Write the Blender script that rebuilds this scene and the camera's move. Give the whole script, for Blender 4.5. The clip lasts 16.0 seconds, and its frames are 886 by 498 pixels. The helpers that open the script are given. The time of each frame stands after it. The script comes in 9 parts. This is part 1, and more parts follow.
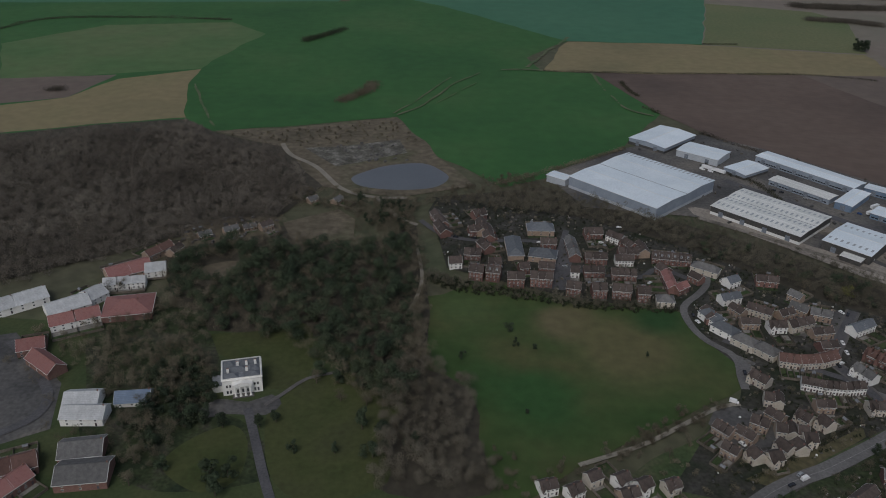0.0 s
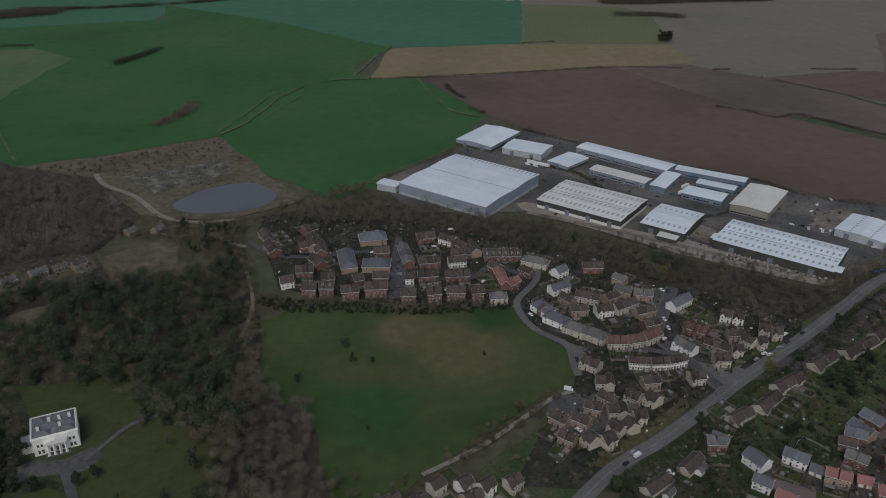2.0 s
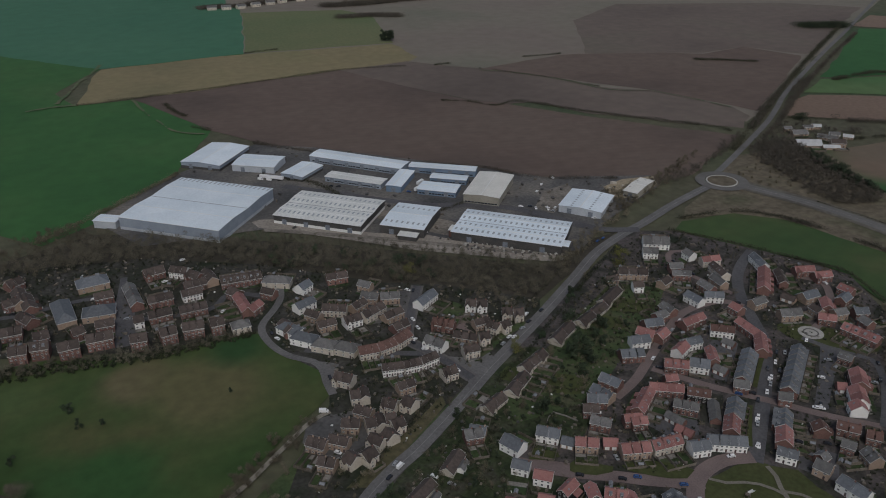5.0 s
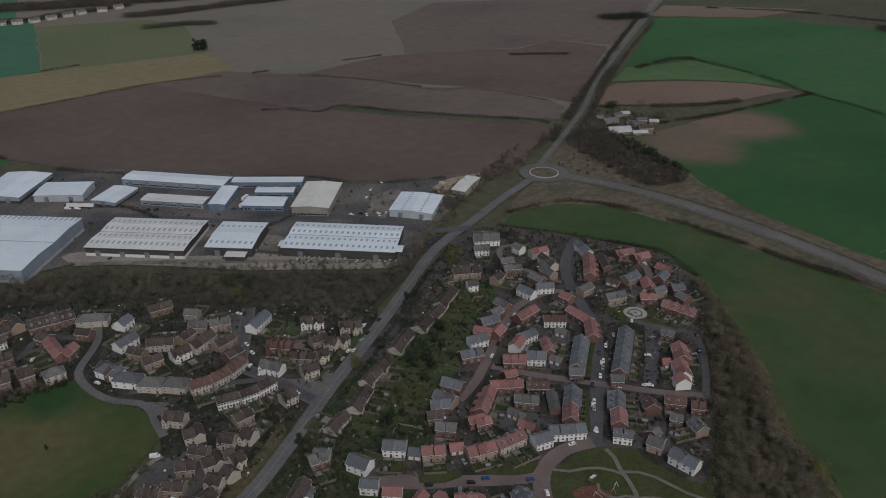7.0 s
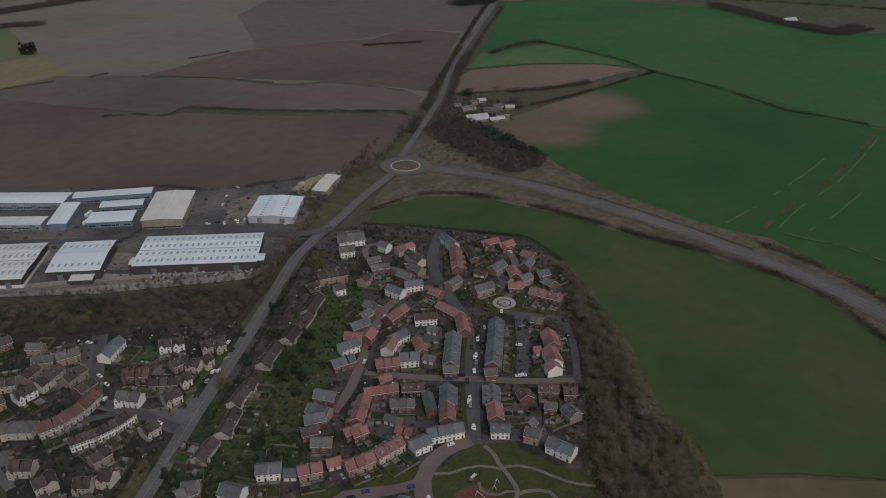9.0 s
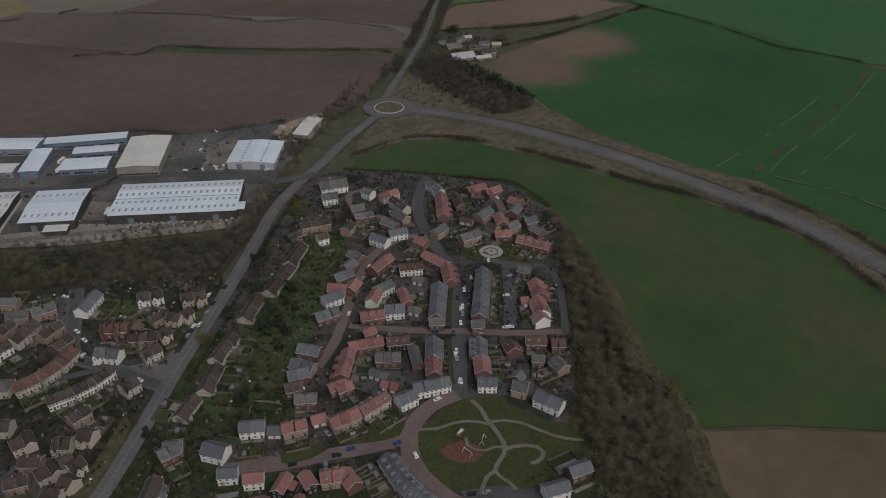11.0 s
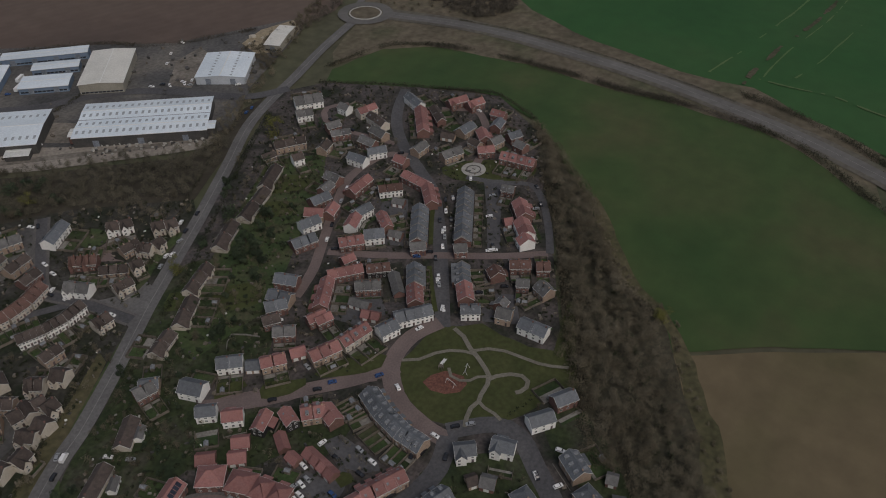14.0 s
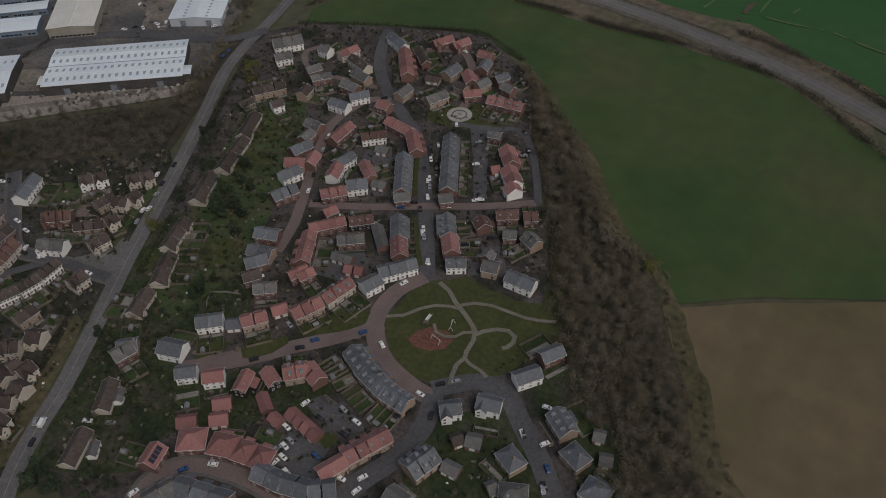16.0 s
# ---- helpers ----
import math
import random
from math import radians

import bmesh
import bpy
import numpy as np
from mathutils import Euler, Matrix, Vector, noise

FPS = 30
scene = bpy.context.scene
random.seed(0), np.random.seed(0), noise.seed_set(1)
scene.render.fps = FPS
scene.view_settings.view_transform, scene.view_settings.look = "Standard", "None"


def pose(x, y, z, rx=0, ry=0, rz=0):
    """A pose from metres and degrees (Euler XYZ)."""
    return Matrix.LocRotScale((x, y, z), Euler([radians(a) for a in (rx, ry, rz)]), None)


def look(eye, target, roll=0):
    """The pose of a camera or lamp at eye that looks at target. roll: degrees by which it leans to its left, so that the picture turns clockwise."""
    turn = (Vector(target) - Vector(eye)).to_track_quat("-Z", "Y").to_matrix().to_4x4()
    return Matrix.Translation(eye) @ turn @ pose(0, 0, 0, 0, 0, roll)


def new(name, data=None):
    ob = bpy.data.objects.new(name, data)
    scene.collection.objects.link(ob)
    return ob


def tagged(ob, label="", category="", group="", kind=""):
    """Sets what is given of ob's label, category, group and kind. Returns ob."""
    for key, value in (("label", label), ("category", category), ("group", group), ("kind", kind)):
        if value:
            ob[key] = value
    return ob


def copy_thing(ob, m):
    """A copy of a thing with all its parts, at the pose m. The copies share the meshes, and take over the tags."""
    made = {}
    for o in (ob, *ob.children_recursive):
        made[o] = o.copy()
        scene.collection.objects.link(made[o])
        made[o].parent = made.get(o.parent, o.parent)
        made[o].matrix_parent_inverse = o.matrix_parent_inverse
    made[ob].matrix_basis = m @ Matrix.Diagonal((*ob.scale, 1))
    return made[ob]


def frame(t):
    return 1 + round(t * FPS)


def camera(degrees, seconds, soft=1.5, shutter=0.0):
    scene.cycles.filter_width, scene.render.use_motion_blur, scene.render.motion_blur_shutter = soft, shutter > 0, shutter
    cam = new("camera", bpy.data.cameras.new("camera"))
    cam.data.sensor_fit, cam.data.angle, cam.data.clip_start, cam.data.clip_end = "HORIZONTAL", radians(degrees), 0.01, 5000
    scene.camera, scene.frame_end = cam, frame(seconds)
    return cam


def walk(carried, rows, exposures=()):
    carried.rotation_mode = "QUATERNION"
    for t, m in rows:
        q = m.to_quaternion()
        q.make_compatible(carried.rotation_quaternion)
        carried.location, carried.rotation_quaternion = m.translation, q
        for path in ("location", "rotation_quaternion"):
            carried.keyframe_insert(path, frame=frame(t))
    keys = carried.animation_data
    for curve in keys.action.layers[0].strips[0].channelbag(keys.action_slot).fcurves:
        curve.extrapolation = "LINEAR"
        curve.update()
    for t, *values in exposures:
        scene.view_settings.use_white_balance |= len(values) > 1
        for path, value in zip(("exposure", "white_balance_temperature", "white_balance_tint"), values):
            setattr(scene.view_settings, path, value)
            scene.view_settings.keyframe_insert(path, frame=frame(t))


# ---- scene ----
from mathutils.geometry import delaunay_2d_cdt

cam = camera(57.93, 16.0, soft=1.0)
PATH = [
    (0.0, 0.0, 0.0, 288.0, 0.00, -27.63, 0.71),
    (0.5, 5.0, 1.7, 288.2, -2.58, -27.42, 0.54),
    (1.0, 10.1, 3.3, 288.0, -5.47, -27.26, 0.36),
    (1.5, 15.4, 5.1, 287.4, -8.32, -27.06, 0.06),
    (2.0, 20.7, 7.4, 286.0, -11.32, -26.98, -0.00),
    (2.5, 25.9, 10.4, 284.3, -14.29, -26.90, -0.10),
    (3.0, 30.8, 13.6, 282.9, -17.39, -26.68, -0.30),
    (3.5, 35.1, 15.9, 282.2, -20.53, -26.68, -0.36),
    (6.0, 54.0, 23.0, 282.1, -35.99, -26.66, -0.16),
    (6.5, 57.5, 24.0, 282.9, -39.11, -26.70, -0.14),
    (7.0, 61.0, 24.8, 283.9, -42.19, -26.72, -0.14),
    (7.5, 64.6, 25.4, 284.9, -45.26, -26.75, -0.17),
    (8.0, 68.3, 26.6, 285.6, -48.36, -26.80, -0.29),
    (8.5, 71.9, 28.1, 286.3, -51.41, -26.88, -0.12),
    (9.0, 75.2, 30.0, 286.9, -52.34, -27.66, -0.09),
    (11.5, 91.2, 41.0, 288.3, -53.65, -33.54, 0.05),
    (12.0, 94.5, 42.8, 288.6, -53.88, -34.73, -0.02),
    (12.5, 97.7, 44.4, 288.9, -54.03, -35.90, -0.15),
    (13.0, 101.2, 45.9, 289.0, -54.21, -37.09, -0.25),
    (13.5, 104.6, 47.1, 289.1, -54.30, -38.26, -0.36),
    (14.0, 108.1, 48.3, 289.1, -54.46, -39.48, -0.51),
    (14.5, 111.7, 49.6, 289.1, -54.69, -40.69, -0.42),
    (15.0, 115.3, 50.6, 288.9, -54.78, -41.85, -0.63),
    (15.5, 118.9, 51.7, 288.6, -54.96, -43.00, -0.68),
    (16.0, 122.7, 52.9, 288.3, -54.99, -44.17, -0.87),
]
walk(cam, [(t, pose(x, y, z, 90 + pitch, 0, yaw) @ pose(0, 0, 0, 0, 0, roll)) for t, x, y, z, yaw, pitch, roll in PATH],
     [(0.0, -0.6, 6300, 10), (6.0, -0.6, 6400, 10), (9.0, -0.6, 6550, 11), (12.0, -0.62, 6720, 12), (16.0, -0.62, 6780, 12)])

# ---- world, sun, exposure ----
world = bpy.data.worlds.new("overcast_sky")
scene.world = world
world.use_nodes = True
wn, wl = world.node_tree.nodes, world.node_tree.links
sky = wn.new("ShaderNodeTexSky")
sky.sky_type, sky.sun_disc = "NISHITA", False
sky.sun_elevation, sky.sun_rotation = radians(38), radians(200)
sky.air_density, sky.dust_density, sky.ozone_density = 1.0, 2.0, 1.0
veil = wn.new("ShaderNodeHueSaturation")
veil.inputs["Saturation"].default_value = 0.65
wl.new(sky.outputs[0], veil.inputs["Color"])
wl.new(veil.outputs[0], wn["Background"].inputs[0])
wn["Background"].inputs[1].default_value = 0.115
sun_data = bpy.data.lights.new("sun", "SUN")
sun_data.energy, sun_data.angle, sun_data.color = 1.3, radians(25), (1.0, 0.96, 0.9)
sun = new("sun", sun_data)
sun.matrix_world = look((0, 0, 900), (260, 620, -100))


# ---- materials ----
def ramp_stops(node, cols):
    el = node.color_ramp.elements
    while len(el) < len(cols):
        el.new(0.5)
    for i, c in enumerate(cols):
        el[i].position = 0.3 + 0.4 * i / (len(cols) - 1)
        el[i].color = (*c, 1)


def material(name, cols, scale=0.3, fine=3.0, rough=0.9, bump=0.0, vary=0.0, island=0.0, fine_mix=0.35, world_space=False,
             rows=None, metal=0.0, spec=0.3, patches=None):
    """Two scales of noise between the given colours. rows: (period, angle, strength) of parallel lines; vary: change from object to
    object; island: change from piece to piece; patches: (x, y, radius, colour) bare spots."""
    m = bpy.data.materials.new(name)
    m.use_nodes = True
    n, l = m.node_tree.nodes, m.node_tree.links
    b = n["Principled BSDF"]
    b.inputs["Roughness"].default_value, b.inputs["Metallic"].default_value = rough, metal
    b.inputs["Specular IOR Level"].default_value = spec
    if world_space:
        where = n.new("ShaderNodeNewGeometry").outputs["Position"]
    else:
        where = n.new("ShaderNodeTexCoord").outputs["Object"]
    big = n.new("ShaderNodeTexNoise")
    big.inputs["Scale"].default_value, big.inputs["Detail"].default_value = scale, 5.0
    l.new(where, big.inputs["Vector"])
    ramp = n.new("ShaderNodeValToRGB")
    ramp_stops(ramp, cols)
    l.new(big.outputs["Fac"], ramp.inputs[0])
    colour = ramp.outputs[0]
    small = n.new("ShaderNodeTexNoise")
    small.inputs["Scale"].default_value, small.inputs["Detail"].default_value = fine, 4.0
    l.new(where, small.inputs["Vector"])
    spread = n.new("ShaderNodeMapRange")
    spread.inputs["From Min"].default_value, spread.inputs["From Max"].default_value = 0.3, 0.7
    spread.inputs["To Min"].default_value, spread.inputs["To Max"].default_value = 1 - fine_mix, 1 + fine_mix
    l.new(small.outputs["Fac"], spread.inputs["Value"])
    value = spread.outputs[0]

    def times(a, other):
        k = n.new("ShaderNodeMath")
        k.operation = "MULTIPLY"
        l.new(a, k.inputs[0])
        l.new(other, k.inputs[1])
        return k.outputs[0]

    def ranged(out, lo, hi):
        k = n.new("ShaderNodeMapRange")
        k.inputs["To Min"].default_value, k.inputs["To Max"].default_value = lo, hi
        l.new(out, k.inputs["Value"])
        return k.outputs[0]

    if rows:
        period, angle, strength = rows
        turn = n.new("ShaderNodeMapping")
        turn.inputs["Rotation"].default_value[2] = radians(angle)
        l.new(where, turn.inputs["Vector"])
        wave = n.new("ShaderNodeTexWave")
        wave.inputs["Scale"].default_value = 0.314 / period
        wave.inputs["Distortion"].default_value, wave.inputs["Detail"].default_value = 1.5, 2.0
        wave.inputs["Detail Scale"].default_value = 0.6
        l.new(turn.outputs[0], wave.inputs["Vector"])
        value = times(value, ranged(wave.outputs["Fac"], 1 - strength, 1 + strength))
    if vary:
        value = times(value, ranged(n.new("ShaderNodeObjectInfo").outputs["Random"], 1 - vary, 1 + vary))
    if island:
        value = times(value, ranged(n.new("ShaderNodeNewGeometry").outputs["Random Per Island"], 1 - island, 1 + island))
    for x, y, radius, bare in patches or ():
        sep = n.new("ShaderNodeVectorMath")
        sep.operation = "DISTANCE"
        l.new(where, sep.inputs[0])
        sep.inputs[1].default_value = (x, y, 0)
        wob = n.new("ShaderNodeMath")
        wob.operation = "MULTIPLY_ADD"
        l.new(big.outputs["Fac"], wob.inputs[0])
        wob.inputs[1].default_value = radius * 1.6
        l.new(sep.outputs["Value"], wob.inputs[2])
        edge = n.new("ShaderNodeMapRange")
        edge.interpolation_type = "SMOOTHSTEP"
        edge.inputs["From Min"].default_value, edge.inputs["From Max"].default_value = radius * 1.1, radius * 2.0
        edge.inputs["To Min"].default_value, edge.inputs["To Max"].default_value = 1, 0
        l.new(wob.outputs[0], edge.inputs["Value"])
        put = n.new("ShaderNodeMix")
        put.data_type = "RGBA"
        l.new(edge.outputs[0], put.inputs["Factor"])
        l.new(colour, put.inputs["A"])
        put.inputs["B"].default_value = (*bare, 1)
        colour = put.outputs["Result"]
    mix = n.new("ShaderNodeVectorMath")
    mix.operation = "SCALE"
    l.new(colour, mix.inputs[0])
    l.new(value, mix.inputs["Scale"])
    l.new(mix.outputs[0], b.inputs["Base Color"])
    if bump:
        bp = n.new("ShaderNodeBump")
        bp.inputs["Strength"].default_value, bp.inputs["Distance"].default_value = bump, 0.1
        l.new(small.outputs["Fac"], bp.inputs["Height"])
        l.new(bp.outputs[0], b.inputs["Normal"])
    return m


def ground_material(name, *args, **kw):
    return material(name, *args, world_space=True, **kw)


PATCH_CROP = [(899, 453, 70, (0.17, 0.12, 0.09)), (796, 438, 60, (0.15, 0.11, 0.08)), (822, 482, 40, (0.14, 0.11, 0.08))]
PATCH_GRASS = [(540, 157, 40, (0.055, 0.078, 0.028))]
PATCH_GREEN = [(81, 445, 25, (0.115, 0.1, 0.052)), (117, 415, 45, (0.1, 0.094, 0.042)), (53, 372, 38, (0.028, 0.075, 0.02)), (145, 452, 22, (0.024, 0.06, 0.018)), (14, 461, 25, (0.06, 0.09, 0.03))]
M = {
    # roofs
    "r": material("red_clay_tiles", [(0.215, 0.100, 0.092), (0.262, 0.128, 0.118), (0.24, 0.126, 0.12)], 0.5, 2.5, vary=0.22, fine_mix=0.16, rows=(0.35, 0, 0.12)),
    "d": material("dark_red_tiles", [(0.098, 0.058, 0.049), (0.134, 0.078, 0.066)], 0.5, 2.5, vary=0.2, fine_mix=0.16, rows=(0.35, 0, 0.12)),
    "b": material("brown_tiles", [(0.056, 0.045, 0.041), (0.09, 0.071, 0.063)], 0.5, 2.5, vary=0.25, fine_mix=0.16, rows=(0.35, 0, 0.12)),
    "s": material("blue_slate", [(0.095, 0.104, 0.118), (0.135, 0.145, 0.16)], 0.6, 2.5, vary=0.2, rough=0.6, fine_mix=0.16, rows=(0.3, 0, 0.10)),
    "g": material("grey_tiles", [(0.10, 0.098, 0.098), (0.15, 0.147, 0.145)], 0.5, 2.5, vary=0.2, fine_mix=0.16, rows=(0.35, 0, 0.10)),
    "p": material("pale_sheet_roof", [(0.36, 0.37, 0.38), (0.48, 0.49, 0.50)], 0.2, 1.0, vary=0.12, rough=0.6, rows=(0.9, 90, 0.06), fine_mix=0.12),
    "q": material("blue_sheet_roof", [(0.10, 0.14, 0.21), (0.14, 0.19, 0.27)], 0.2, 1.0, rough=0.5, rows=(0.9, 90, 0.08), fine_mix=0.1),
    # walls
    "k": material("red_brick", [(0.15, 0.085, 0.072), (0.20, 0.115, 0.098)], 0.8, 6.0, vary=0.18),
    "c": material("cream_render", [(0.44, 0.395, 0.335), (0.55, 0.50, 0.43)], 0.4, 3.0, vary=0.16, fine_mix=0.12),
    "w": material("white_render", [(0.76, 0.745, 0.715), (0.84, 0.83, 0.80)], 0.4, 3.0, vary=0.06, fine_mix=0.1),
    "t": material("buff_brick", [(0.29, 0.215, 0.165), (0.36, 0.275, 0.215)], 0.8, 6.0, vary=0.12),
    "x": material("black_weatherboard", [(0.02, 0.02, 0.02), (0.035, 0.033, 0.032)], 0.8, 6.0, rows=(0.2, 90, 0.2)),
    "glass": material("window_glass", [(0.02, 0.024, 0.03), (0.035, 0.04, 0.05)], 0.2, 1.0, rough=0.08, spec=0.6),
    "frame": material("white_frame", [(0.68, 0.68, 0.66), (0.76, 0.76, 0.74)], 1.0, 4.0, rough=0.5, fine_mix=0.08),
    "door": material("painted_door", [(0.05, 0.06, 0.08), (0.10, 0.06, 0.05)], 0.6, 3.0, rough=0.5, vary=0.4),
    "pot": material("chimney_pot", [(0.26, 0.11, 0.07), (0.32, 0.15, 0.10)], 1.0, 4.0),
    "lead": material("lead_flat_roof", [(0.16, 0.17, 0.185), (0.24, 0.25, 0.265)], 0.25, 1.5, rough=0.6),
    # industry
    "sheet": material("white_roof_sheeting", [(0.59, 0.66, 0.72), (0.69, 0.75, 0.80)], 0.06, 0.8, rough=0.45, rows=(1.1, 90, 0.05), fine_mix=0.08, vary=0.08),
    "sheet_old": material("weathered_roof_sheeting", [(0.58, 0.59, 0.57), (0.70, 0.70, 0.68)], 0.08, 0.8, rough=0.6, rows=(1.1, 90, 0.06), fine_mix=0.12, vary=0.1),
    "sheet_cream": material("cream_roof_sheeting", [(0.58, 0.57, 0.53), (0.68, 0.665, 0.62)], 0.08, 0.8, rough=0.6, rows=(1.1, 90, 0.06), fine_mix=0.1),
    "clad": material("blue_grey_cladding", [(0.235, 0.275, 0.33), (0.31, 0.35, 0.41)], 0.1, 1.0, rough=0.5, rows=(0.8, 0, 0.05), fine_mix=0.08),
    "clad_pale": material("pale_grey_cladding", [(0.40, 0.43, 0.47), (0.50, 0.53, 0.57)], 0.1, 1.0, rough=0.5, rows=(0.8, 0, 0.04), fine_mix=0.08),
    "clad_dark": material("dark_cladding", [(0.055, 0.055, 0.055), (0.09, 0.085, 0.08)], 0.15, 1.0, rough=0.6, fine_mix=0.2),
    "clad_blue": material("blue_cladding", [(0.13, 0.19, 0.27), (0.19, 0.25, 0.34)], 0.1, 1.0, rough=0.5, fine_mix=0.1),
    "clad_cream": material("cream_cladding", [(0.24, 0.225, 0.19), (0.32, 0.30, 0.255)], 0.1, 1.0, rough=0.5, fine_mix=0.1),
    "light": material("rooflight_panel", [(0.27, 0.30, 0.32), (0.34, 0.37, 0.39)], 0.3, 1.5, rough=0.3, fine_mix=0.1),
    "shutter": material("roller_shutter", [(0.12, 0.14, 0.17), (0.18, 0.20, 0.23)], 0.3, 2.0, rough=0.5, rows=(0.25, 90, 0.2)),
    # roads
    "road": ground_material("asphalt", [(0.072, 0.071, 0.076), (0.105, 0.103, 0.108)], 0.05, 0.8, fine_mix=0.18),
    "road_mid": ground_material("worn_grey_asphalt", [(0.112, 0.108, 0.108), (0.155, 0.15, 0.148)], 0.05, 0.8, fine_mix=0.18),
    "block": ground_material("red_block_paving", [(0.145, 0.112, 0.106), (0.195, 0.150, 0.142)], 0.08, 1.2, fine_mix=0.15),
    "path": ground_material("gravel_path", [(0.19, 0.172, 0.14), (0.26, 0.238, 0.20)], 0.1, 1.0, fine_mix=0.2),
    "park_path": ground_material("park_gravel", [(0.145, 0.135, 0.11), (0.195, 0.182, 0.152)], 0.1, 1.0, fine_mix=0.2),
    "slab": ground_material("paving_slabs", [(0.098, 0.092, 0.09), (0.135, 0.127, 0.123)], 0.15, 1.2, fine_mix=0.2),
    "patio": ground_material("pale_patio_slabs", [(0.15, 0.14, 0.128), (0.26, 0.245, 0.225)], 0.12, 0.9, fine_mix=0.25),
    "yard": ground_material("concrete_yard", [(0.058, 0.058, 0.06), (0.10, 0.097, 0.095), (0.17, 0.155, 0.138)], 0.02, 0.4, fine_mix=0.25),
    "pale_yard": ground_material("pale_concrete", [(0.22, 0.195, 0.17), (0.30, 0.27, 0.235)], 0.03, 0.5, fine_mix=0.22),
    "apron": ground_material("worn_concrete", [(0.10, 0.09, 0.078), (0.17, 0.152, 0.132), (0.24, 0.215, 0.185)], 0.05, 0.4, fine_mix=0.25),
    "sand_yard": ground_material("sandy_yard", [(0.25, 0.205, 0.14), (0.36, 0.30, 0.21)], 0.05, 0.5, fine_mix=0.25),
    "rubble_ground": ground_material("weedy_rubble", [(0.055, 0.053, 0.042), (0.10, 0.095, 0.08), (0.21, 0.20, 0.18)], 0.08, 0.5, fine_mix=0.4),
    "line": material("road_marking", [(0.20, 0.20, 0.19), (0.30, 0.30, 0.28)], 0.5, 3.0),
    "bed_stone": ground_material("pale_paving", [(0.30, 0.29, 0.27), (0.40, 0.39, 0.36)], 0.3, 2.0, fine_mix=0.15),
    "kerb": material("white_kerb", [(0.36, 0.35, 0.33), (0.46, 0.45, 0.42)], 0.5, 3.0),
    # land
    "land": ground_material("meadow_land", [(0.045, 0.070, 0.034), (0.085, 0.085, 0.052), (0.07, 0.062, 0.046)], 0.004, 0.1, fine_mix=0.2),
    "crop": ground_material("young_green_crop", [(0.026, 0.088, 0.026), (0.036, 0.108, 0.031), (0.052, 0.116, 0.038)], 0.005, 0.06, fine_mix=0.10),
    # far crop: distance haze is put into the colour, paler and bluer
    "crop_far": ground_material("dark_green_crop", [(0.044, 0.132, 0.078), (0.056, 0.150, 0.088)], 0.004, 0.04, fine_mix=0.08),
    "crop_pale": ground_material("pale_green_grass", [(0.06, 0.128, 0.045), (0.085, 0.14, 0.055), (0.115, 0.14, 0.066)], 0.005, 0.05, fine_mix=0.10),
    "olive": ground_material("olive_grass", [(0.10, 0.13, 0.06), (0.14, 0.145, 0.072)], 0.006, 0.2, fine_mix=0.12),
    "stubble": ground_material("tan_stubble", [(0.165, 0.145, 0.08), (0.205, 0.172, 0.096), (0.18, 0.165, 0.085)], 0.006, 0.08, fine_mix=0.10),
    "plough": ground_material("brown_ploughed_soil", [(0.084, 0.063, 0.054), (0.118, 0.086, 0.071), (0.126, 0.095, 0.078)], 0.006, 0.07, fine_mix=0.10, rows=(9, 110, 0.02)),
    "plough_pale": ground_material("pale_ploughed_soil", [(0.104, 0.082, 0.071), (0.136, 0.108, 0.092), (0.128, 0.112, 0.088)], 0.004, 0.06, fine_mix=0.10),
    # far hills: haze is put into this paler tone too
    "fallow": ground_material("grey_green_fallow", [(0.14, 0.138, 0.105), (0.178, 0.158, 0.128), (0.172, 0.142, 0.122)], 0.004, 0.05, fine_mix=0.08),
    "crop_patchy": ground_material("patchy_green_crop", [(0.018, 0.070, 0.020), (0.027, 0.088, 0.026), (0.042, 0.094, 0.032)], 0.005, 0.06, fine_mix=0.08, patches=PATCH_CROP),
    "grass_patchy": ground_material("worn_green_grass", [(0.030, 0.066, 0.020), (0.048, 0.078, 0.026), (0.078, 0.078, 0.036)], 0.010, 0.07, fine_mix=0.12, patches=PATCH_GRASS),
    "green_patchy": ground_material("worn_village_green", [(0.027, 0.062, 0.015), (0.047, 0.075, 0.022), (0.077, 0.078, 0.031)], 0.014, 0.12, fine_mix=0.14, patches=PATCH_GREEN),
    "tan_patchy": ground_material("tan_olive_field", [(0.15, 0.115, 0.07), (0.13, 0.103, 0.06), (0.095, 0.085, 0.042)], 0.012, 0.08, fine_mix=0.12),
    "worn_crop": ground_material("worn_pale_earth", [(0.06, 0.105, 0.045), (0.095, 0.115, 0.06), (0.13, 0.13, 0.08)], 0.03, 0.3, fine_mix=0.2),
    "verge_dark": ground_material("dark_verge", [(0.045, 0.05, 0.025), (0.07, 0.066, 0.04), (0.09, 0.078, 0.052)], 0.03, 0.3, fine_mix=0.3),
    "stony": ground_material("stony_verge", [(0.085, 0.078, 0.064), (0.115, 0.105, 0.088), (0.10, 0.095, 0.07)], 0.02, 0.25, fine_mix=0.2),
    "bypass": ground_material("pale_bypass_asphalt", [(0.112, 0.107, 0.103), (0.15, 0.143, 0.137)], 0.03, 0.2, fine_mix=0.10),
    "pink": ground_material("pinkish_bare_soil", [(0.16, 0.112, 0.085), (0.20, 0.145, 0.11)], 0.006, 0.2, fine_mix=0.12),
    "scrub": ground_material("rough_scrub_grass", [(0.078, 0.068, 0.046), (0.125, 0.104, 0.074), (0.075, 0.078, 0.044)], 0.018, 0.15, fine_mix=0.3),
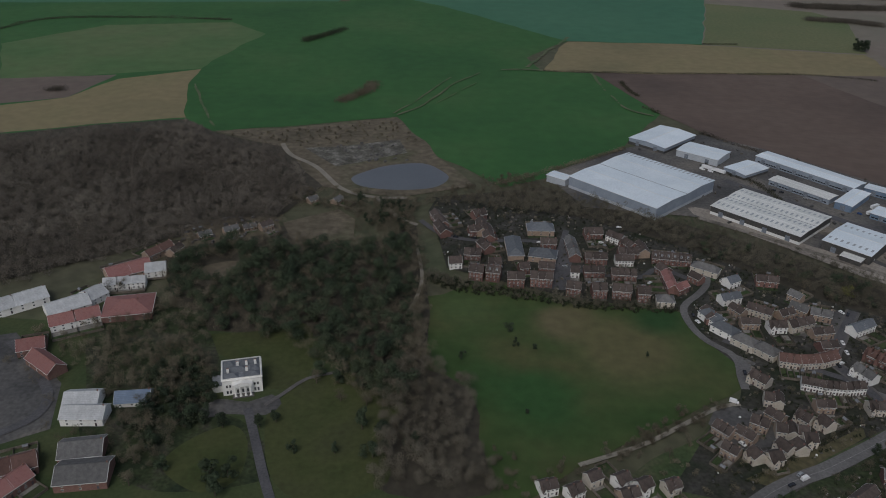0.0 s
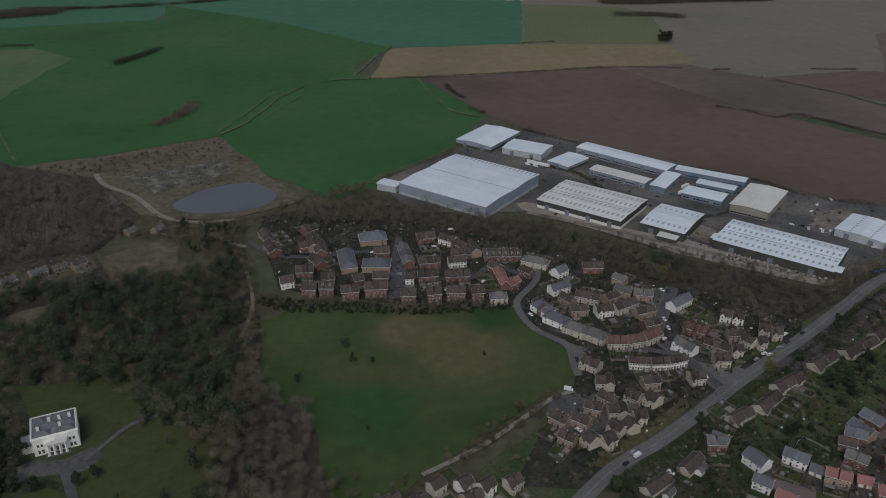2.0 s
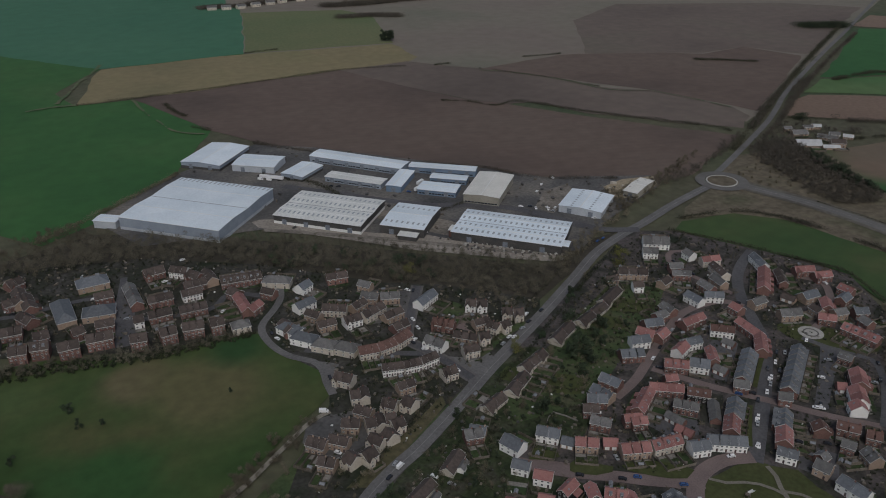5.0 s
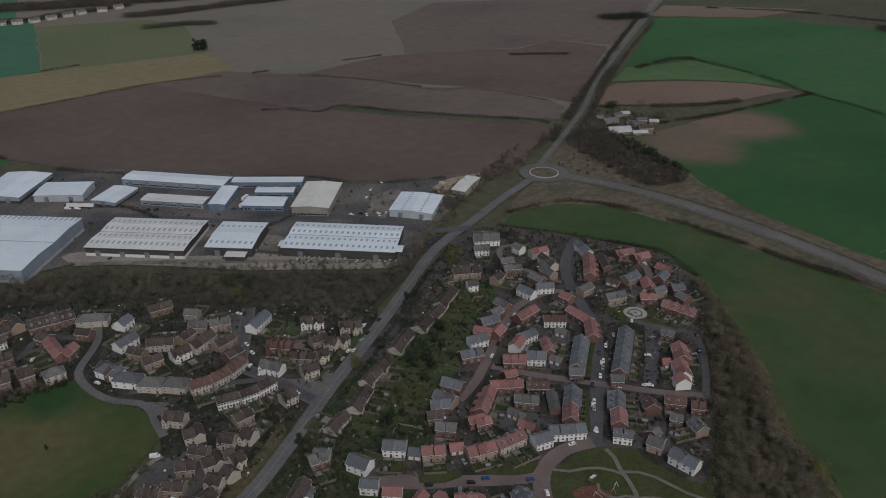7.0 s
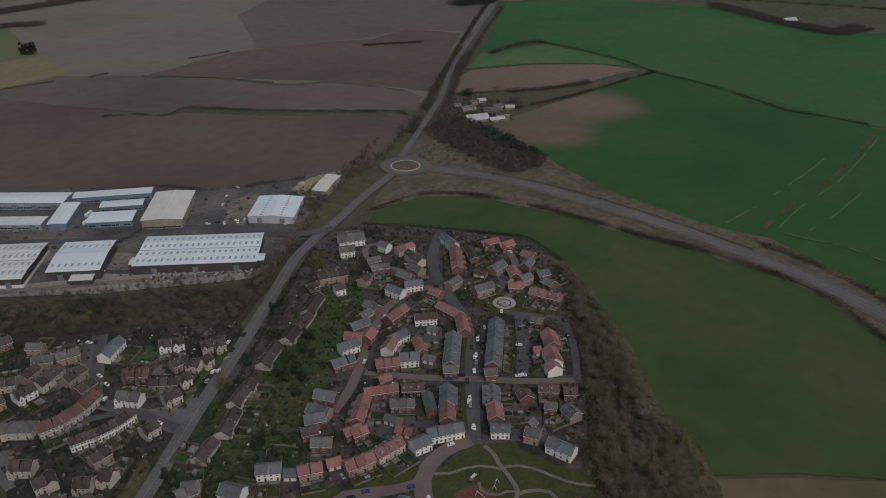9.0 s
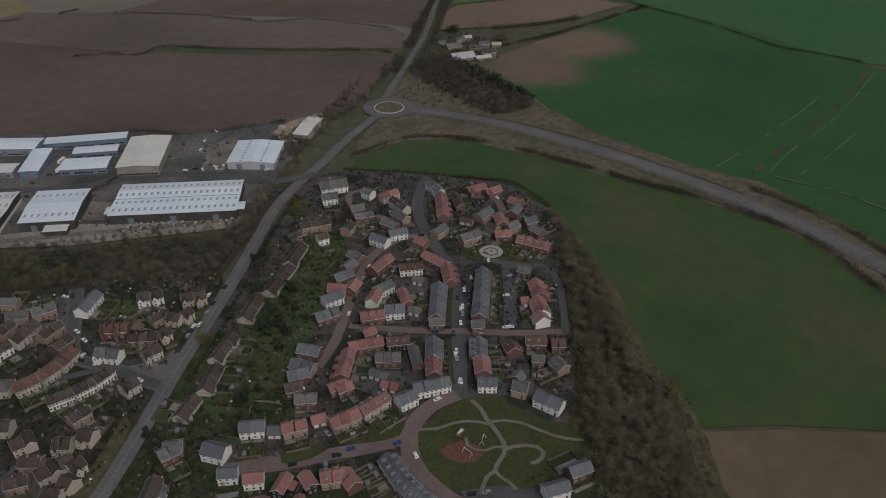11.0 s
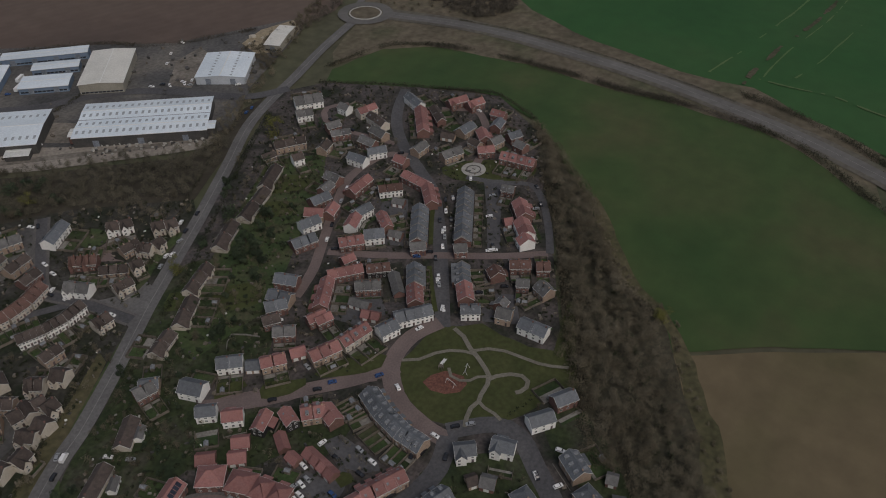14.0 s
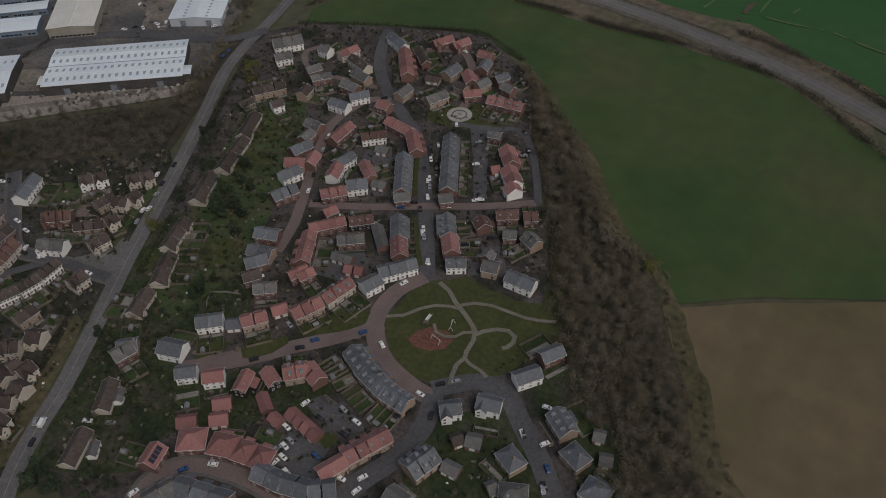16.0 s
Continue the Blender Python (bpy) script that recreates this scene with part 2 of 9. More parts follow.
    "litter": ground_material("leaf_litter", [(0.042, 0.037, 0.027), (0.064, 0.056, 0.042)], 0.03, 0.2, fine_mix=0.2),
    "lawn2": ground_material("park_grass", [(0.042, 0.052, 0.017), (0.064, 0.070, 0.026)], 0.06, 0.4, fine_mix=0.2),
    "villa_lawn": ground_material("park_lawn", [(0.037, 0.051, 0.015), (0.057, 0.067, 0.023), (0.05, 0.056, 0.023)], 0.03, 0.3, fine_mix=0.15),
    "garden_lawn": ground_material("shaded_back_lawn", [(0.034, 0.058, 0.023), (0.054, 0.076, 0.030), (0.078, 0.076, 0.046)], 0.06, 0.5, fine_mix=0.25),
    "crop_deep": ground_material("deep_green_crop", [(0.026, 0.092, 0.028), (0.036, 0.112, 0.036), (0.054, 0.114, 0.044)], 0.005, 0.06, fine_mix=0.08),
    "lawn": ground_material("mown_grass", [(0.036, 0.058, 0.021), (0.062, 0.073, 0.030)], 0.03, 0.5, fine_mix=0.15),
    # garden and court: shade in the gaps between houses is put into the dark tones
    "garden": ground_material("garden_ground", [(0.018, 0.026, 0.013), (0.036, 0.036, 0.028), (0.066, 0.062, 0.058)], 0.06, 0.5, fine_mix=0.35),
    "court": ground_material("estate_courts", [(0.018, 0.025, 0.013), (0.036, 0.035, 0.03), (0.083, 0.071, 0.068), (0.068, 0.063, 0.063)], 0.06, 0.6, fine_mix=0.35),
    # a darker, greener garden ground
    "garden_dark": ground_material("damp_gardens", [(0.018, 0.028, 0.013), (0.034, 0.046, 0.019), (0.062, 0.058, 0.044)], 0.06, 0.5, fine_mix=0.35),
    "margin": ground_material("rough_margin", [(0.058, 0.056, 0.027), (0.082, 0.075, 0.04), (0.10, 0.086, 0.05)], 0.03, 0.3, fine_mix=0.3),
    "belt_floor": ground_material("belt_floor", [(0.042, 0.04, 0.025), (0.068, 0.06, 0.042)], 0.03, 0.4, fine_mix=0.3),
    "water": ground_material("pond_water", [(0.075, 0.08, 0.09), (0.10, 0.105, 0.115)], 0.02, 0.3, rough=0.3, fine_mix=0.05, spec=0.5),
    "plot": ground_material("back_lawn", [(0.026, 0.045, 0.019), (0.042, 0.064, 0.024), (0.06, 0.06, 0.036)], 0.09, 0.6, fine_mix=0.25, island=0.3),
    "play": ground_material("red_play_surface", [(0.125, 0.055, 0.042), (0.165, 0.075, 0.056)], 0.2, 1.0),
    # plants
    "twig": material("bare_twigs", [(0.085, 0.073, 0.050), (0.125, 0.108, 0.075), (0.17, 0.148, 0.107)], 0.05, 0.3, vary=0.3, island=0.1, fine_mix=0.14),
    "twig_pale": material("pale_bare_twigs", [(0.092, 0.082, 0.06), (0.128, 0.113, 0.085), (0.165, 0.147, 0.113)], 0.04, 0.3, island=0.12, fine_mix=0.15),
    "twig_belt": material("olive_bare_twigs", [(0.076, 0.07, 0.05), (0.112, 0.102, 0.074), (0.142, 0.13, 0.095)], 0.03, 0.15, island=0.12, fine_mix=0.15),
    "twig_wood": material("grey_brown_twigs", [(0.09, 0.078, 0.064), (0.142, 0.124, 0.103), (0.19, 0.168, 0.14)], 0.014, 0.06, island=0.12, fine_mix=0.15),
    "twig_dark": material("dark_bare_twigs", [(0.07, 0.062, 0.05), (0.105, 0.092, 0.075)], 0.02, 0.12, island=0.15, fine_mix=0.2),
    "bark": material("bark", [(0.075, 0.06, 0.045), (0.12, 0.10, 0.08)], 1.0, 4.0),
    "needle": material("evergreen_leaves", [(0.026, 0.040, 0.024), (0.038, 0.054, 0.030), (0.058, 0.070, 0.040)], 0.05, 0.25, vary=0.25, island=0.08, fine_mix=0.12),
    "bud": material("yellow_green_leaves", [(0.10, 0.105, 0.03), (0.15, 0.145, 0.045)], 0.2, 1.5, vary=0.15, island=0.3),
    "hedge": material("hedge_leaves", [(0.022, 0.033, 0.016), (0.042, 0.046, 0.025)], 0.1, 1.0, vary=0.2, island=0.35),
    "field_hedge": material("winter_hedge", [(0.04, 0.042, 0.026), (0.07, 0.066, 0.045)], 0.03, 0.4, island=0.3),
    "timber": material("fence_timber", [(0.12, 0.105, 0.085), (0.19, 0.165, 0.14)], 0.4, 2.0, vary=0.2),
    # vehicles
    "paint_white": material("white_car_paint", [(0.75, 0.75, 0.75), (0.8, 0.8, 0.8)], 0.3, 1.0, rough=0.25, fine_mix=0.03, spec=0.5),
    "paint_silver": material("silver_car_paint", [(0.35, 0.36, 0.37), (0.42, 0.43, 0.44)], 0.3, 1.0, rough=0.3, fine_mix=0.03, metal=0.4),
    "paint_dark": material("dark_car_paint", [(0.02, 0.022, 0.028), (0.035, 0.036, 0.04)], 0.3, 1.0, rough=0.25, fine_mix=0.03, spec=0.5),
    "paint_blue": material("blue_car_paint", [(0.03, 0.07, 0.18), (0.05, 0.10, 0.24)], 0.3, 1.0, rough=0.25, fine_mix=0.03, spec=0.5),
    "tyre": material("tyre_rubber", [(0.02, 0.02, 0.02), (0.035, 0.035, 0.035)], 2.0, 6.0),
    "panel": material("solar_panel", [(0.015, 0.018, 0.03), (0.03, 0.035, 0.05)], 0.5, 2.0, rough=0.2, spec=0.6),
}


# ---- builders ----
street_points = {}
def part(name, bm, mats, parent=None, label=""):
    """Links a bmesh as one mesh object under a thing or a part."""
    me = bpy.data.meshes.new(name)
    bm.to_mesh(me)
    bm.free()
    for m in mats if isinstance(mats, (list, tuple)) else [mats]:
        me.materials.append(m)
    ob = new(name, me)
    if parent:
        ob.parent = parent
    if label:
        tagged(ob, label)
    return ob


def box(bm, x0, x1, y0, y1, z0, z1, mat=0):
    v = [bm.verts.new((x, y, z)) for z in (z0, z1) for x, y in ((x0, y0), (x1, y0), (x1, y1), (x0, y1))]
    for f in ((0, 3, 2, 1), (4, 5, 6, 7), (0, 1, 5, 4), (1, 2, 6, 5), (2, 3, 7, 6), (3, 0, 4, 7)):
        bm.faces.new([v[i] for i in f]).material_index = mat


def poly(bm, pts, mat=0):
    f = bm.faces.new([bm.verts.new(p) for p in pts])
    f.material_index = mat
    return f


def slab(bm, pts, t, mat=0):
    """A sheet through the four points, thickened downwards by t."""
    n = (Vector(pts[1]) - Vector(pts[0])).cross(Vector(pts[3]) - Vector(pts[0])).normalized()
    a = [bm.verts.new(p) for p in pts]
    b = [bm.verts.new(Vector(p) - n * t) for p in pts]
    bm.faces.new(a).material_index = mat
    bm.faces.new(b[::-1]).material_index = mat
    for i in range(len(pts)):
        j = (i + 1) % len(pts)
        bm.faces.new((a[j], a[i], b[i], b[j])).material_index = mat


def smooth_line(pts, step=6.0, closed=False):
    """Points along a soft curve through the given ones."""
    p = [Vector((*q[:2], 0)) for q in pts]
    out = []
    k = len(p)
    for i in range(k if closed else k - 1):
        if closed:
            a, b, c, d = p[i - 1], p[i], p[(i + 1) % k], p[(i + 2) % k]
        else:
            a, b, c, d = p[max(i - 1, 0)], p[i], p[i + 1], p[min(i + 2, k - 1)]
        count = max(1, int((c - b).length / step))
        for s in range(count):
            t = s / count
            out.append(0.5 * ((2 * b) + (c - a) * t + (2 * a - 5 * b + 4 * c - d) * t * t + (3 * b - a - 3 * c + d) * t ** 3))
    if not closed:
        out.append(p[-1])
    return out


def ragged(pts, step):
    """Points along straight sides, a few metres apart."""
    out = []
    for (ax, ay), (bx, by) in zip(pts, pts[1:] + pts[:1]):
        n = max(1, int(math.hypot(bx - ax, by - ay) / step))
        out += [Vector((ax + (bx - ax) * i / n, ay + (by - ay) * i / n, 0)) for i in range(n)]
    return out


def drift(q, size):
    """The same small wander for every outline that passes a place."""
    a, b = Vector((q.x, q.y, 0)) * 0.022, Vector((q.x, q.y, 0)) * 0.11
    off = Vector((9, 4, 2))
    return Vector((noise.noise(a) + 0.15 * noise.noise(b), noise.noise(a + off) + 0.15 * noise.noise(b + off), 0)) * size


def field(name, pts, z, mat, label, curved=False, wobble=0.0):
    """A piece of ground with the given outline."""
    far = max(math.hypot(x, y) for x, y in pts)
    if curved:
        line, size = smooth_line(pts, 5.0, True), wobble
    elif wobble:
        line, size = smooth_line(pts, 8.0, True), wobble
    elif name.startswith(("field", "wood", "verge", "scrub", "hill", "green")):
        line, size = ragged(pts, 9.0 if far < 900 else 20.0), 3.0 if far < 700 else 5.0
    else:
        line, size = [Vector((*q, 0)) for q in pts], 0.0
    bm = bmesh.new()
    edge = [(q + drift(q, size)).xy for q in line]
    flat = delaunay_2d_cdt(edge, [], [list(range(len(edge)))], 1, 0.01)
    vs = [bm.verts.new((*q, z)) for q in flat[0]]
    for ids in flat[2]:
        bm.faces.new([vs[k] for k in ids])
    bm.normal_update()
    bmesh.ops.reverse_faces(bm, faces=[f for f in bm.faces if f.normal.z < 0])
    return tagged(part(name, bm, M[mat]), label, "ground", kind="structure")


def ribbon(name, pts, width, z, mat, label, category="road", depth=0.0, shift=0.0, closed=False):
    """A strip of the given width along a soft curve; depth: how far its sides go down."""
    line = smooth_line(pts, 5.0, closed)
    bm = bmesh.new()
    rows = []
    n = len(line)
    for i, q in enumerate(line):
        a, b = (line[i - 1], line[(i + 1) % n]) if closed else (line[max(i - 1, 0)], line[min(i + 1, n - 1)])
        side = Vector((b.y - a.y, a.x - b.x, 0)).normalized()
        l, r = q + side * (shift - width / 2), q + side * (shift + width / 2)
        row = [bm.verts.new((l.x, l.y, z)), bm.verts.new((r.x, r.y, z))]
        if depth:
            row = [bm.verts.new((l.x, l.y, z - depth)), *row, bm.verts.new((r.x, r.y, z - depth))]
        rows.append(row)
    for i in range(n if closed else n - 1):
        a, b = rows[i], rows[(i + 1) % n]
        for k in range(len(a) - 1):
            bm.faces.new((a[k], a[k + 1], b[k + 1], b[k]))
    return tagged(part(name, bm, M[mat]), label, category, kind="structure")


def road(name, pts, width, z, mat, label, walks=True, line=False):
    for q in smooth_line(pts, 3.0):
        for i in (-1, 0, 1):
            for j in (-1, 0, 1):
                street_points.setdefault((int(q.x // 30) + i, int(q.y // 30) + j), []).append((q.xy, width / 2 + 2.2))
    ribbon(name, pts, width, z, mat, label)
    if walks:
        for s in (-1, 1):
            ribbon("pavement", pts, 1.6, z + 0.12, "slab", "grey paved footway with a raised kerb beside the road", "pavement", 0.3, s * (width / 2 + 0.8))
    if line:
        ribbon("road_marking", pts, 0.22, z + 0.02, "line", "worn white centre line painted on the road", "marking")


# ---- houses ----
SKINS = {"q": "blue sheet", "r": "red clay tile", "d": "dark red tile", "b": "brown tile", "s": "blue slate", "g": "grey tile", "p": "pale sheet",
         "k": "red brick", "c": "cream rendered", "w": "white rendered", "t": "buff brick", "x": "black boarded"}
protos = {}
footprints = {}


def window(parent, x, y, z, w, h, face):
    """A framed window in the wall whose outward side is face (+1: +y, -1: -y)."""
    bm = bmesh.new()
    f = 0.09
    y0, y1 = (y - 0.05, y + 0.06) if face > 0 else (y - 0.06, y + 0.05)
    box(bm, x - w / 2, x - w / 2 + f, y0, y1, z, z + h)
    box(bm, x + w / 2 - f, x + w / 2, y0, y1, z, z + h)
    box(bm, x - w / 2 + f, x + w / 2 - f, y0, y1, z, z + f)
    box(bm, x - w / 2 + f, x + w / 2 - f, y0, y1, z + h - f, z + h)
    box(bm, x - 0.03, x + 0.03, y0, y1, z + f, z + h - f)
    g = y + 0.02 * face
    q = [(x - w / 2, g, z), (x + w / 2, g, z), (x + w / 2, g, z + h), (x - w / 2, g, z + h)]
    poly(bm, q if face < 0 else q[::-1], 1)
    return part("window", bm, [M["frame"], M["glass"]], parent)


def pitched(bm, x0, x1, y0, y1, eave, ridge, over, hip):
    """Two slopes (and two hips) of a roof whose ridge runs along x."""
    ym, t = (y0 + y1) / 2, 0.22
    k = (ridge - eave) / (ym - y0)
    lo = eave - over * k
    a, b, c, d = x0 - over, x1 + over, y0 - over, y1 + over
    h = (d - c) / 2 * hip
    e = t * 0.9
    slab(bm, [(a, c, lo + e), (b, c, lo + e), (b - h, ym, ridge + e), (a + h, ym, ridge + e)], t)
    slab(bm, [(b, d, lo + e), (a, d, lo + e), (a + h, ym, ridge + e), (b - h, ym, ridge + e)], t)
    if hip:
        slab(bm, [(b, c, lo + e), (b, d, lo + e), (b - h, ym, ridge + e)] + [(b - h, ym, ridge + e + 0.01)], t)
        slab(bm, [(a, d, lo + e), (a, c, lo + e), (a + h, ym, ridge + e)] + [(a + h, ym, ridge + e + 0.01)], t)
    box(bm, a + h, b - h, ym - 0.15, ym + 0.15, ridge + e - 0.1, ridge + e + 0.12)


def shell(bm, x0, x1, y0, y1, eave, ridge, gable=True):
    ym = (y0 + y1) / 2
    box(bm, x0, x1, y0, y1, -0.7, eave)
    if gable:
        for x, s in ((x0, -1), (x1, 1)):
            q = [(x, y0, eave), (x, y1, eave), (x, ym, ridge)]
            poly(bm, q if s > 0 else q[::-1])


def house(w, d, code, sort="house"):
    """A house w wide and d deep, its front to -y. code: roof, wall and further letters: 1 bungalow, 3 three floors, h hipped,
    x cross gable to the front, m dormers, u raised party wall, n no chimney, o garage, p solar panels."""
    roof, wall, more = code[0], code[1], code[2:]
    floors = 1 if "1" in more or "o" in more else 3 if "3" in more else 2
    eave = {1: 2.5, 2: 4.6, 3: 6.9}[floors]
    ridge = eave + min(d * 0.36, 4.2)
    hip = 0.9 if "h" in more else 0
    kind = "garage" if "o" in more else "bungalow" if floors == 1 else sort
    home = new(kind)
    over = 0.35
    bm = bmesh.new()
    shell(bm, -w / 2, w / 2, -d / 2, d / 2, eave, ridge, not hip)
    cross = "x" in more
    gw = min(w * 0.5, 4.6)
    gx = -w / 2 + gw / 2 + 0.2
    grid = eave + (ridge - eave) * 0.88
    if cross:
        box(bm, gx - gw / 2, gx + gw / 2, -d / 2 - 1.4, -d / 2, -0.7, eave)
        poly(bm, [(gx - gw / 2, -d / 2 - 1.4, eave), (gx + gw / 2, -d / 2 - 1.4, eave), (gx, -d / 2 - 1.4, grid)])
    part("wall", bm, M[wall], home)
    bm = bmesh.new()
    pitched(bm, -w / 2, w / 2, -d / 2, d / 2, eave, ridge, over, hip)
    if cross:
        k = (grid - eave) / (gw / 2)
        lo = eave - over * k
        y0, y1, e = -d / 2 - 1.4 - over, 0.0, 0.2
        slab(bm, [(gx - gw / 2 - over, y1, lo + e), (gx - gw / 2 - over, y0, lo + e), (gx, y0, grid + e), (gx, y1, grid + e)], 0.2)
        slab(bm, [(gx + gw / 2 + over, y0, lo + e), (gx + gw / 2 + over, y1, lo + e), (gx, y1, grid + e), (gx, y0, grid + e)], 0.2)
    slope = (ridge - eave) / (d / 2)
    part("roof", bm, M[roof], home)
    if kind != "garage":
        ex, ey, zz = w / 2 + over, d / 2 + over, eave - over * slope
        loop = [(-ex, -ey, zz), (ex, -ey, zz), (ex, 0, ridge), (ex, ey, zz), (-ex, ey, zz), (-ex, 0, ridge)]
        if hip:
            loop = [q for q in loop if q[1]]
        bm = bmesh.new()
        rows = [[bm.verts.new((x, y, z - 0.03)), bm.verts.new((x * 1.012, y * 1.012, z - 0.03)), bm.verts.new((x * 1.012, y * 1.012, z + 0.19)), bm.verts.new((x, y, z + 0.19))] for x, y, z in loop]
        for q0, q1 in zip(rows, rows[1:] + rows[:1]):
            for k in range(4):
                bm.faces.new((q0[k], q1[k], q1[k - 3], q0[k - 3]))
        part("fascia", bm, M["frame"], home, "white painted fascia and bargeboards")
    if "l" in more:
        bm = bmesh.new()
        x0, x1, y0, y1 = -w * 0.42, w * 0.08, d / 2, d / 2 + 2.8
        box(bm, x0, x1, y0 - 0.01, y1, -0.7, 2.3)
        ext = part("rear_extension", bm, M[wall], home)
        bm = bmesh.new()
        slab(bm, [(x1 + 0.2, y1 + 0.25, 2.35), (x0 - 0.2, y1 + 0.25, 2.35), (x0 - 0.2, y0, 3.5), (x1 + 0.2, y0, 3.5)], 0.15)
        part("extension_roof", bm, M[roof], ext)
    if "v" in more:
        for side in (-1, 1):
            bm = bmesh.new()
            y0, y1 = side * d * 0.32, side * d * 0.2
            z0, z1 = eave + (d / 2 - abs(y0)) * slope + 0.34, eave + (d / 2 - abs(y1)) * slope + 0.34
            xx = w * 0.18 * side
            q = [(xx - 0.5, y0, z0), (xx + 0.5, y0, z0), (xx + 0.5, y1, z1), (xx - 0.5, y1, z1)]
            slab(bm, q if side < 0 else q[::-1], 0.14)
            part("roof_window", bm, M["lead"], home)
    if kind == "garage":
        n = max(1, int(w // 3.2))
        for i in range(n):
            x = (i + 0.5) * w / n - w / 2
            bm = bmesh.new()
            box(bm, x - 1.15, x + 1.15, -d / 2 - 0.05, -d / 2 + 0.05, 0.05, 2.1)
            part("garage_door", bm, M["frame"], home)
    else:
        if "n" not in more:
            bm = bmesh.new()
            cx = w / 2 - 0.75 if not hip else w * 0.2
            box(bm, cx - 0.34, cx + 0.34, -0.28, 0.28, ridge - 1.2, ridge + 0.75)
            box(bm, cx - 0.4, cx + 0.4, -0.34, 0.34, ridge + 0.75, ridge + 0.87)
            chim = part("chimney", bm, M["k" if wall != "t" else "t"], home)
            if roof in "rd":
                bm = bmesh.new()
                for s in (-0.22, 0.22):
                    bmesh.ops.create_cone(bm, cap_ends=True, segments=8, radius1=0.14, radius2=0.11, depth=0.5, matrix=Matrix.Translation((cx + s * 0.7, 0, ridge + 1.1)))
                part("chimney_pot", bm, M["pot"], chim)
        bays = 2 if floors == 3 else max(2, min(3, round(w / 3.3)))
        yf = -d / 2
        for fl in range(floors):
            z = 0.85 + 2.25 * fl
            for i in range(bays):
                x = (i + 0.5) * w / bays - w / 2
                front = yf - 1.4 if cross and abs(x - gx) < gw / 2 - 0.7 else yf
                if fl == 0 and i == bays - 1:
                    bm = bmesh.new()
                    box(bm, x - 0.5, x + 0.5, front - 0.06, front + 0.05, 0.0, 2.1)
                    part("door", bm, M["door"], home)
                elif not (cross and abs(abs(x - gx) - gw / 2) < 0.7):
                    window(home, x, front, z, 1.25, 1.15, -1)
            if "2" in more:
                for i in range(max(1, bays - 1)):
                    x = (i + 0.5) * w / max(1, bays - 1) - w / 2
                    window(home, x, d / 2, z, 1.4, 1.25, 1)
    if "e" in more:
        for z in (1.0, 3.4, 5.4):
            for y in (-1.3, 1.3) if z < 5 else (0,):
                pane = window(home, 0, 0, 0, 1.2, 1.2, -1)
                pane.matrix_basis = pose(w / 2, y, z, 0, 0, 90)
    if "m" in more:
        n = max(1, round(w / 4.0))
        for i in range(n):
            x = (i + 0.5) * w / n - w / 2
            for s in (-1, 1):
                ya, yb = s * d * 0.36, s * d * 0.1
                zb = eave + (ridge - eave) * (1 - 0.72) + 0.1
                bm = bmesh.new()
                box(bm, x - 0.75, x + 0.75, min(ya, yb), max(ya, yb), zb, zb + 1.5)
                dorm = part("dormer", bm, M["lead"], home, "small lead-clad dormer")
                window(dorm, x, ya, zb + 0.2, 1.2, 1.1, s)
    if "u" in more:
        bm = bmesh.new()
        for side in (-1, 1):
            q = [(-w / 2 - 0.16, side * (d / 2 + 0.4), eave - 0.1), (-w / 2 + 0.16, side * (d / 2 + 0.4), eave - 0.1), (-w / 2 + 0.16, 0, ridge + 0.3), (-w / 2 - 0.16, 0, ridge + 0.3)]
            slab(bm, [(x, y, z + 0.35) for x, y, z in (q if side < 0 else q[::-1])], 0.5)
        part("party_wall", bm, M["patio"], home, "pale coping on the raised party wall")
        bm = bmesh.new()
        y0, y1 = -d * 0.4, -d * 0.12
        zb = eave + (ridge - eave) * 0.2
        box(bm, w * 0.12 - 0.8, w * 0.12 + 0.8, y0, y1, zb, zb + 1.25)
        dorm = part("dormer", bm, M["lead"], home, "small lead-clad dormer")
        window(dorm, w * 0.12, y0, zb + 0.15, 1.2, 0.95, -1)
    if "p" in more:
        bm = bmesh.new()
        k = (ridge - eave) / (d / 2)
        for i in range(4):
            x = -w * 0.3 + i * w * 0.2
            y0, y1 = -d * 0.38, -d * 0.12
            z0, z1 = eave + (y0 + d / 2) * k + 0.42, eave + (y1 + d / 2) * k + 0.42
            slab(bm, [(x - w * 0.09, y0, z0), (x + w * 0.09, y0, z0), (x + w * 0.09, y1, z1), (x - w * 0.09, y1, z1)], 0.06)
        part("solar_panel", bm, M["panel"], home)
    look_of = {"1": "low", "3": "three-storey"}
    size = next((look_of[c] for c in more if c in look_of), "two-storey")
    noun = kind.replace("_detached", "-detached").replace("_", " ")
    if kind == "garage":
        label = f"low {SKINS[wall]} garage with a {SKINS[roof]} pitched roof"
    else:
        label = f"{size} {SKINS[wall]} {noun} with a {SKINS[roof]} {'hipped' if hip else 'pitched'} roof"
    tagged(home, label, noun)
    return home


def put_house(x, y, rot, w, d, code, group, sort):
    key = (round(w, 1), round(d, 1), code, sort)
    m = pose(x, y, 0.66, 0, 0, rot)
    for i in (-1, 0, 1):
        for j in (-1, 0, 1):
            footprints.setdefault((int(x // 40) + i, int(y // 40) + j), []).append((m.inverted(), w / 2 + 1.2, d / 2 + 1.2))
    if key not in protos:
        protos[key] = house(*key)
        protos[key].matrix_basis = m
        tagged(protos[key], group=group)
        return protos[key]
    return tagged(copy_thing(protos[key], m), group=group)


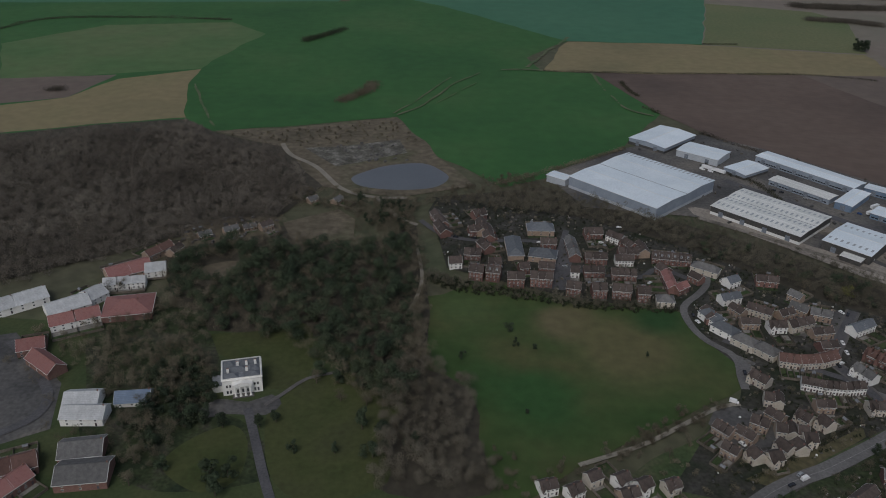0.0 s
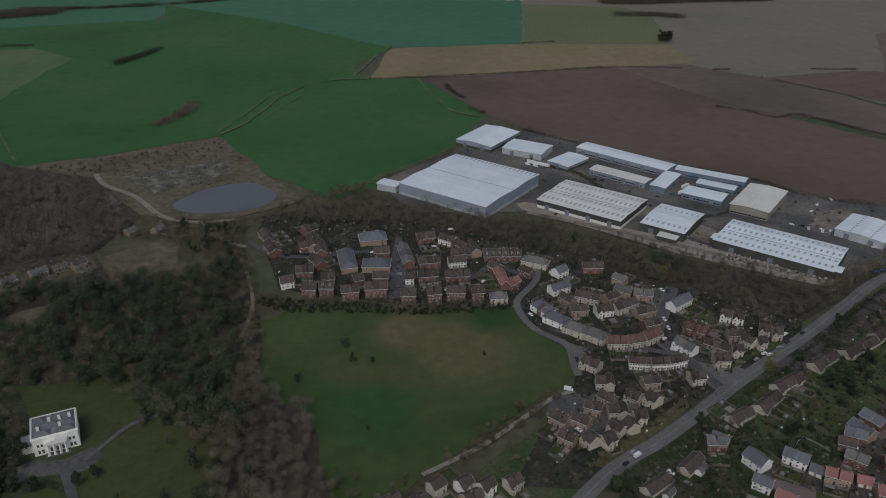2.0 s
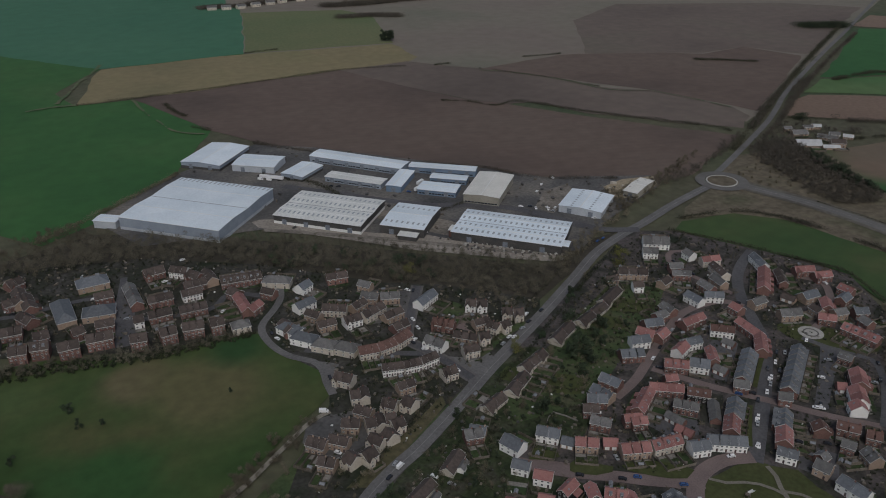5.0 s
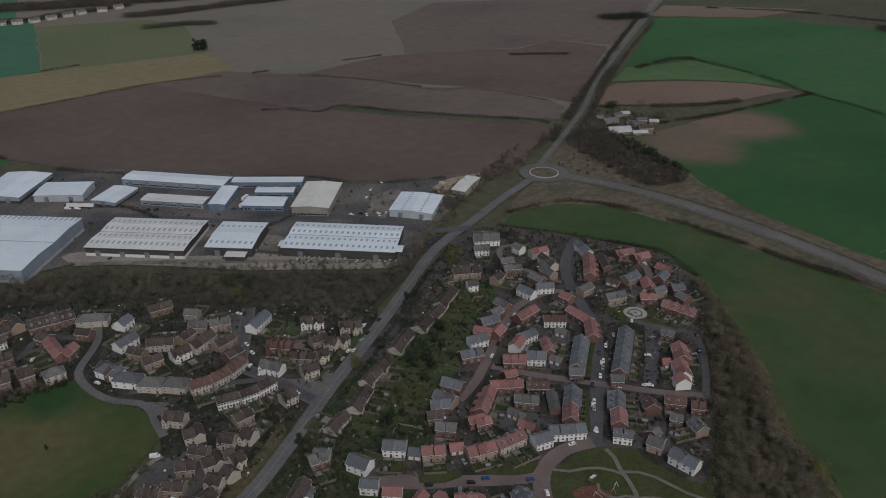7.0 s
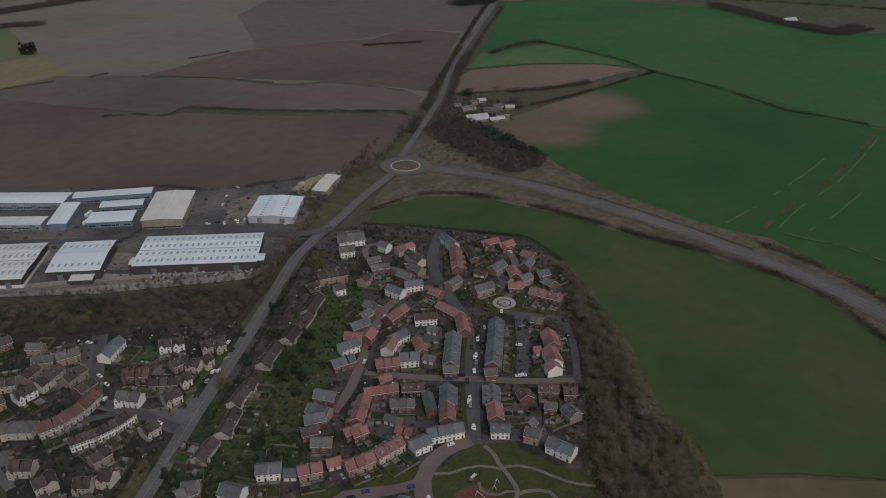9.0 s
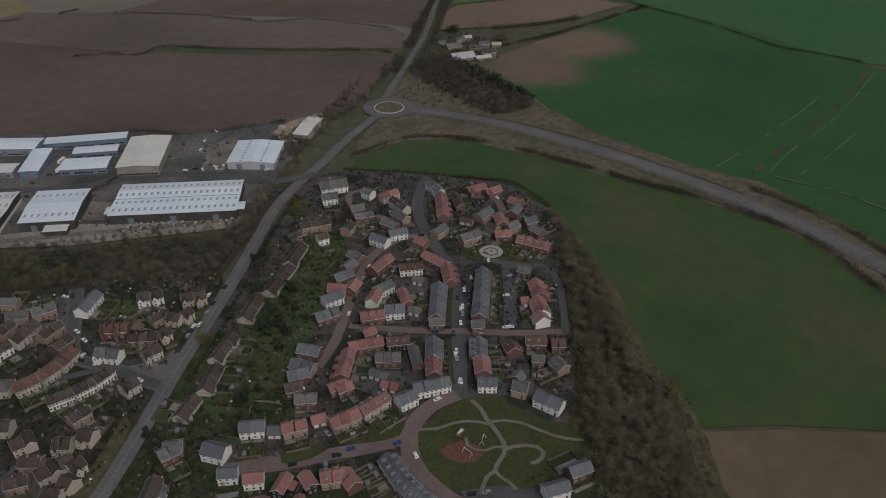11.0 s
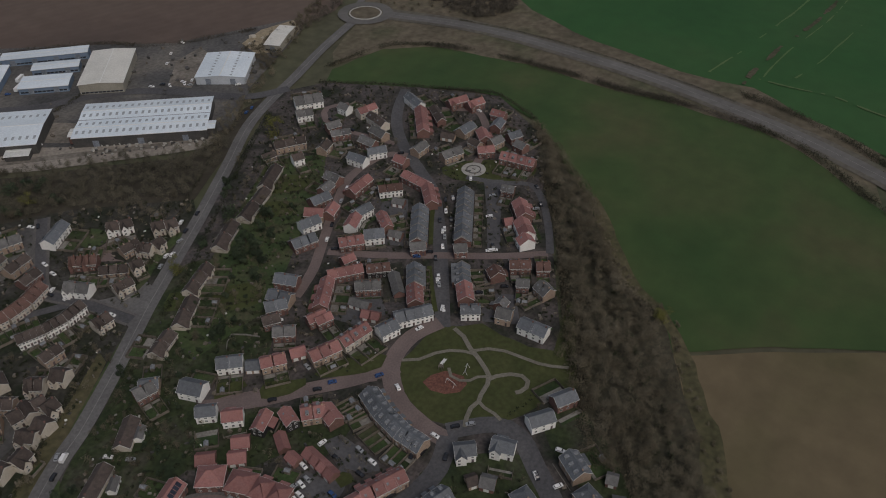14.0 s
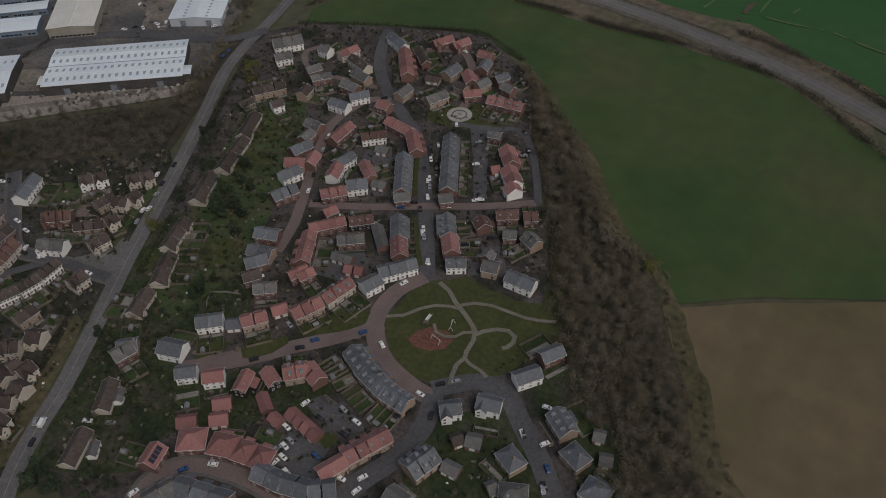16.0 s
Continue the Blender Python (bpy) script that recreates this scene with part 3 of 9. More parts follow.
def row(x0, y0, x1, y1, n, d, code, group="houses of the estate"):
    """n houses in a line between two ends of their common ridge."""
    a, b = Vector((x0, y0)), Vector((x1, y1))
    rot = math.degrees(math.atan2(y1 - y0, x1 - x0))
    w = (b - a).length / n
    d *= 0.8 if group == "houses round the park" and d >= 9 and "m" not in code else 0.92 if d < 11.5 and "o" not in code else 1.0
    rng = random.Random(int(x0 * 7 + y0 * 13))
    if "o" not in code and "1" not in code:
        if group in ("houses of the new estate", "houses round the park", "houses behind the green") and rng.random() < 0.7 and "n" not in code:
            code += "n"
        if d < 11 and rng.random() < 0.45 and "y" not in code and "z" not in code:
            code += "l"
        if group in ("houses of the new estate", "houses round the park") and "m" not in code and rng.random() < 0.35:
            code += "v"
    for i in range(n):
        c = a.lerp(b, (i + 0.5) / n)
        if "y" in code:
            put_house(c.x, c.y, rot, w, d, code.replace("y", "x"), group, "terraced_house")
            continue
        if "z" in code and i % 2:
            put_house(c.x, c.y, rot + 90, d + 1.2, w, code.replace("z", ""), group, "terraced_house")
            continue
        put_house(c.x, c.y, rot, w, d, code.replace("z", "") if n == 1 or i % 2 == 0 else code[:2] + code[2:].replace("x", "").replace("z", ""), group, "house" if n == 1 else "semi_detached_house" if n == 2 else "terraced_house")


# ---- sheds of the industrial estate ----
def shed(x, y, rot, w, d, h, roof, wall, label, lights=(), doors=0, bays=1, across=False, plinth="", strip=0, pitch=0.07, overhang=0.5):
    """A low hall, its front to -y. lights: rows of rooflights as fractions across the ridges; bays: ridges side by side; across: ridges
    run from front to back; plinth: material of the lower wall; strip: storeys of ribbon windows in the front."""
    hall = new("warehouse")
    long, span = (d, w) if across else (w, d)

    def at(a, b, z):
        return (b, a, z) if across else (a, b, z)

    def ordered(q):
        return q[::-1] if across else q

    low = min(2.4, h * 0.4) if plinth else -0.7
    step = span / bays
    rise = step / 2 * pitch
    if plinth:
        bm = bmesh.new()
        box(bm, -w / 2 - 0.06, w / 2 + 0.06, -d / 2 - 0.06, d / 2 + 0.06, -0.7, low)
        part("plinth", bm, M[plinth], hall)
    bm = bmesh.new()
    box(bm, -w / 2, w / 2, -d / 2, d / 2, low, h)
    for i in range(bays):
        b0 = -span / 2 + i * step
        for aa, out in ((-long / 2, -1), (long / 2, 1)):
            q = [at(aa, b0, h), at(aa, b0 + step, h), at(aa, b0 + step / 2, h + rise)]
            poly(bm, q if (out > 0) != across else q[::-1])
    part("wall", bm, M[wall], hall)
    e0, e1, lo, hi = -long / 2 - overhang, long / 2 + overhang, h + 0.15, h + rise + 0.15
    for i in range(bays):
        b0 = -span / 2 + i * step - (overhang if i == 0 else 0)
        b1 = -span / 2 + (i + 1) * step + (overhang if i == bays - 1 else 0)
        bm_mid = -span / 2 + (i + 0.5) * step
        for q in ([at(e0, b0, lo), at(e1, b0, lo), at(e1, bm_mid, hi), at(e0, bm_mid, hi)], [at(e1, b1, lo), at(e0, b1, lo), at(e0, bm_mid, hi), at(e1, bm_mid, hi)]):
            bm = bmesh.new()
            slab(bm, ordered(q), 0.14)
            part("roof_slope", bm, M[roof], hall)
        bm = bmesh.new()
        q0, q1 = at(e0, bm_mid - 0.3, hi - 0.02), at(e1, bm_mid + 0.3, hi + 0.07)
        box(bm, min(q0[0], q1[0]), max(q0[0], q1[0]), min(q0[1], q1[1]), max(q0[1], q1[1]), q0[2], q1[2])
        part("ridge_cap", bm, M["frame"], hall)
        if i:
            bm = bmesh.new()
            q0, q1 = at(e0, b0 - 0.35, lo - 0.02), at(e1, b0 + 0.35, lo + 0.05)
            box(bm, min(q0[0], q1[0]), max(q0[0], q1[0]), min(q0[1], q1[1]), max(q0[1], q1[1]), q0[2], q1[2])
            part("valley_gutter", bm, M["lead"], hall)
    first = None
    for f in lights:
        bc = -span / 2 + f * span
        inside_bay = (f * bays) % 1.0
        z = h + 0.15 + rise * (1 - abs(2 * inside_bay - 1))
        k = rise / (step / 2) * (1 if inside_bay < 0.5 else -1)
        n = int(long // 4.3)
        for i in range(n):
            ac = (i + 0.5) * long / n - long / 2
            if first is None:
                bm = bmesh.new()
                box(bm, -0.85, 0.85, -span * 0.042, span * 0.042, -0.02, 0.06)
                ob = part("rooflight", bm, M["light"], hall)
                first = ob.data
            else:
                ob = new("rooflight", first)
                ob.parent = hall
            tilt = Matrix.Rotation(math.atan(k), 4, "X")
            ob.matrix_basis = Matrix.Translation(at(ac, bc, z)) @ (Matrix.Rotation(-math.pi / 2, 4, "Z") @ Matrix.Rotation(-math.atan(k), 4, "X") if across else tilt)
    for i in range(doors):
        xc = (i + 0.5) * w / doors - w / 2
        bm = bmesh.new()
        box(bm, xc - 2.0, xc + 2.0, -d / 2 - 0.14, -d / 2 + 0.05, 0, min(4.5, h - 0.8))
        part("shutter_door", bm, M["shutter"], hall)
    for storey in range(strip):
        z = 1.0 + 2.7 * storey
        bm = bmesh.new()
        box(bm, -w * 0.47, w * 0.47, -d / 2 - 0.12, -d / 2 + 0.05, z, z + 1.1, 1)
        n = int(w // 3)
        for i in range(n + 1):
            xc = -w * 0.47 + w * 0.94 * i / n
            box(bm, xc - 0.12, xc + 0.12, -d / 2 - 0.16, -d / 2 + 0.05, z, z + 1.1)
        part("window_strip", bm, [M["clad_pale"], M["glass"]], hall)
    for out in (-1, 1):
        bm = bmesh.new()
        q0, q1 = at(e0, out * (span / 2 + overhang + 0.1) - 0.12, h - 0.15), at(e1, out * (span / 2 + overhang + 0.1) + 0.12, h + 0.1)
        box(bm, min(q0[0], q1[0]), max(q0[0], q1[0]), min(q0[1], q1[1]), max(q0[1], q1[1]), q0[2], q1[2])
        part("gutter", bm, M["frame"], hall)
    hall.matrix_basis = pose(x, y, 0.6, 0, 0, rot)
    return tagged(hall, label, "warehouse", "halls of the industrial estate")


def trailer(x, y, rot, length=12.0):
    """A box trailer on wheels."""
    t = new("lorry_trailer")
    bm = bmesh.new()
    box(bm, -length / 2, length / 2, -1.25, 1.25, 1.1, 3.8)
    bmesh.ops.bevel(bm, geom=bm.edges[:], offset=0.06, segments=1, affect="EDGES")
    part("box_body", bm, M["paint_white"], t)
    bm = bmesh.new()
    box(bm, -length / 2, length / 2, -0.5, 0.5, 0.8, 1.1)
    part("chassis", bm, M["tyre"], t)
    for px in (-length * 0.38, -length * 0.28, length * 0.3):
        bm = bmesh.new()
        bmesh.ops.create_cone(bm, cap_ends=True, segments=12, radius1=0.5, radius2=0.5, depth=2.3, matrix=Matrix.Translation((px, 0, 0.5)) @ Matrix.Rotation(math.pi / 2, 4, "X"))
        part("wheel_axle", bm, M["tyre"], t)
    t.matrix_basis = pose(x, y, 0.6, 0, 0, rot)
    return tagged(t, "white box trailer parked in a works yard", "trailer", "parked vehicles")


# ---- trees ----
def cloud(rng, n, height, spread, low, length, width, flat=0.0, lobes=6):
    """Corner points of n slim triangles that fill an uneven crown."""
    cs = rng.normal(size=(lobes, 3)) * np.array([0.42, 0.42, 0.26]) * np.array([spread, spread, height - low])
    cs[:, 2] += low + (height - low) * 0.52
    cs[:, 2] = np.clip(cs[:, 2], low + 0.15 * height, height * 0.9)
    rad = spread * rng.uniform(0.42, 0.66, lobes)
    pick = rng.integers(0, lobes, n)
    v = rng.normal(size=(n, 3))
    v /= np.linalg.norm(v, axis=1, keepdims=True)
    r = rng.random((n, 1)) ** 0.3
    p = cs[pick] + v * r * rad[pick, None] * np.array([1, 1, 0.85])
    p[:, 2] = np.clip(p[:, 2], low * 0.6, None)
    shell_normal = v + np.array([0, 0, 0.25]) + rng.normal(size=(n, 3)) * 0.3
    shell_normal /= np.linalg.norm(shell_normal, axis=1, keepdims=True)
    out = np.cross(shell_normal, rng.normal(size=(n, 3)))
    out /= np.linalg.norm(out, axis=1, keepdims=True) + 1e-6
    side = np.cross(shell_normal, out)
    ln = length * rng.uniform(0.6, 1.3, (n, 1))
    wd = width * rng.uniform(0.6, 1.4, (n, 1))
    return np.stack([p - side * wd, p + side * wd, p + out * ln], 1).reshape(-1, 3)


def triangles(name, pts, mat):
    me = bpy.data.meshes.new(name)
    k = len(pts) // 3
    me.vertices.add(3 * k)
    me.vertices.foreach_set("co", np.ascontiguousarray(pts, dtype=np.float32).ravel())
    me.loops.add(3 * k)
    me.loops.foreach_set("vertex_index", np.arange(3 * k, dtype=np.int32))
    me.polygons.add(k)
    me.polygons.foreach_set("loop_start", np.arange(0, 3 * k, 3, dtype=np.int32))
    me.update(calc_edges=True)
    me.materials.append(mat)
    return me


def limb(bm, a, b, r0, r1, sides=5):
    a, b = Vector(a), Vector(b)
    q = (b - a).to_track_quat("Z", "Y").to_matrix().to_4x4()
    bmesh.ops.create_cone(bm, cap_ends=False, segments=sides, radius1=r0, radius2=r1, depth=(b - a).length, matrix=Matrix.Translation((a + b) / 2) @ q)


def tree(kind, seed):
    rng = np.random.default_rng(seed)
    if kind == "bare":
        h, s, low, n, ln, wd, mat, label = 11.0, 4.2, 2.0, 760, 1.2, 0.055, "twig", "leafless broad winter tree with fine brown twigs"
    elif kind == "ever":
        h, s, low, n, ln, wd, mat, label = 11.0, 3.9, 0.8, 1100, 0.75, 0.34, "needle", "dense dark evergreen tree standing in grass"
    elif kind == "conifer":
        h, s, low, n, ln, wd, mat, label = 11.0, 2.6, 0.6, 800, 0.75, 0.32, "needle", "narrow dark conifer with a pointed top"
    elif kind == "bud":
        h, s, low, n, ln, wd, mat, label = 8.0, 3.6, 1.4, 900, 0.6, 0.16, "bud", "round tree with yellow-green spring leaves"
    else:
        h, s, low, n, ln, wd, mat, label = 2.6, 1.7, 0.2, 170, 0.5, 0.22, "hedge", "low rounded garden shrub with dull green leaves"
    t = new({"bush": "bush", "bare": "bare_tree", "ever": "evergreen_tree", "conifer": "conifer", "bud": "leafing_tree"}[kind])
    bm = bmesh.new()
    top = h * (0.9 if kind == "conifer" else 0.55)
    limb(bm, (0, 0, -0.3), (0.1, 0.05, top), 0.028 * h, 0.012 * h, 6)
    for i in range(5 if kind in ("bare", "bud", "ever") else 2):
        a = i * 2.4 + seed
        z = h * (0.25 + 0.07 * i)
        limb(bm, (0, 0, z), (math.cos(a) * s * 0.7, math.sin(a) * s * 0.7, z + h * 0.25), 0.012 * h, 0.004 * h, 4)
    part("trunk", bm, M["bark"], t)
    pts = cloud(rng, n, h, s, low, ln, wd, lobes=3 if kind == "bush" else 9)
    if kind == "conifer":
        k = np.clip(1.15 - pts[:, 2:3] / h, 0.08, 1.0)
        pts[:, :2] *= k * 1.25
    crown = new("crown", triangles("crown", pts, M[mat]))
    crown.parent = t
    return tagged(t, label, "bush" if kind == "bush" else "tree")


tree_kinds = {}


def plant(kind, x, y, size=1.0, group="trees"):
    kinds = tree_kinds.setdefault(kind, [])
    m = pose(x, y, 0.4, 0, 0, random.uniform(0, 360))
    if len(kinds) < 4:
        t = tree(kind, 10 * len(kinds) + len(kind))
        kinds.append(t)
    else:
        t = copy_thing(random.choice(kinds), m)
    t.matrix_basis = m
    t.scale = (size * random.uniform(0.85, 1.2), size * random.uniform(0.85, 1.2), size * random.uniform(0.85, 1.15))
    return tagged(t, group=group)


def inside(x, y, pts):
    hit = False
    for (ax, ay), (bx, by) in zip(pts, pts[1:] + pts[:1]):
        if (ay > y) != (by > y) and x < (bx - ax) * (y - ay) / (by - ay) + ax:
            hit = not hit
    return hit


def spots(pts, gap):
    """Jittered places inside an outline."""
    xs, ys = [p[0] for p in pts], [p[1] for p in pts]
    y = min(ys)
    while y < max(ys):
        x = min(xs)
        while x < max(xs):
            a, b = x + random.uniform(-0.5, 0.5) * gap, y + random.uniform(-0.5, 0.5) * gap
            if inside(a, b, pts):
                yield a, b
            x += gap
        y += gap


def wood(name, pts, gap, mat, label, height=9.0, n=110, length=1.6, width=0.22, spread=0.45, avoid=()):
    """A stand of trees too many to count, as one mesh."""
    rng = np.random.default_rng(len(pts) * 7 + int(abs(pts[0][0])))
    base = [cloud(rng, n, height, height * spread, height * 0.1, length, width, lobes=6) for _ in range(8)]
    out = []
    for x, y in spots(pts, gap):
        if any(inside(x, y, a) for a in avoid) or blocked(x, y):
            continue
        q = base[rng.integers(0, 8)] * rng.uniform(0.65, 1.2)
        a = rng.uniform(0, 6.3)
        c, s = math.cos(a), math.sin(a)
        out.append(np.stack([q[:, 0] * c - q[:, 1] * s + x, q[:, 0] * s + q[:, 1] * c + y, q[:, 2]], 1))
    if not out:
        x, y = (sum(c) / len(pts) for c in zip(*pts))
        out.append(base[0] + np.array([x, y, 0]))
    return tagged(new(name, triangles(name, np.concatenate(out), M[mat])), label, "wood", kind="stuff")


def hedge(pts, width, height, label="trimmed field hedge of bare and green shrubs", mat="field_hedge", density=6.5, name="hedge"):
    """A strip of shrubs along a curve, as one mesh."""
    line = smooth_line(pts, 2.0)
    rng = np.random.default_rng(int(abs(pts[0][0] * 3 + pts[0][1])) + len(line))
    n = int(len(line) * density * width * 1.5)
    at = rng.integers(0, len(line), n)
    base = np.array([(q.x, q.y, 0) for q in line])[at]
    keep = rng.random(n) < np.array([min(1.0, max(0.0, 1.25 + 2.2 * noise.noise(Vector((q.x, q.y, 5)) * 0.045))) for q in line])[at]
    tall = height * np.array([0.55 + 0.75 * noise.noise(Vector((q.x, q.y, 3)) * 0.09) ** 2 + 0.45 * abs(noise.noise(Vector((q.x, q.y, 0)) * 0.035)) * 2 for q in line])[at]
    p = base + np.stack([rng.normal(size=n) * width * 0.32, rng.normal(size=n) * width * 0.32 + 0, rng.random(n) * tall], 1)
    v = rng.normal(size=(n, 3))
    side = np.cross(v, rng.normal(size=(n, 3)))
    side /= np.linalg.norm(side, axis=1, keepdims=True)
    v /= np.linalg.norm(v, axis=1, keepdims=True)
    leaf = 0.26 + 0.012 * width
    out = np.stack([p - side * leaf, p + side * leaf, p + v * 2.4 * leaf + np.array([0, 0, 0.3])], 1)[keep].reshape(-1, 3)
    return tagged(new(name, triangles(name, out, M[mat])), label, "hedge", kind="stuff")


# ---- vehicles ----
car_kinds = {}


def car(paint, van=False):
    c = new("van" if van else "car")
    L, W, H = (5.2, 2.0, 2.3) if van else (4.3, 1.8, 1.45)
    prof = [(-L / 2, 0.35), (L / 2, 0.35), (L / 2, 0.75), (L * 0.27, 0.95), (L * 0.12, H), (-L * 0.36, H), (-L / 2, 0.95)] if not van else \
           [(-L / 2, 0.35), (L / 2, 0.35), (L / 2, 0.95), (L * 0.36, 1.2), (L * 0.25, H), (-L / 2, H)]
    bm = bmesh.new()
    a = [bm.verts.new((x, -W / 2 + (0.12 if z > 1 else 0), z)) for x, z in prof]
    b = [bm.verts.new((x, W / 2 - (0.12 if z > 1 else 0), z)) for x, z in prof]
    bm.faces.new(a)
    bm.faces.new(b[::-1])
    for i in range(len(prof)):
        j = (i + 1) % len(prof)
        bm.faces.new((a[j], a[i], b[i], b[j]))
    bmesh.ops.bevel(bm, geom=bm.edges[:], offset=0.07, segments=2, affect="EDGES")
    part("body", bm, M[paint], c)
    bm = bmesh.new()
    if van:
        box(bm, L * 0.27, L * 0.33, -W * 0.4, W * 0.4, 1.35, 2.0)
    else:
        slab(bm, [(L * 0.265, -W * 0.38, 1.0), (L * 0.265, W * 0.38, 1.0), (L * 0.14, W * 0.36, H - 0.02), (L * 0.14, -W * 0.36, H - 0.02)], 0.05)
        slab(bm, [(-L * 0.47, W * 0.36, 1.02), (-L * 0.47, -W * 0.36, 1.02), (-L * 0.385, -W * 0.34, H - 0.03), (-L * 0.385, W * 0.34, H - 0.03)], 0.05)
        box(bm, -L * 0.33, L * 0.13, -W / 2 + 0.05, -W / 2 + 0.09, 0.98, H - 0.16)
        box(bm, -L * 0.33, L * 0.13, W / 2 - 0.09, W / 2 - 0.05, 0.98, H - 0.16)
    part("glazing", bm, M["glass"], c)
    me = None
    for x in (-L * 0.31, L * 0.31):
        for y in (-W / 2 + 0.1, W / 2 - 0.1):
            if me is None:
                bm = bmesh.new()
                bmesh.ops.create_cone(bm, cap_ends=True, segments=12, radius1=0.32, radius2=0.32, depth=0.22, matrix=Matrix.Rotation(math.pi / 2, 4, "X"))
                ob = part("wheel", bm, M["tyre"], c)
                me = ob.data
            else:
                ob = new("wheel", me)
                ob.parent = c
            ob.location = (x, y, 0.32)
    shade = paint.split("_")[1]
    return tagged(c, f"{shade} {'delivery van' if van else 'hatchback car'} standing on the asphalt", "van" if van else "car")


def park(x, y, rot, paint="white", z=0.86, van=False):
    key = ("paint_" + paint, van)
    m = pose(x, y, z, 0, 0, rot)
    if key not in car_kinds:
        car_kinds[key] = car(*key)
        car_kinds[key].matrix_basis = m
        return tagged(car_kinds[key], group="parked vehicles")
    return tagged(copy_thing(car_kinds[key], m), group="parked vehicles")


def blocked(x, y):
    """Whether a place lies on a street or in a house."""
    for turn, half_w, half_d in footprints.get((int(x // 40), int(y // 40)), ()):
        q = turn @ Vector((x, y, 0))
        if abs(q.x) < half_w and abs(q.y) < half_d:
            return True
    return any((Vector((x, y)) - p).length < r for p, r in street_points.get((int(x // 30), int(y // 30)), ()))


all_plots = bmesh.new()


def garden(x0, y0, x1, y1, n, off, depth, side, seed, fenced=True):
    """Plots beside a row of houses: fences between them, lawns or paving, a shed here and there. off: from the ridge to the wall;
    side: -1 before, 1 behind."""
    rng = random.Random(seed)
    a, b = Vector((x0, y0, 0)), Vector((x1, y1, 0))
    L = (b - a).length
    m = pose(x0, y0, 0, 0, 0, math.degrees(math.atan2(y1 - y0, x1 - x0)))
    w = L / n
    near, far = side * (off + 0.3), side * (off + depth)
    bm, plots = bmesh.new(), all_plots
    lift = 0.62 + 0.0007 * seed
    for i in range(n + 1 if fenced else 0):
        box(bm, i * w - 0.06, i * w + 0.06, min(near, far), max(near, far), 0.0, 1.7)
        for j in range(int(depth // 3) + 1):
            y = near + side * j * 3
            box(bm, i * w - 0.1, i * w + 0.1, y - 0.1, y + 0.1, 0, 1.85)
    if fenced:
        box(bm, 0, L, far - 0.06, far + 0.06, 0, 1.7)
    for i in range(n):
        p = rng.choice((0.0, 0.15, 0.3, 0.5))
        mid = near + (far - near) * p
        g0, g1 = sorted((mid, far - side * 0.4))
        if g1 - g0 > 1:
            poly(plots, [m @ Vector((px, py, pz + lift)) for px, py, pz in ((i * w + 0.3, g0, 0.06), (i * w + w - 0.3, g0, 0.06), (i * w + w - 0.3, g1, 0.06), (i * w + 0.3, g1, 0.06))])
        if p:
            g0, g1 = sorted((near, mid))
            poly(plots, [m @ Vector((px, py, pz + lift)) for px, py, pz in ((i * w + 0.3, g0, 0.05), (i * w + w - 0.3, g0, 0.05), (i * w + w - 0.3, g1, 0.05), (i * w + 0.3, g1, 0.05))], 1)
    if fenced:
        f = tagged(part("garden_fence", bm, M["timber"]), "weathered boarded fence dividing back gardens", "fence", "garden fences")
        f.matrix_basis = m @ Matrix.Translation((0, 0, 0.62))
    else:
        bm.free()
    if depth > 6 and fenced:
        for i in range(n):
            if rng.random() < 0.3:
                garden_shed(m @ Vector((i * w + w * 0.5, far - side * 1.6, 0.66)), math.degrees(math.atan2(y1 - y0, x1 - x0)) + rng.choice((0, 90)))


sheds = []


def garden_shed(at, rot):
    m = pose(*at, 0, 0, rot)
    if sheds:
        return copy_thing(sheds[0], m)
    s = new("garden_shed")
    bm = bmesh.new()
    shell(bm, -1.3, 1.3, -0.95, 0.95, 1.9, 2.5)
    part("wall", bm, M["timber"], s)
    bm = bmesh.new()
    pitched(bm, -1.3, 1.3, -0.95, 0.95, 1.9, 2.5, 0.15, 0)
    part("roof", bm, M["lead"], s)
    bm = bmesh.new()
    box(bm, -0.4, 0.4, -1.0, -0.93, 0, 1.75)
    part("door", bm, M["timber"], s)
    s.matrix_basis = m
    sheds.append(s)
    return tagged(s, "small timber garden shed with a felt roof", "shed", "garden sheds")


def shrubs(name, places, height, mat, label, n=60, length=0.5, width=0.2):
    """Shrubs too many to count, as one mesh."""
    rng = np.random.default_rng(len(places))
    base = [cloud(rng, n, height, height * 0.5, 0.1, length, width, lobes=4) for _ in range(8)]
    out = []
    for x, y in places:
        out.append(base[rng.integers(0, 8)] * rng.uniform(0.5, 1.3) + np.array([x, y, 0]))
    return tagged(new(name, triangles(name, np.concatenate(out), M[mat])), label, "shrubs", kind="stuff")


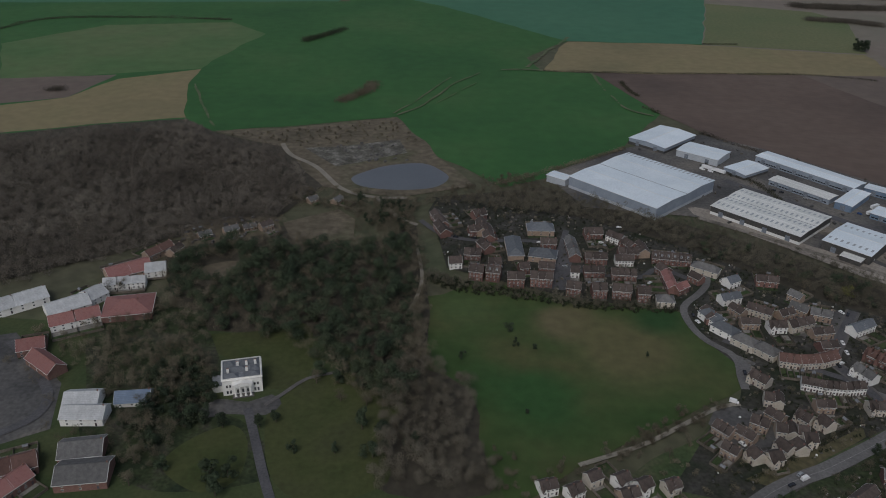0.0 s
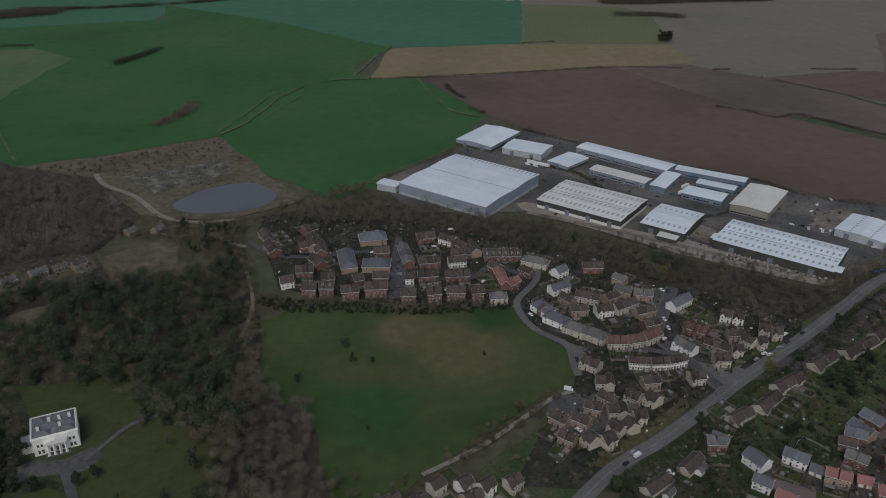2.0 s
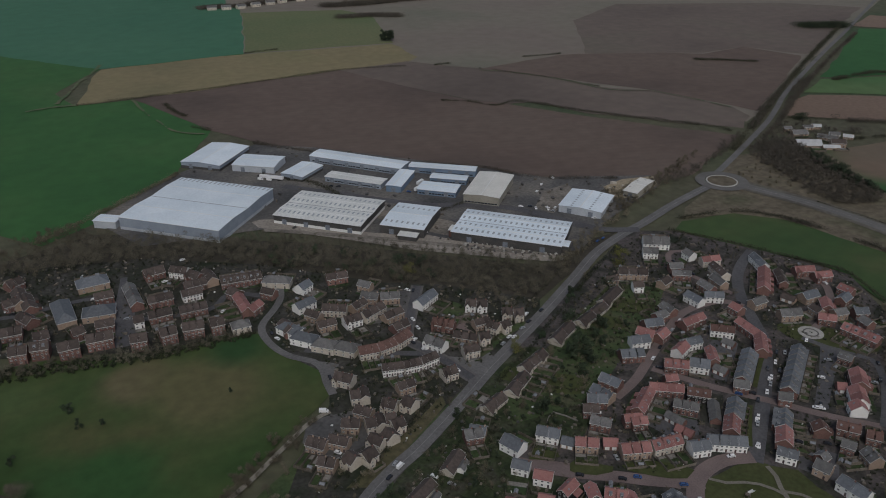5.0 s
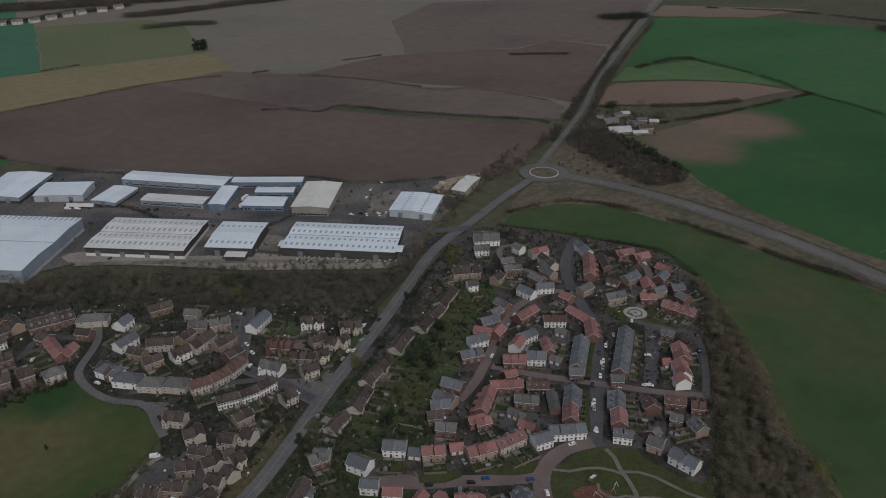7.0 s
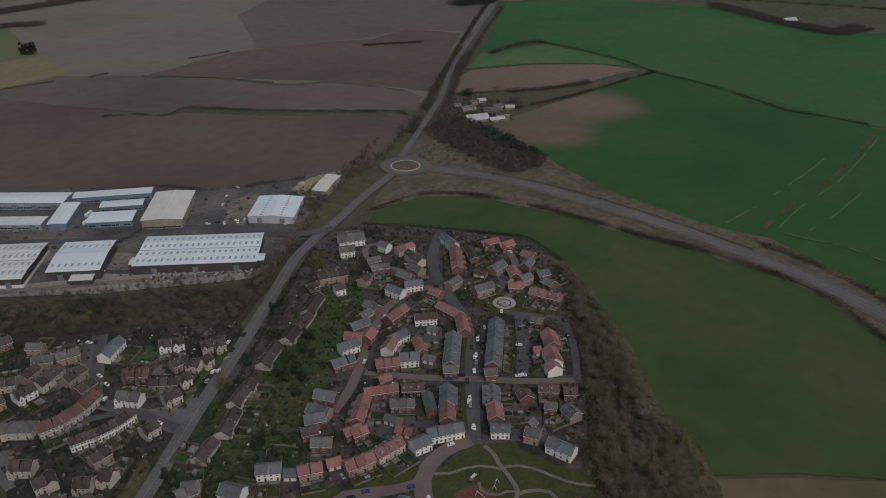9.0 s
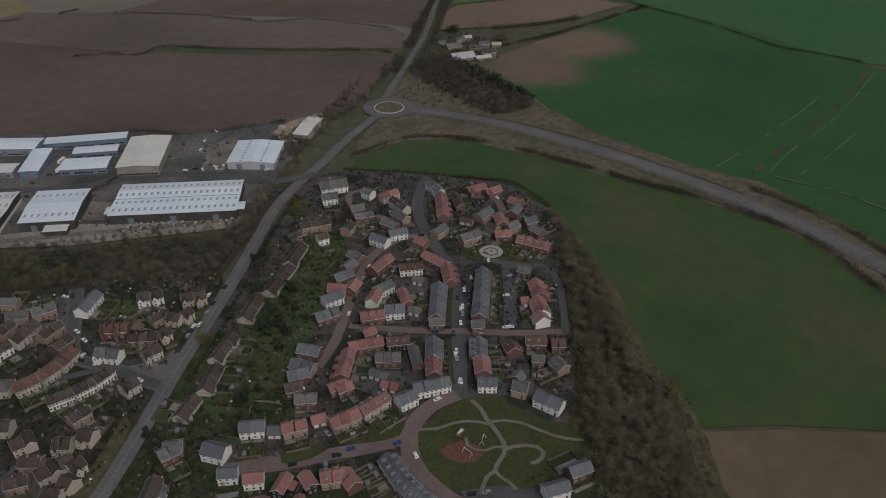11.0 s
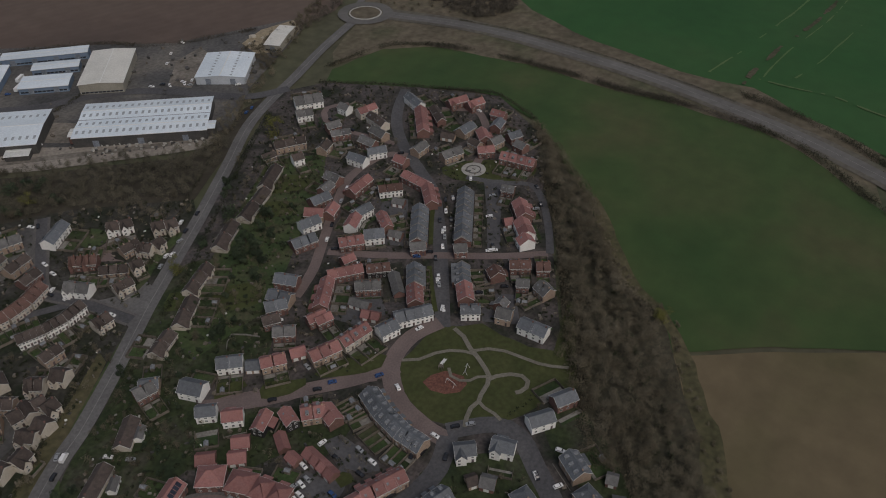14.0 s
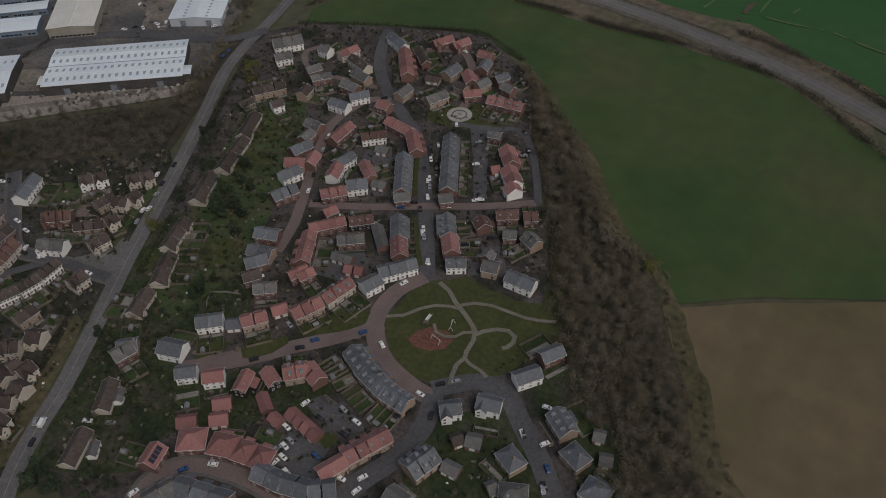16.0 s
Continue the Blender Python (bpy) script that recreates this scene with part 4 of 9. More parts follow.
def play_tower(x, y, rot):
    """A slide with its platform, as on a playground."""
    t = new("play_slide")
    bm = bmesh.new()
    slab(bm, [(1.0, -0.6, 2.4), (6.5, -0.6, 0.4), (6.5, 0.6, 0.4), (1.0, 0.6, 2.4)], 0.15)
    for s in (-0.65, 0.65):
        slab(bm, [(1.0, s - 0.06, 2.9), (6.5, s - 0.06, 0.9), (6.5, s + 0.06, 0.9), (1.0, s + 0.06, 2.9)], 0.5)
    part("slide", bm, M["frame"], t)
    bm = bmesh.new()
    box(bm, -1.0, 1.0, -1.0, 1.0, 2.2, 2.4)
    part("platform", bm, M["timber"], t)
    for px in (-0.9, 0.9):
        for py in (-0.9, 0.9):
            bm = bmesh.new()
            box(bm, px - 0.1, px + 0.1, py - 0.1, py + 0.1, 0, 3.6)
            part("post", bm, M["timber"], t)
    t.matrix_basis = pose(x, y, 0.66, 0, 0, rot)
    return tagged(t, "white playground slide with a timber platform", "slide")


def swing_frame(x, y, rot):
    t = new("swing_frame")
    bm = bmesh.new()
    limb(bm, (-2.5, 0, 2.6), (2.5, 0, 2.6), 0.09, 0.09, 6)
    part("beam", bm, M["frame"], t)
    for px in (-2.5, 2.5):
        for py in (-1.1, 1.1):
            bm = bmesh.new()
            limb(bm, (px, py, 0), (px, 0, 2.6), 0.08, 0.08, 6)
            part("leg", bm, M["frame"], t)
    for px in (-1.0, 1.0):
        bm = bmesh.new()
        box(bm, px - 0.3, px + 0.3, -0.15, 0.15, 0.5, 0.58)
        box(bm, px - 0.3, px - 0.27, -0.02, 0.02, 0.58, 2.6)
        box(bm, px + 0.27, px + 0.3, -0.02, 0.02, 0.58, 2.6)
        part("seat", bm, M["tyre"], t)
    t.matrix_basis = pose(x, y, 0.66, 0, 0, rot)
    return tagged(t, "metal playground swing frame with two seats", "swing")


def debris(name, pts, gap, mat, label, size=1.5, free=False):
    """Heaps of rubble and odd pieces, as one mesh; free: only where no house or street lies."""
    bm = bmesh.new()
    for x, y in spots(pts, gap):
        if random.random() < 0.55 and not (free and blocked(x, y)):
            a, b, h = (random.uniform(0.4, 1.6) * size for _ in range(3))
            bmesh.ops.create_cube(bm, size=1.0, matrix=pose(x, y, 0.5 + h * 0.3, random.uniform(-20, 20), random.uniform(-20, 20), random.uniform(0, 180)) @ Matrix.Diagonal((a, b, h * 0.7, 1)))
    return tagged(part(name, bm, M[mat]), label, "rubble", kind="stuff")


# ---- the land ----
bm = bmesh.new()
rings = [[bm.verts.new((300 + r * math.cos(a * math.pi / 32), 400 + r * math.sin(a * math.pi / 32), -0.2)) for a in range(64)] for r in [60 * k ** 1.35 for k in range(1, 26)]]
bm.faces.new(rings[0])
for inner, outer in zip(rings, rings[1:]):
    for a in range(64):
        bm.faces.new((inner[a - 1], outer[a - 1], outer[a], inner[a]))
tagged(part("ground", bm, M["land"]), "wide rolling farmland of dull winter grass and soil", "ground", kind="structure")

# ---- fields ----
field("hill_land", [(362, 1249), (760, 2539), (1282, 1864), (1850, 1130), (1080, 758), (790, 609), (606, 880)], 0.03, "fallow", "grey-green fallow land rolling to the hills")
field("field_far", [(-1500, 1260), (-300, 1140), (-180, 1640), (520, 1580), (760, 2540), (300, 3300), (-1500, 3000)], 0.02, "crop_far", "blue-green crops on far farmland")
field("field_green", [(-700, 1250), (-290, 1150), (-230, 815), (-360, 830), (-500, 790), (-640, 1000)], 0.04, "crop", "young green crop beside the wood")
field("field_green", [(-115, 879), (-52, 863), (-10, 755), (53, 673), (111, 707), (184, 778), (248, 892), (227, 969), (200, 1064), (131, 1077), (117, 1144), (186, 1251), (392, 1232), (497, 1587), (109, 1820), (-196, 1700)], 0.05, "crop", "young green winter crop on open rolling farmland")
field("field_green", [(-874, 1495), (119, 1576), (74, 891), (-43, 876), (-176, 832), (-246, 816), (-295, 887), (-323, 989), (-314, 1057), (-296, 1133), (-744, 1251)], 0.07, "crop", "young green winter crop on open rolling farmland")
field("field_far", [(-224, 1973), (514, 1665), (494, 1575), (395, 1240), (186, 1251), (-4, 1514), (-196, 1700)], 0.09, "crop_far", "dark green crop in a far field")
field("field_pale", [(-660, 1188), (-552, 1323), (-357, 1356), (-284, 1276), (-315, 1148), (-329, 1064), (-429, 1037), (-566, 999)], 0.11, "crop_pale", "pale green grass field beyond the wood")
field("field_tan", [(-500, 793), (-544, 877), (-451, 931), (-420, 1011), (-328, 1062), (-326, 989), (-289, 860), (-363, 838)], 0.13, "stubble", "tan stubble field beside the wood")
field("field_soil", [(-550, 887), (-608, 997), (-427, 1032), (-451, 931)], 0.15, "plough_pale", "pale bare soil strip between grass fields")
field("field_olive", [(495, 1574), (397, 1239), (624, 1190), (636, 1116), (696, 1420), (667, 1503)], 0.17, "olive", "olive grass field behind the stubble strip")
field("field_tan", [(133, 1076), (186, 1247), (360, 1241), (616, 1184), (628, 1099), (583, 1059), (472, 1072), (249, 1066)], 0.19, "stubble", "tan stubble strip between two crops")
field("field_ploughed", [(201, 1066), (249, 1066), (479, 1069), (519, 951), (551, 872), (593, 810), (648, 713), (734, 593), (743, 583), (611, 525), (573, 526), (508, 564), (450, 627), (343, 758), (313, 764), (279, 832), (249, 890)], 0.21, "plough", "brown ploughed field above the industrial estate")
field("field_soil", [(479, 1069), (586, 1066), (656, 976), (704, 898), (734, 820), (783, 768), (819, 664), (808, 623), (766, 597), (732, 633), (655, 731), (621, 802), (593, 810), (552, 874), (519, 951)], 0.23, "plough_pale", "paler brown field above a long hedge")
field("field_fallow", [(624, 1190), (696, 1420), (677, 1526), (1081, 1429), (1207, 1376), (787, 1015), (656, 976), (610, 1067)], 0.25, "fallow", "grey-green fallow land on the hill")
field("field_soil", [(654, 976), (802, 985), (911, 944), (994, 880), (1085, 882), (1112, 793), (829, 635), (823, 667), (785, 769), (726, 867)], 0.27, "plough", "brown bare field beside the far road")
field("field_soil", [(844, 971), (991, 1188), (1166, 1278), (1463, 1112), (1548, 1004), (1125, 797), (1085, 882), (1000, 886)], 0.29, "plough_pale", "pale brown far field")
field("field_green", [(1366, 878), (1504, 747), (1556, 547), (1462, 321), (1525, 253), (1038, 101), (1020, 174), (1083, 452), (1137, 656), (1048, 683), (1028, 698)], 0.31, "crop_deep", "wide green crop right up to a hedge")
field("field_soil", [(1372, 898), (1490, 944), (1659, 727), (1497, 756)], 0.33, "pink", "pinkish bare soil by the far road")
field("field_pale", [(946, 660), (1020, 690), (1124, 650), (1118, 562), (1090, 490), (1070, 540), (1026, 600)], 0.35, "crop_pale", "patchy green meadow below a hedge")
field("field_soil", [(843, 606), (907, 645), (943, 650), (1025, 590), (1073, 530), (1076, 478), (985, 497), (922, 532)], 0.37, "pink", "pinkish bare soil above a farmstead")
field("field_green", [(778, 506), (810, 498), (940, 475), (1078, 449), (1067, 332), (1016, 173), (1000, 95), (687, 30), (622, 40), (640, 73), (662, 128), (678, 170), (675, 226), (686, 303), (700, 350), (711, 381), (732, 409)], 0.39, "crop_patchy", "green crop with bare pinkish patches")
field("verge", [(594, 488), (689, 539), (755, 536), (778, 506), (732, 409), (711, 381), (700, 350), (686, 303), (675, 226), (678, 170), (662, 128), (640, 73), (580, 58), (600, 121), (619, 209), (614, 300), (595, 396), (574, 438), (530, 456), (545, 470)], 0.41, "scrub", "rough brown verge along the bypass")
field("field_green", [(524, 452), (577, 439), (602, 408), (615, 358), (619, 300), (619, 250), (623, 212), (620, 147), (612, 115), (589, 80), (569, 53), (552, 14), (474, 2), (392, 117), (429, 159), (486, 210), (548, 282), (564, 321), (540, 378), (506, 441)], 0.43, "grass_patchy", "green grass field between the bypass and the estate")
field("field_tan", [(390, 115), (427, 63), (476, -3), (358, -23), (302, 59), (347, 87)], 0.45, "tan_patchy", "dull tan and olive field behind the tree belt")
field("green", [(34, 497), (93, 471), (163, 460), (170, 427), (183, 397), (169, 370), (132, 351), (94, 326), (71, 312), (42, 287), (27, 296), (21, 317), (18, 338), (15, 353), (-1, 373), (-9, 391), (-13, 439), (-16, 474), (-0, 480)], 0.46, "green_patchy", "open village green of worn grass", wobble=3.0)
field("scrub_ground", [(-246, 816), (-175, 826), (-55, 870), (-15, 776), (8, 715), (28, 675), (-42, 647), (-116, 670), (-164, 768)], 0.4632, "scrub", "rough brown scrub round the pond")
field("wood_ground", [(-506, 784), (-362, 834), (-287, 853), (-245, 811), (-164, 768), (-111, 670), (-134, 604), (-215, 560), (-338, 475)], 0.4664, "litter", "dark leaf litter under the bare wood")
field("wood_ground", [(-218, 555), (-131, 588), (-63, 550), (-21, 591), (-8, 453), (-12, 339), (-44, 353), (-76, 400), (-164, 429), (-190, 478)], 0.4696, "litter", "dark leaf litter under the park trees")
field("park_ground", [(-307, 446), (-165, 433), (-66, 425), (-20, 368), (21, 331), (33, 283), (-220, 279)], 0.4728, "lawn", "rough park grass round the white villa")
field("lawn", [(-160, 424), (-120, 432), (-99, 442), (-86, 438), (-80, 412), (-79, 385), (-98, 372), (-135, 405)], 0.476, "villa_lawn", "mown lawn behind the white villa", curved=True)
field("wood_ground", [(-238, 475), (-193, 469), (-162, 449), (-134, 396), (-127, 356), (-101, 340), (-88, 299), (-174, 306)], 0.4792, "garden_dark", "damp ground under garden trees", wobble=4.0)
field("wood_ground", [(-22, 386), (-9, 395), (16, 378), (20, 348), (18, 330), (28, 289), (-31, 294), (-30, 334), (-32, 362)], 0.4824, "litter", "leaf litter under pale bare trees", wobble=6.0)
field("lawn", [(103, 310), (134, 334), (162, 354), (162, 315), (181, 294), (161, 281), (87, 287)], 0.4856, "garden_lawn", "rough grass between lane and cream houses", wobble=4.0)
field("verge", [(158, 301), (192, 317), (234, 339), (271, 359), (273, 350), (225, 325), (188, 304), (164, 290)], 0.4888, "garden_lawn", "grass verge between hedge and main road")
field("lawn", [(-96, 343), (-92, 361), (-78, 382), (-55, 388), (-30, 378), (-20, 360), (-32, 333), (-26, 299), (-60, 284), (-84, 300)], 0.492, "villa_lawn", "mown lawn before the white villa", curved=True)
field("wood_ground", [(-10, 648), (91, 674), (186, 612), (270, 544), (374, 447), (441, 461), (464, 463), (345, 406), (295, 459), (261, 482), (196, 552), (118, 609), (44, 622)], 0.4952, "litter", "leaf litter under the tree belt by the warehouses")
field("estate_ground", [(-13, 618), (-6, 647), (32, 637), (118, 609), (196, 552), (261, 482), (295, 459), (345, 406), (336, 393), (261, 353), (181, 309), (149, 286), (115, 296), (152, 350), (172, 369), (183, 396), (168, 429), (164, 464), (94, 476), (3, 519), (-2, 557)], 0.4984, "garden", "gardens and yards of the brick estate")
field("estate_ground", [(178, 303), (269, 349), (364, 401), (474, 459), (505, 440), (539, 377), (562, 320), (535, 272), (443, 210), (358, 156), (307, 115), (267, 85), (156, 240)], 0.5016, "court", "gardens and yards of the new estate")
field("wood_ground", [(538, 275), (486, 210), (429, 159), (410, 125), (371, 100), (339, 75), (297, 44), (267, 85), (312, 118), (360, 154), (435, 202), (493, 244)], 0.5048, "belt_floor", "leaf litter and grass under the broad tree belt")
field("field_margin", [(486, 210), (429, 159), (410, 125), (371, 100), (339, 75), (297, 44), (302, 36), (344, 68), (380, 95), (414, 118), (433, 153), (490, 205)], 0.508, "margin", "rough grass margin beside the tree belt", wobble=9.0)
field("yard", [(95, 704), (184, 777), (276, 822), (327, 782), (445, 644), (485, 590), (575, 543), (568, 521), (470, 483), (416, 450), (346, 498), (289, 542), (216, 613), (122, 631)], 0.5112, "yard", "grey concrete yards of the industrial estate")
field("yard", [(517, 543), (545, 549), (576, 540), (564, 522), (524, 506), (510, 519)], 0.5144, "sand_yard", "sandy yard with timber stacks")
field("yard", [(434, 536), (465, 563), (493, 566), (489, 552), (452, 524), (441, 518)], 0.5176, "apron", "pale trade parking lot")
field("yard", [(-293, 420), (-272, 427), (-221, 375), (-210, 335), (-240, 317)], 0.5208, "yard", "grey yard beside the red-roofed halls")
field("yard", [(-209, 583), (-181, 602), (-139, 604), (-130, 577), (-162, 561), (-202, 546)], 0.524, "scrub", "pale rubble yard at the wood's edge")
field("paddock", [(-132, 593), (-89, 620), (-73, 600), (-71, 564), (-116, 553)], 0.5272, "scrub", "small brown paddock among trees")
field("rubble_yard", [(-142, 767), (-104, 773), (-47, 795), (-37, 757), (-86, 727), (-104, 718)], 0.5304, "rubble_ground", "abandoned yard with rubble beside the pond")
field("pond", [(-86, 688), (-76, 704), (-53, 722), (-20, 728), (0, 706), (4, 689), (-10, 669), (-42, 663), (-74, 670)], 0.5336, "water", "still grey-blue pond water with reedy edges", curved=True)
field("park", [(299, 219), (320, 219), (335, 219), (345, 214), (349, 206), (355, 184), (354, 158), (348, 143), (336, 148), (317, 154), (308, 161), (295, 176), (290, 191), (291, 204)], 0.5368, "lawn2", "mown park grass inside the ring road", curved=True)
field("lawn", [(346, 211), (356, 201), (353, 179), (360, 162), (395, 173), (397, 170), (345, 141), (341, 153), (339, 180), (335, 197)], 0.54, "lawn2", "mown grass between houses and tree belt")
field("play_area", [(307, 203), (313, 202), (319, 198), (321, 189), (318, 185), (312, 185), (307, 190), (305, 197)], 0.5528, "play", "red rubber surface under the play equipment", curved=True)
field("lawn", [(460, 300), (478, 289), (498, 258), (487, 247), (467, 260), (454, 287)], 0.556, "lawn2", "small green with a round bed", curved=True)

# ---- roads and paths ----
field("yard", [(212, 632), (230, 628), (262, 588), (296, 556), (312, 560), (322, 545), (352, 505), (384, 470), (404, 459), (399, 445), (386, 448), (349, 478), (324, 500), (297, 527), (267, 560), (214, 618)], 0.5208, "pale_yard", "pale worn concrete apron before the halls", wobble=2.0)
field("yard", [(300, 612), (312, 606), (340, 572), (358, 548), (366, 520), (356, 512), (338, 532), (304, 590)], 0.5216, "apron", "worn concrete yard between two halls", wobble=2.0)
ribbon("apron", [(215, 612), (247, 586), (277, 561), (326, 517), (369, 477), (404, 450)], 6, 0.66, "apron", "worn concrete apron before the halls", "yard")
road("main_road", [(140, 277), (163.4, 294.5), (183.5, 305.5), (195.2, 310.3), (212.4, 319.6), (231.7, 330.6), (264, 350), (283, 360.5), (306, 373), (331, 386.5), (358, 402), (388, 419.5), (415, 436), (434, 445.5), (462, 455.5), (495, 464.5), (540, 479), (575, 488.5), (603, 495)], 8.8, 0.72, "road_mid", "grey two-lane main road with worn markings", walks=False, line=True)
road("far_road", [(628.0, 515.5), (636, 516), (676, 535), (723, 558), (764, 578.5), (813, 604), (865, 635), (924, 671), (1040, 732), (1175, 801), (1354, 890), (1774, 1106)], 6.5, 0.726, "road_mid", "grey country road running to the hills", walks=False)
BYPASS = [(630, 484), (639, 455), (650, 416), (656, 368), (656, 314), (654, 263), (649, 216), (641, 172), (631, 127), (618, 87), (608, 61), (594, 30), (582, 5)]
ribbon("bypass_verge", BYPASS, 22, 0.70, "stony", "stony pale verges of the new bypass", "verge")
road("bypass", BYPASS, 12, 0.732, "bypass", "pale new bypass road between brown verges", walks=False, line=True)
ROUND = (622.0, 497.5)
ribbon("roundabout_road", [(ROUND[0] + 20 * math.cos(a * 0.785), ROUND[1] + 20 * math.sin(a * 0.785)) for a in range(8)], 9, 0.93, "bypass", "ring of asphalt round the roundabout", closed=True)
ribbon("roundabout_kerb", [(ROUND[0] + 14 * math.cos(a * 0.785), ROUND[1] + 14 * math.sin(a * 0.785)) for a in range(8)], 1.3, 1.12, "kerb", "pale overrun kerb round the roundabout island", "kerb", 0.6, closed=True)
field("roundabout_island", [(ROUND[0] + 13.5 * math.cos(a * 0.785), ROUND[1] + 13.5 * math.sin(a * 0.785)) for a in range(8)], 1.05, "scrub", "rough grass island of the roundabout", curved=True)
road("estate_road", [(342, 216), (372, 238), (405, 263), (434, 288), (447, 306), (466, 335), (485, 356), (506, 371), (531, 383)], 8, 0.738, "road", "straight grey street between terraces", walks=False)
road("estate_road", [(354, 304), (370, 275), (388, 249), (406, 222), (423, 201)], 5.5, 0.744, "block", "red block-paved cross street", walks=False)
road("estate_road", [(316, 293), (337, 300), (357, 311), (384, 326), (418, 342), (450, 340), (459, 327)], 6, 0.75, "block", "red block-paved street", walks=False)
road("estate_road", [(475, 284), (493, 289), (514, 300), (531, 316), (533, 326), (522, 344)], 5.5, 0.756, "block", "red block-paved court among houses", walks=False)
road("estate_road", [(460, 281), (467, 260), (476, 243), (465, 228), (442, 211), (424, 200)], 4.5, 0.762, "road", "narrow lane beside the tree belt", walks=False)
road("estate_road", [(466, 343), (464, 356), (461, 374), (458, 390), (465, 405), (476, 413), (490, 404)], 4.5, 0.768, "block", "block-paved drive to villas", walks=False)
road("ring_road", [(344, 219), (328, 225), (310, 223), (298, 214), (290, 202), (286, 184), (286, 175)], 8.8, 0.774, "block", "curved block-paved street round the park", walks=False)
road("estate_road", [(236, 278), (248, 265), (256, 257), (273, 244), (286, 233), (296, 226), (308, 218)], 8, 0.78, "block", "block-paved street leading to the park", walks=False)
field("lawn", [(281, 248), (293, 245), (305, 236), (310.5, 227), (303, 224.5), (296, 228.5), (288, 236), (281.5, 243.5)], 0.93, "lawn2", "mown green before the red-roofed row", curved=True)
field("lawn", [(259, 262.3), (264, 263.6), (271, 255.6), (277, 249.5), (274, 246.7), (265.5, 249), (258, 254.5), (256, 258)], 0.934, "lawn2", "mown island green beside the block-paved street", curved=True)
field("lawn", [(243, 275.5), (250, 282), (259, 272), (258, 269), (250, 271)], 0.938, "lawn2", "mown green before a white house", curved=True)
road("estate_road", [(288, 175), (272, 169), (253, 170), (238, 175), (216, 179)], 9, 0.786, "road", "grey street curving away from the park", walks=False)
road("estate_road", [(290, 177), (305, 162), (306, 149), (296, 135), (285, 120), (271, 105), (262, 94)], 9, 0.792, "road", "grey street beside detached houses", walks=False)
road("estate_road", [(172, 239), (189, 245), (204, 238), (212, 218), (214, 198), (209, 185)], 6.5, 0.798, "block", "block-paved crescent street")
field("car_park", [(253.8, 218.7), (262.0, 214.5), (260.1, 192.5), (257.0, 188.6), (251.8, 193.4), (249.9, 200.1), (241.6, 195.0), (234.4, 193.6), (231.0, 189.5), (225.3, 193.5), (223.5, 199.3), (225.3, 205.6), (223.4, 213.1), (228.2, 215.4), (237.3, 217.9), (239.2, 212.0), (240.3, 201.8), (247.8, 203.3)], 0.6056, "road", "asphalt parking court between garages")
road("estate_road", [(194.9, 517.4), (189.7, 499.0), (180.0, 485.2), (168.6, 472.9), (163.6, 462.0), (164.3, 442.0), (170.3, 425.3), (179.9, 413.9), (181.9, 403.0), (179.1, 389.9), (177.6, 376.9)], 5, 0.804, "road_mid", "pale narrow estate lane beside the green", walks=False)
road("estate_road", [(255, 350), (248, 384), (242, 407), (257, 432), (280, 465)], 6, 0.81, "road", "estate street off the main road")
road("estate_road", [(248, 384), (223, 399), (198, 414), (180, 428)], 5, 0.816, "road", "estate street behind the crescent", walks=False)
road("estate_road", [(183, 503), (160, 521), (140, 507), (94, 519), (79, 526), (90, 548), (100, 584)], 5, 0.822, "road", "narrow street among the brick houses", walks=False)
road("estate_road", [(80, 562), (60, 565), (28, 564), (0, 574), (-19, 600)], 5, 0.828, "road", "narrow street among the brick houses", walks=False)
road("works_road", [(482, 456), (458, 470), (444, 492), (419, 541), (388, 570), (352, 592), (300, 650), (262, 694)], 9, 0.834, "road", "asphalt service road between the halls", walks=False)
ribbon("track", [(-166, 778), (-152, 747), (-122, 715), (-92, 664), (-62, 646), (-32, 645)], 5, 0.866, "path", "pale gravel track past the pond", "path")
ribbon("track", [(-60, 647), (-38, 606), (-21, 591)], 4, 0.872, "path", "pale gravel track past the pond", "path")
ribbon("footpath", [(-20, 551), (-15, 506), (-18, 475), (-24, 454)], 2.6, 0.878, "path", "pale footpath through the park trees", "path")
field("forecourt", [(-127, 362), (-109, 360), (-97, 367), (-90, 359), (-97, 349), (-119, 349), (-133, 344), (-136, 349)], 0.5624, "yard", "grey gravel forecourt before the villa", curved=True)
field("lawn", [(-140, 318), (-128, 333), (-113, 340), (-102, 327), (-101, 300), (-118, 290), (-140, 305)], 0.494, "villa_lawn", "small lawn beside the villa drive", curved=True)
ribbon("drive", [(-108, 354), (-100, 333), (-89, 303), (-80, 281)], 5, 0.884, "road", "grey drive to the white villa", "path")
ribbon("footpath", [(-99, 357), (-91, 367), (-79, 382), (-61, 389)], 2.6, 0.89, "slab", "pale path curving over the lawn", "path")
ribbon("footpath", [(71, 312), (107, 328), (135, 346), (157, 360), (170, 363)], 3, 0.896, "path", "pale lane along the edge of the green", "path")
ribbon("estate_path", [(-241, 326), (-223, 344), (-224, 364), (-244, 391), (-271, 417)], 6, 0.902, "road", "grey lane beside the red-roofed halls", "path")
field("road_gardens", [(259, 343), (301, 361), (317, 338), (298, 294), (274, 274), (252, 283), (244, 287), (233, 279), (220, 280), (197, 251), (171, 288), (212, 314)], 0.5656, "garden_dark", "damp green gardens beside the main road", wobble=2.0)
field("long_gardens", [(263, 328), (313, 354), (364, 380), (403, 399), (430, 373), (391, 342), (363, 331), (330, 313), (295, 299), (273, 301), (252, 303)], 0.5688, "garden_lawn", "long grassy back gardens behind the road houses")
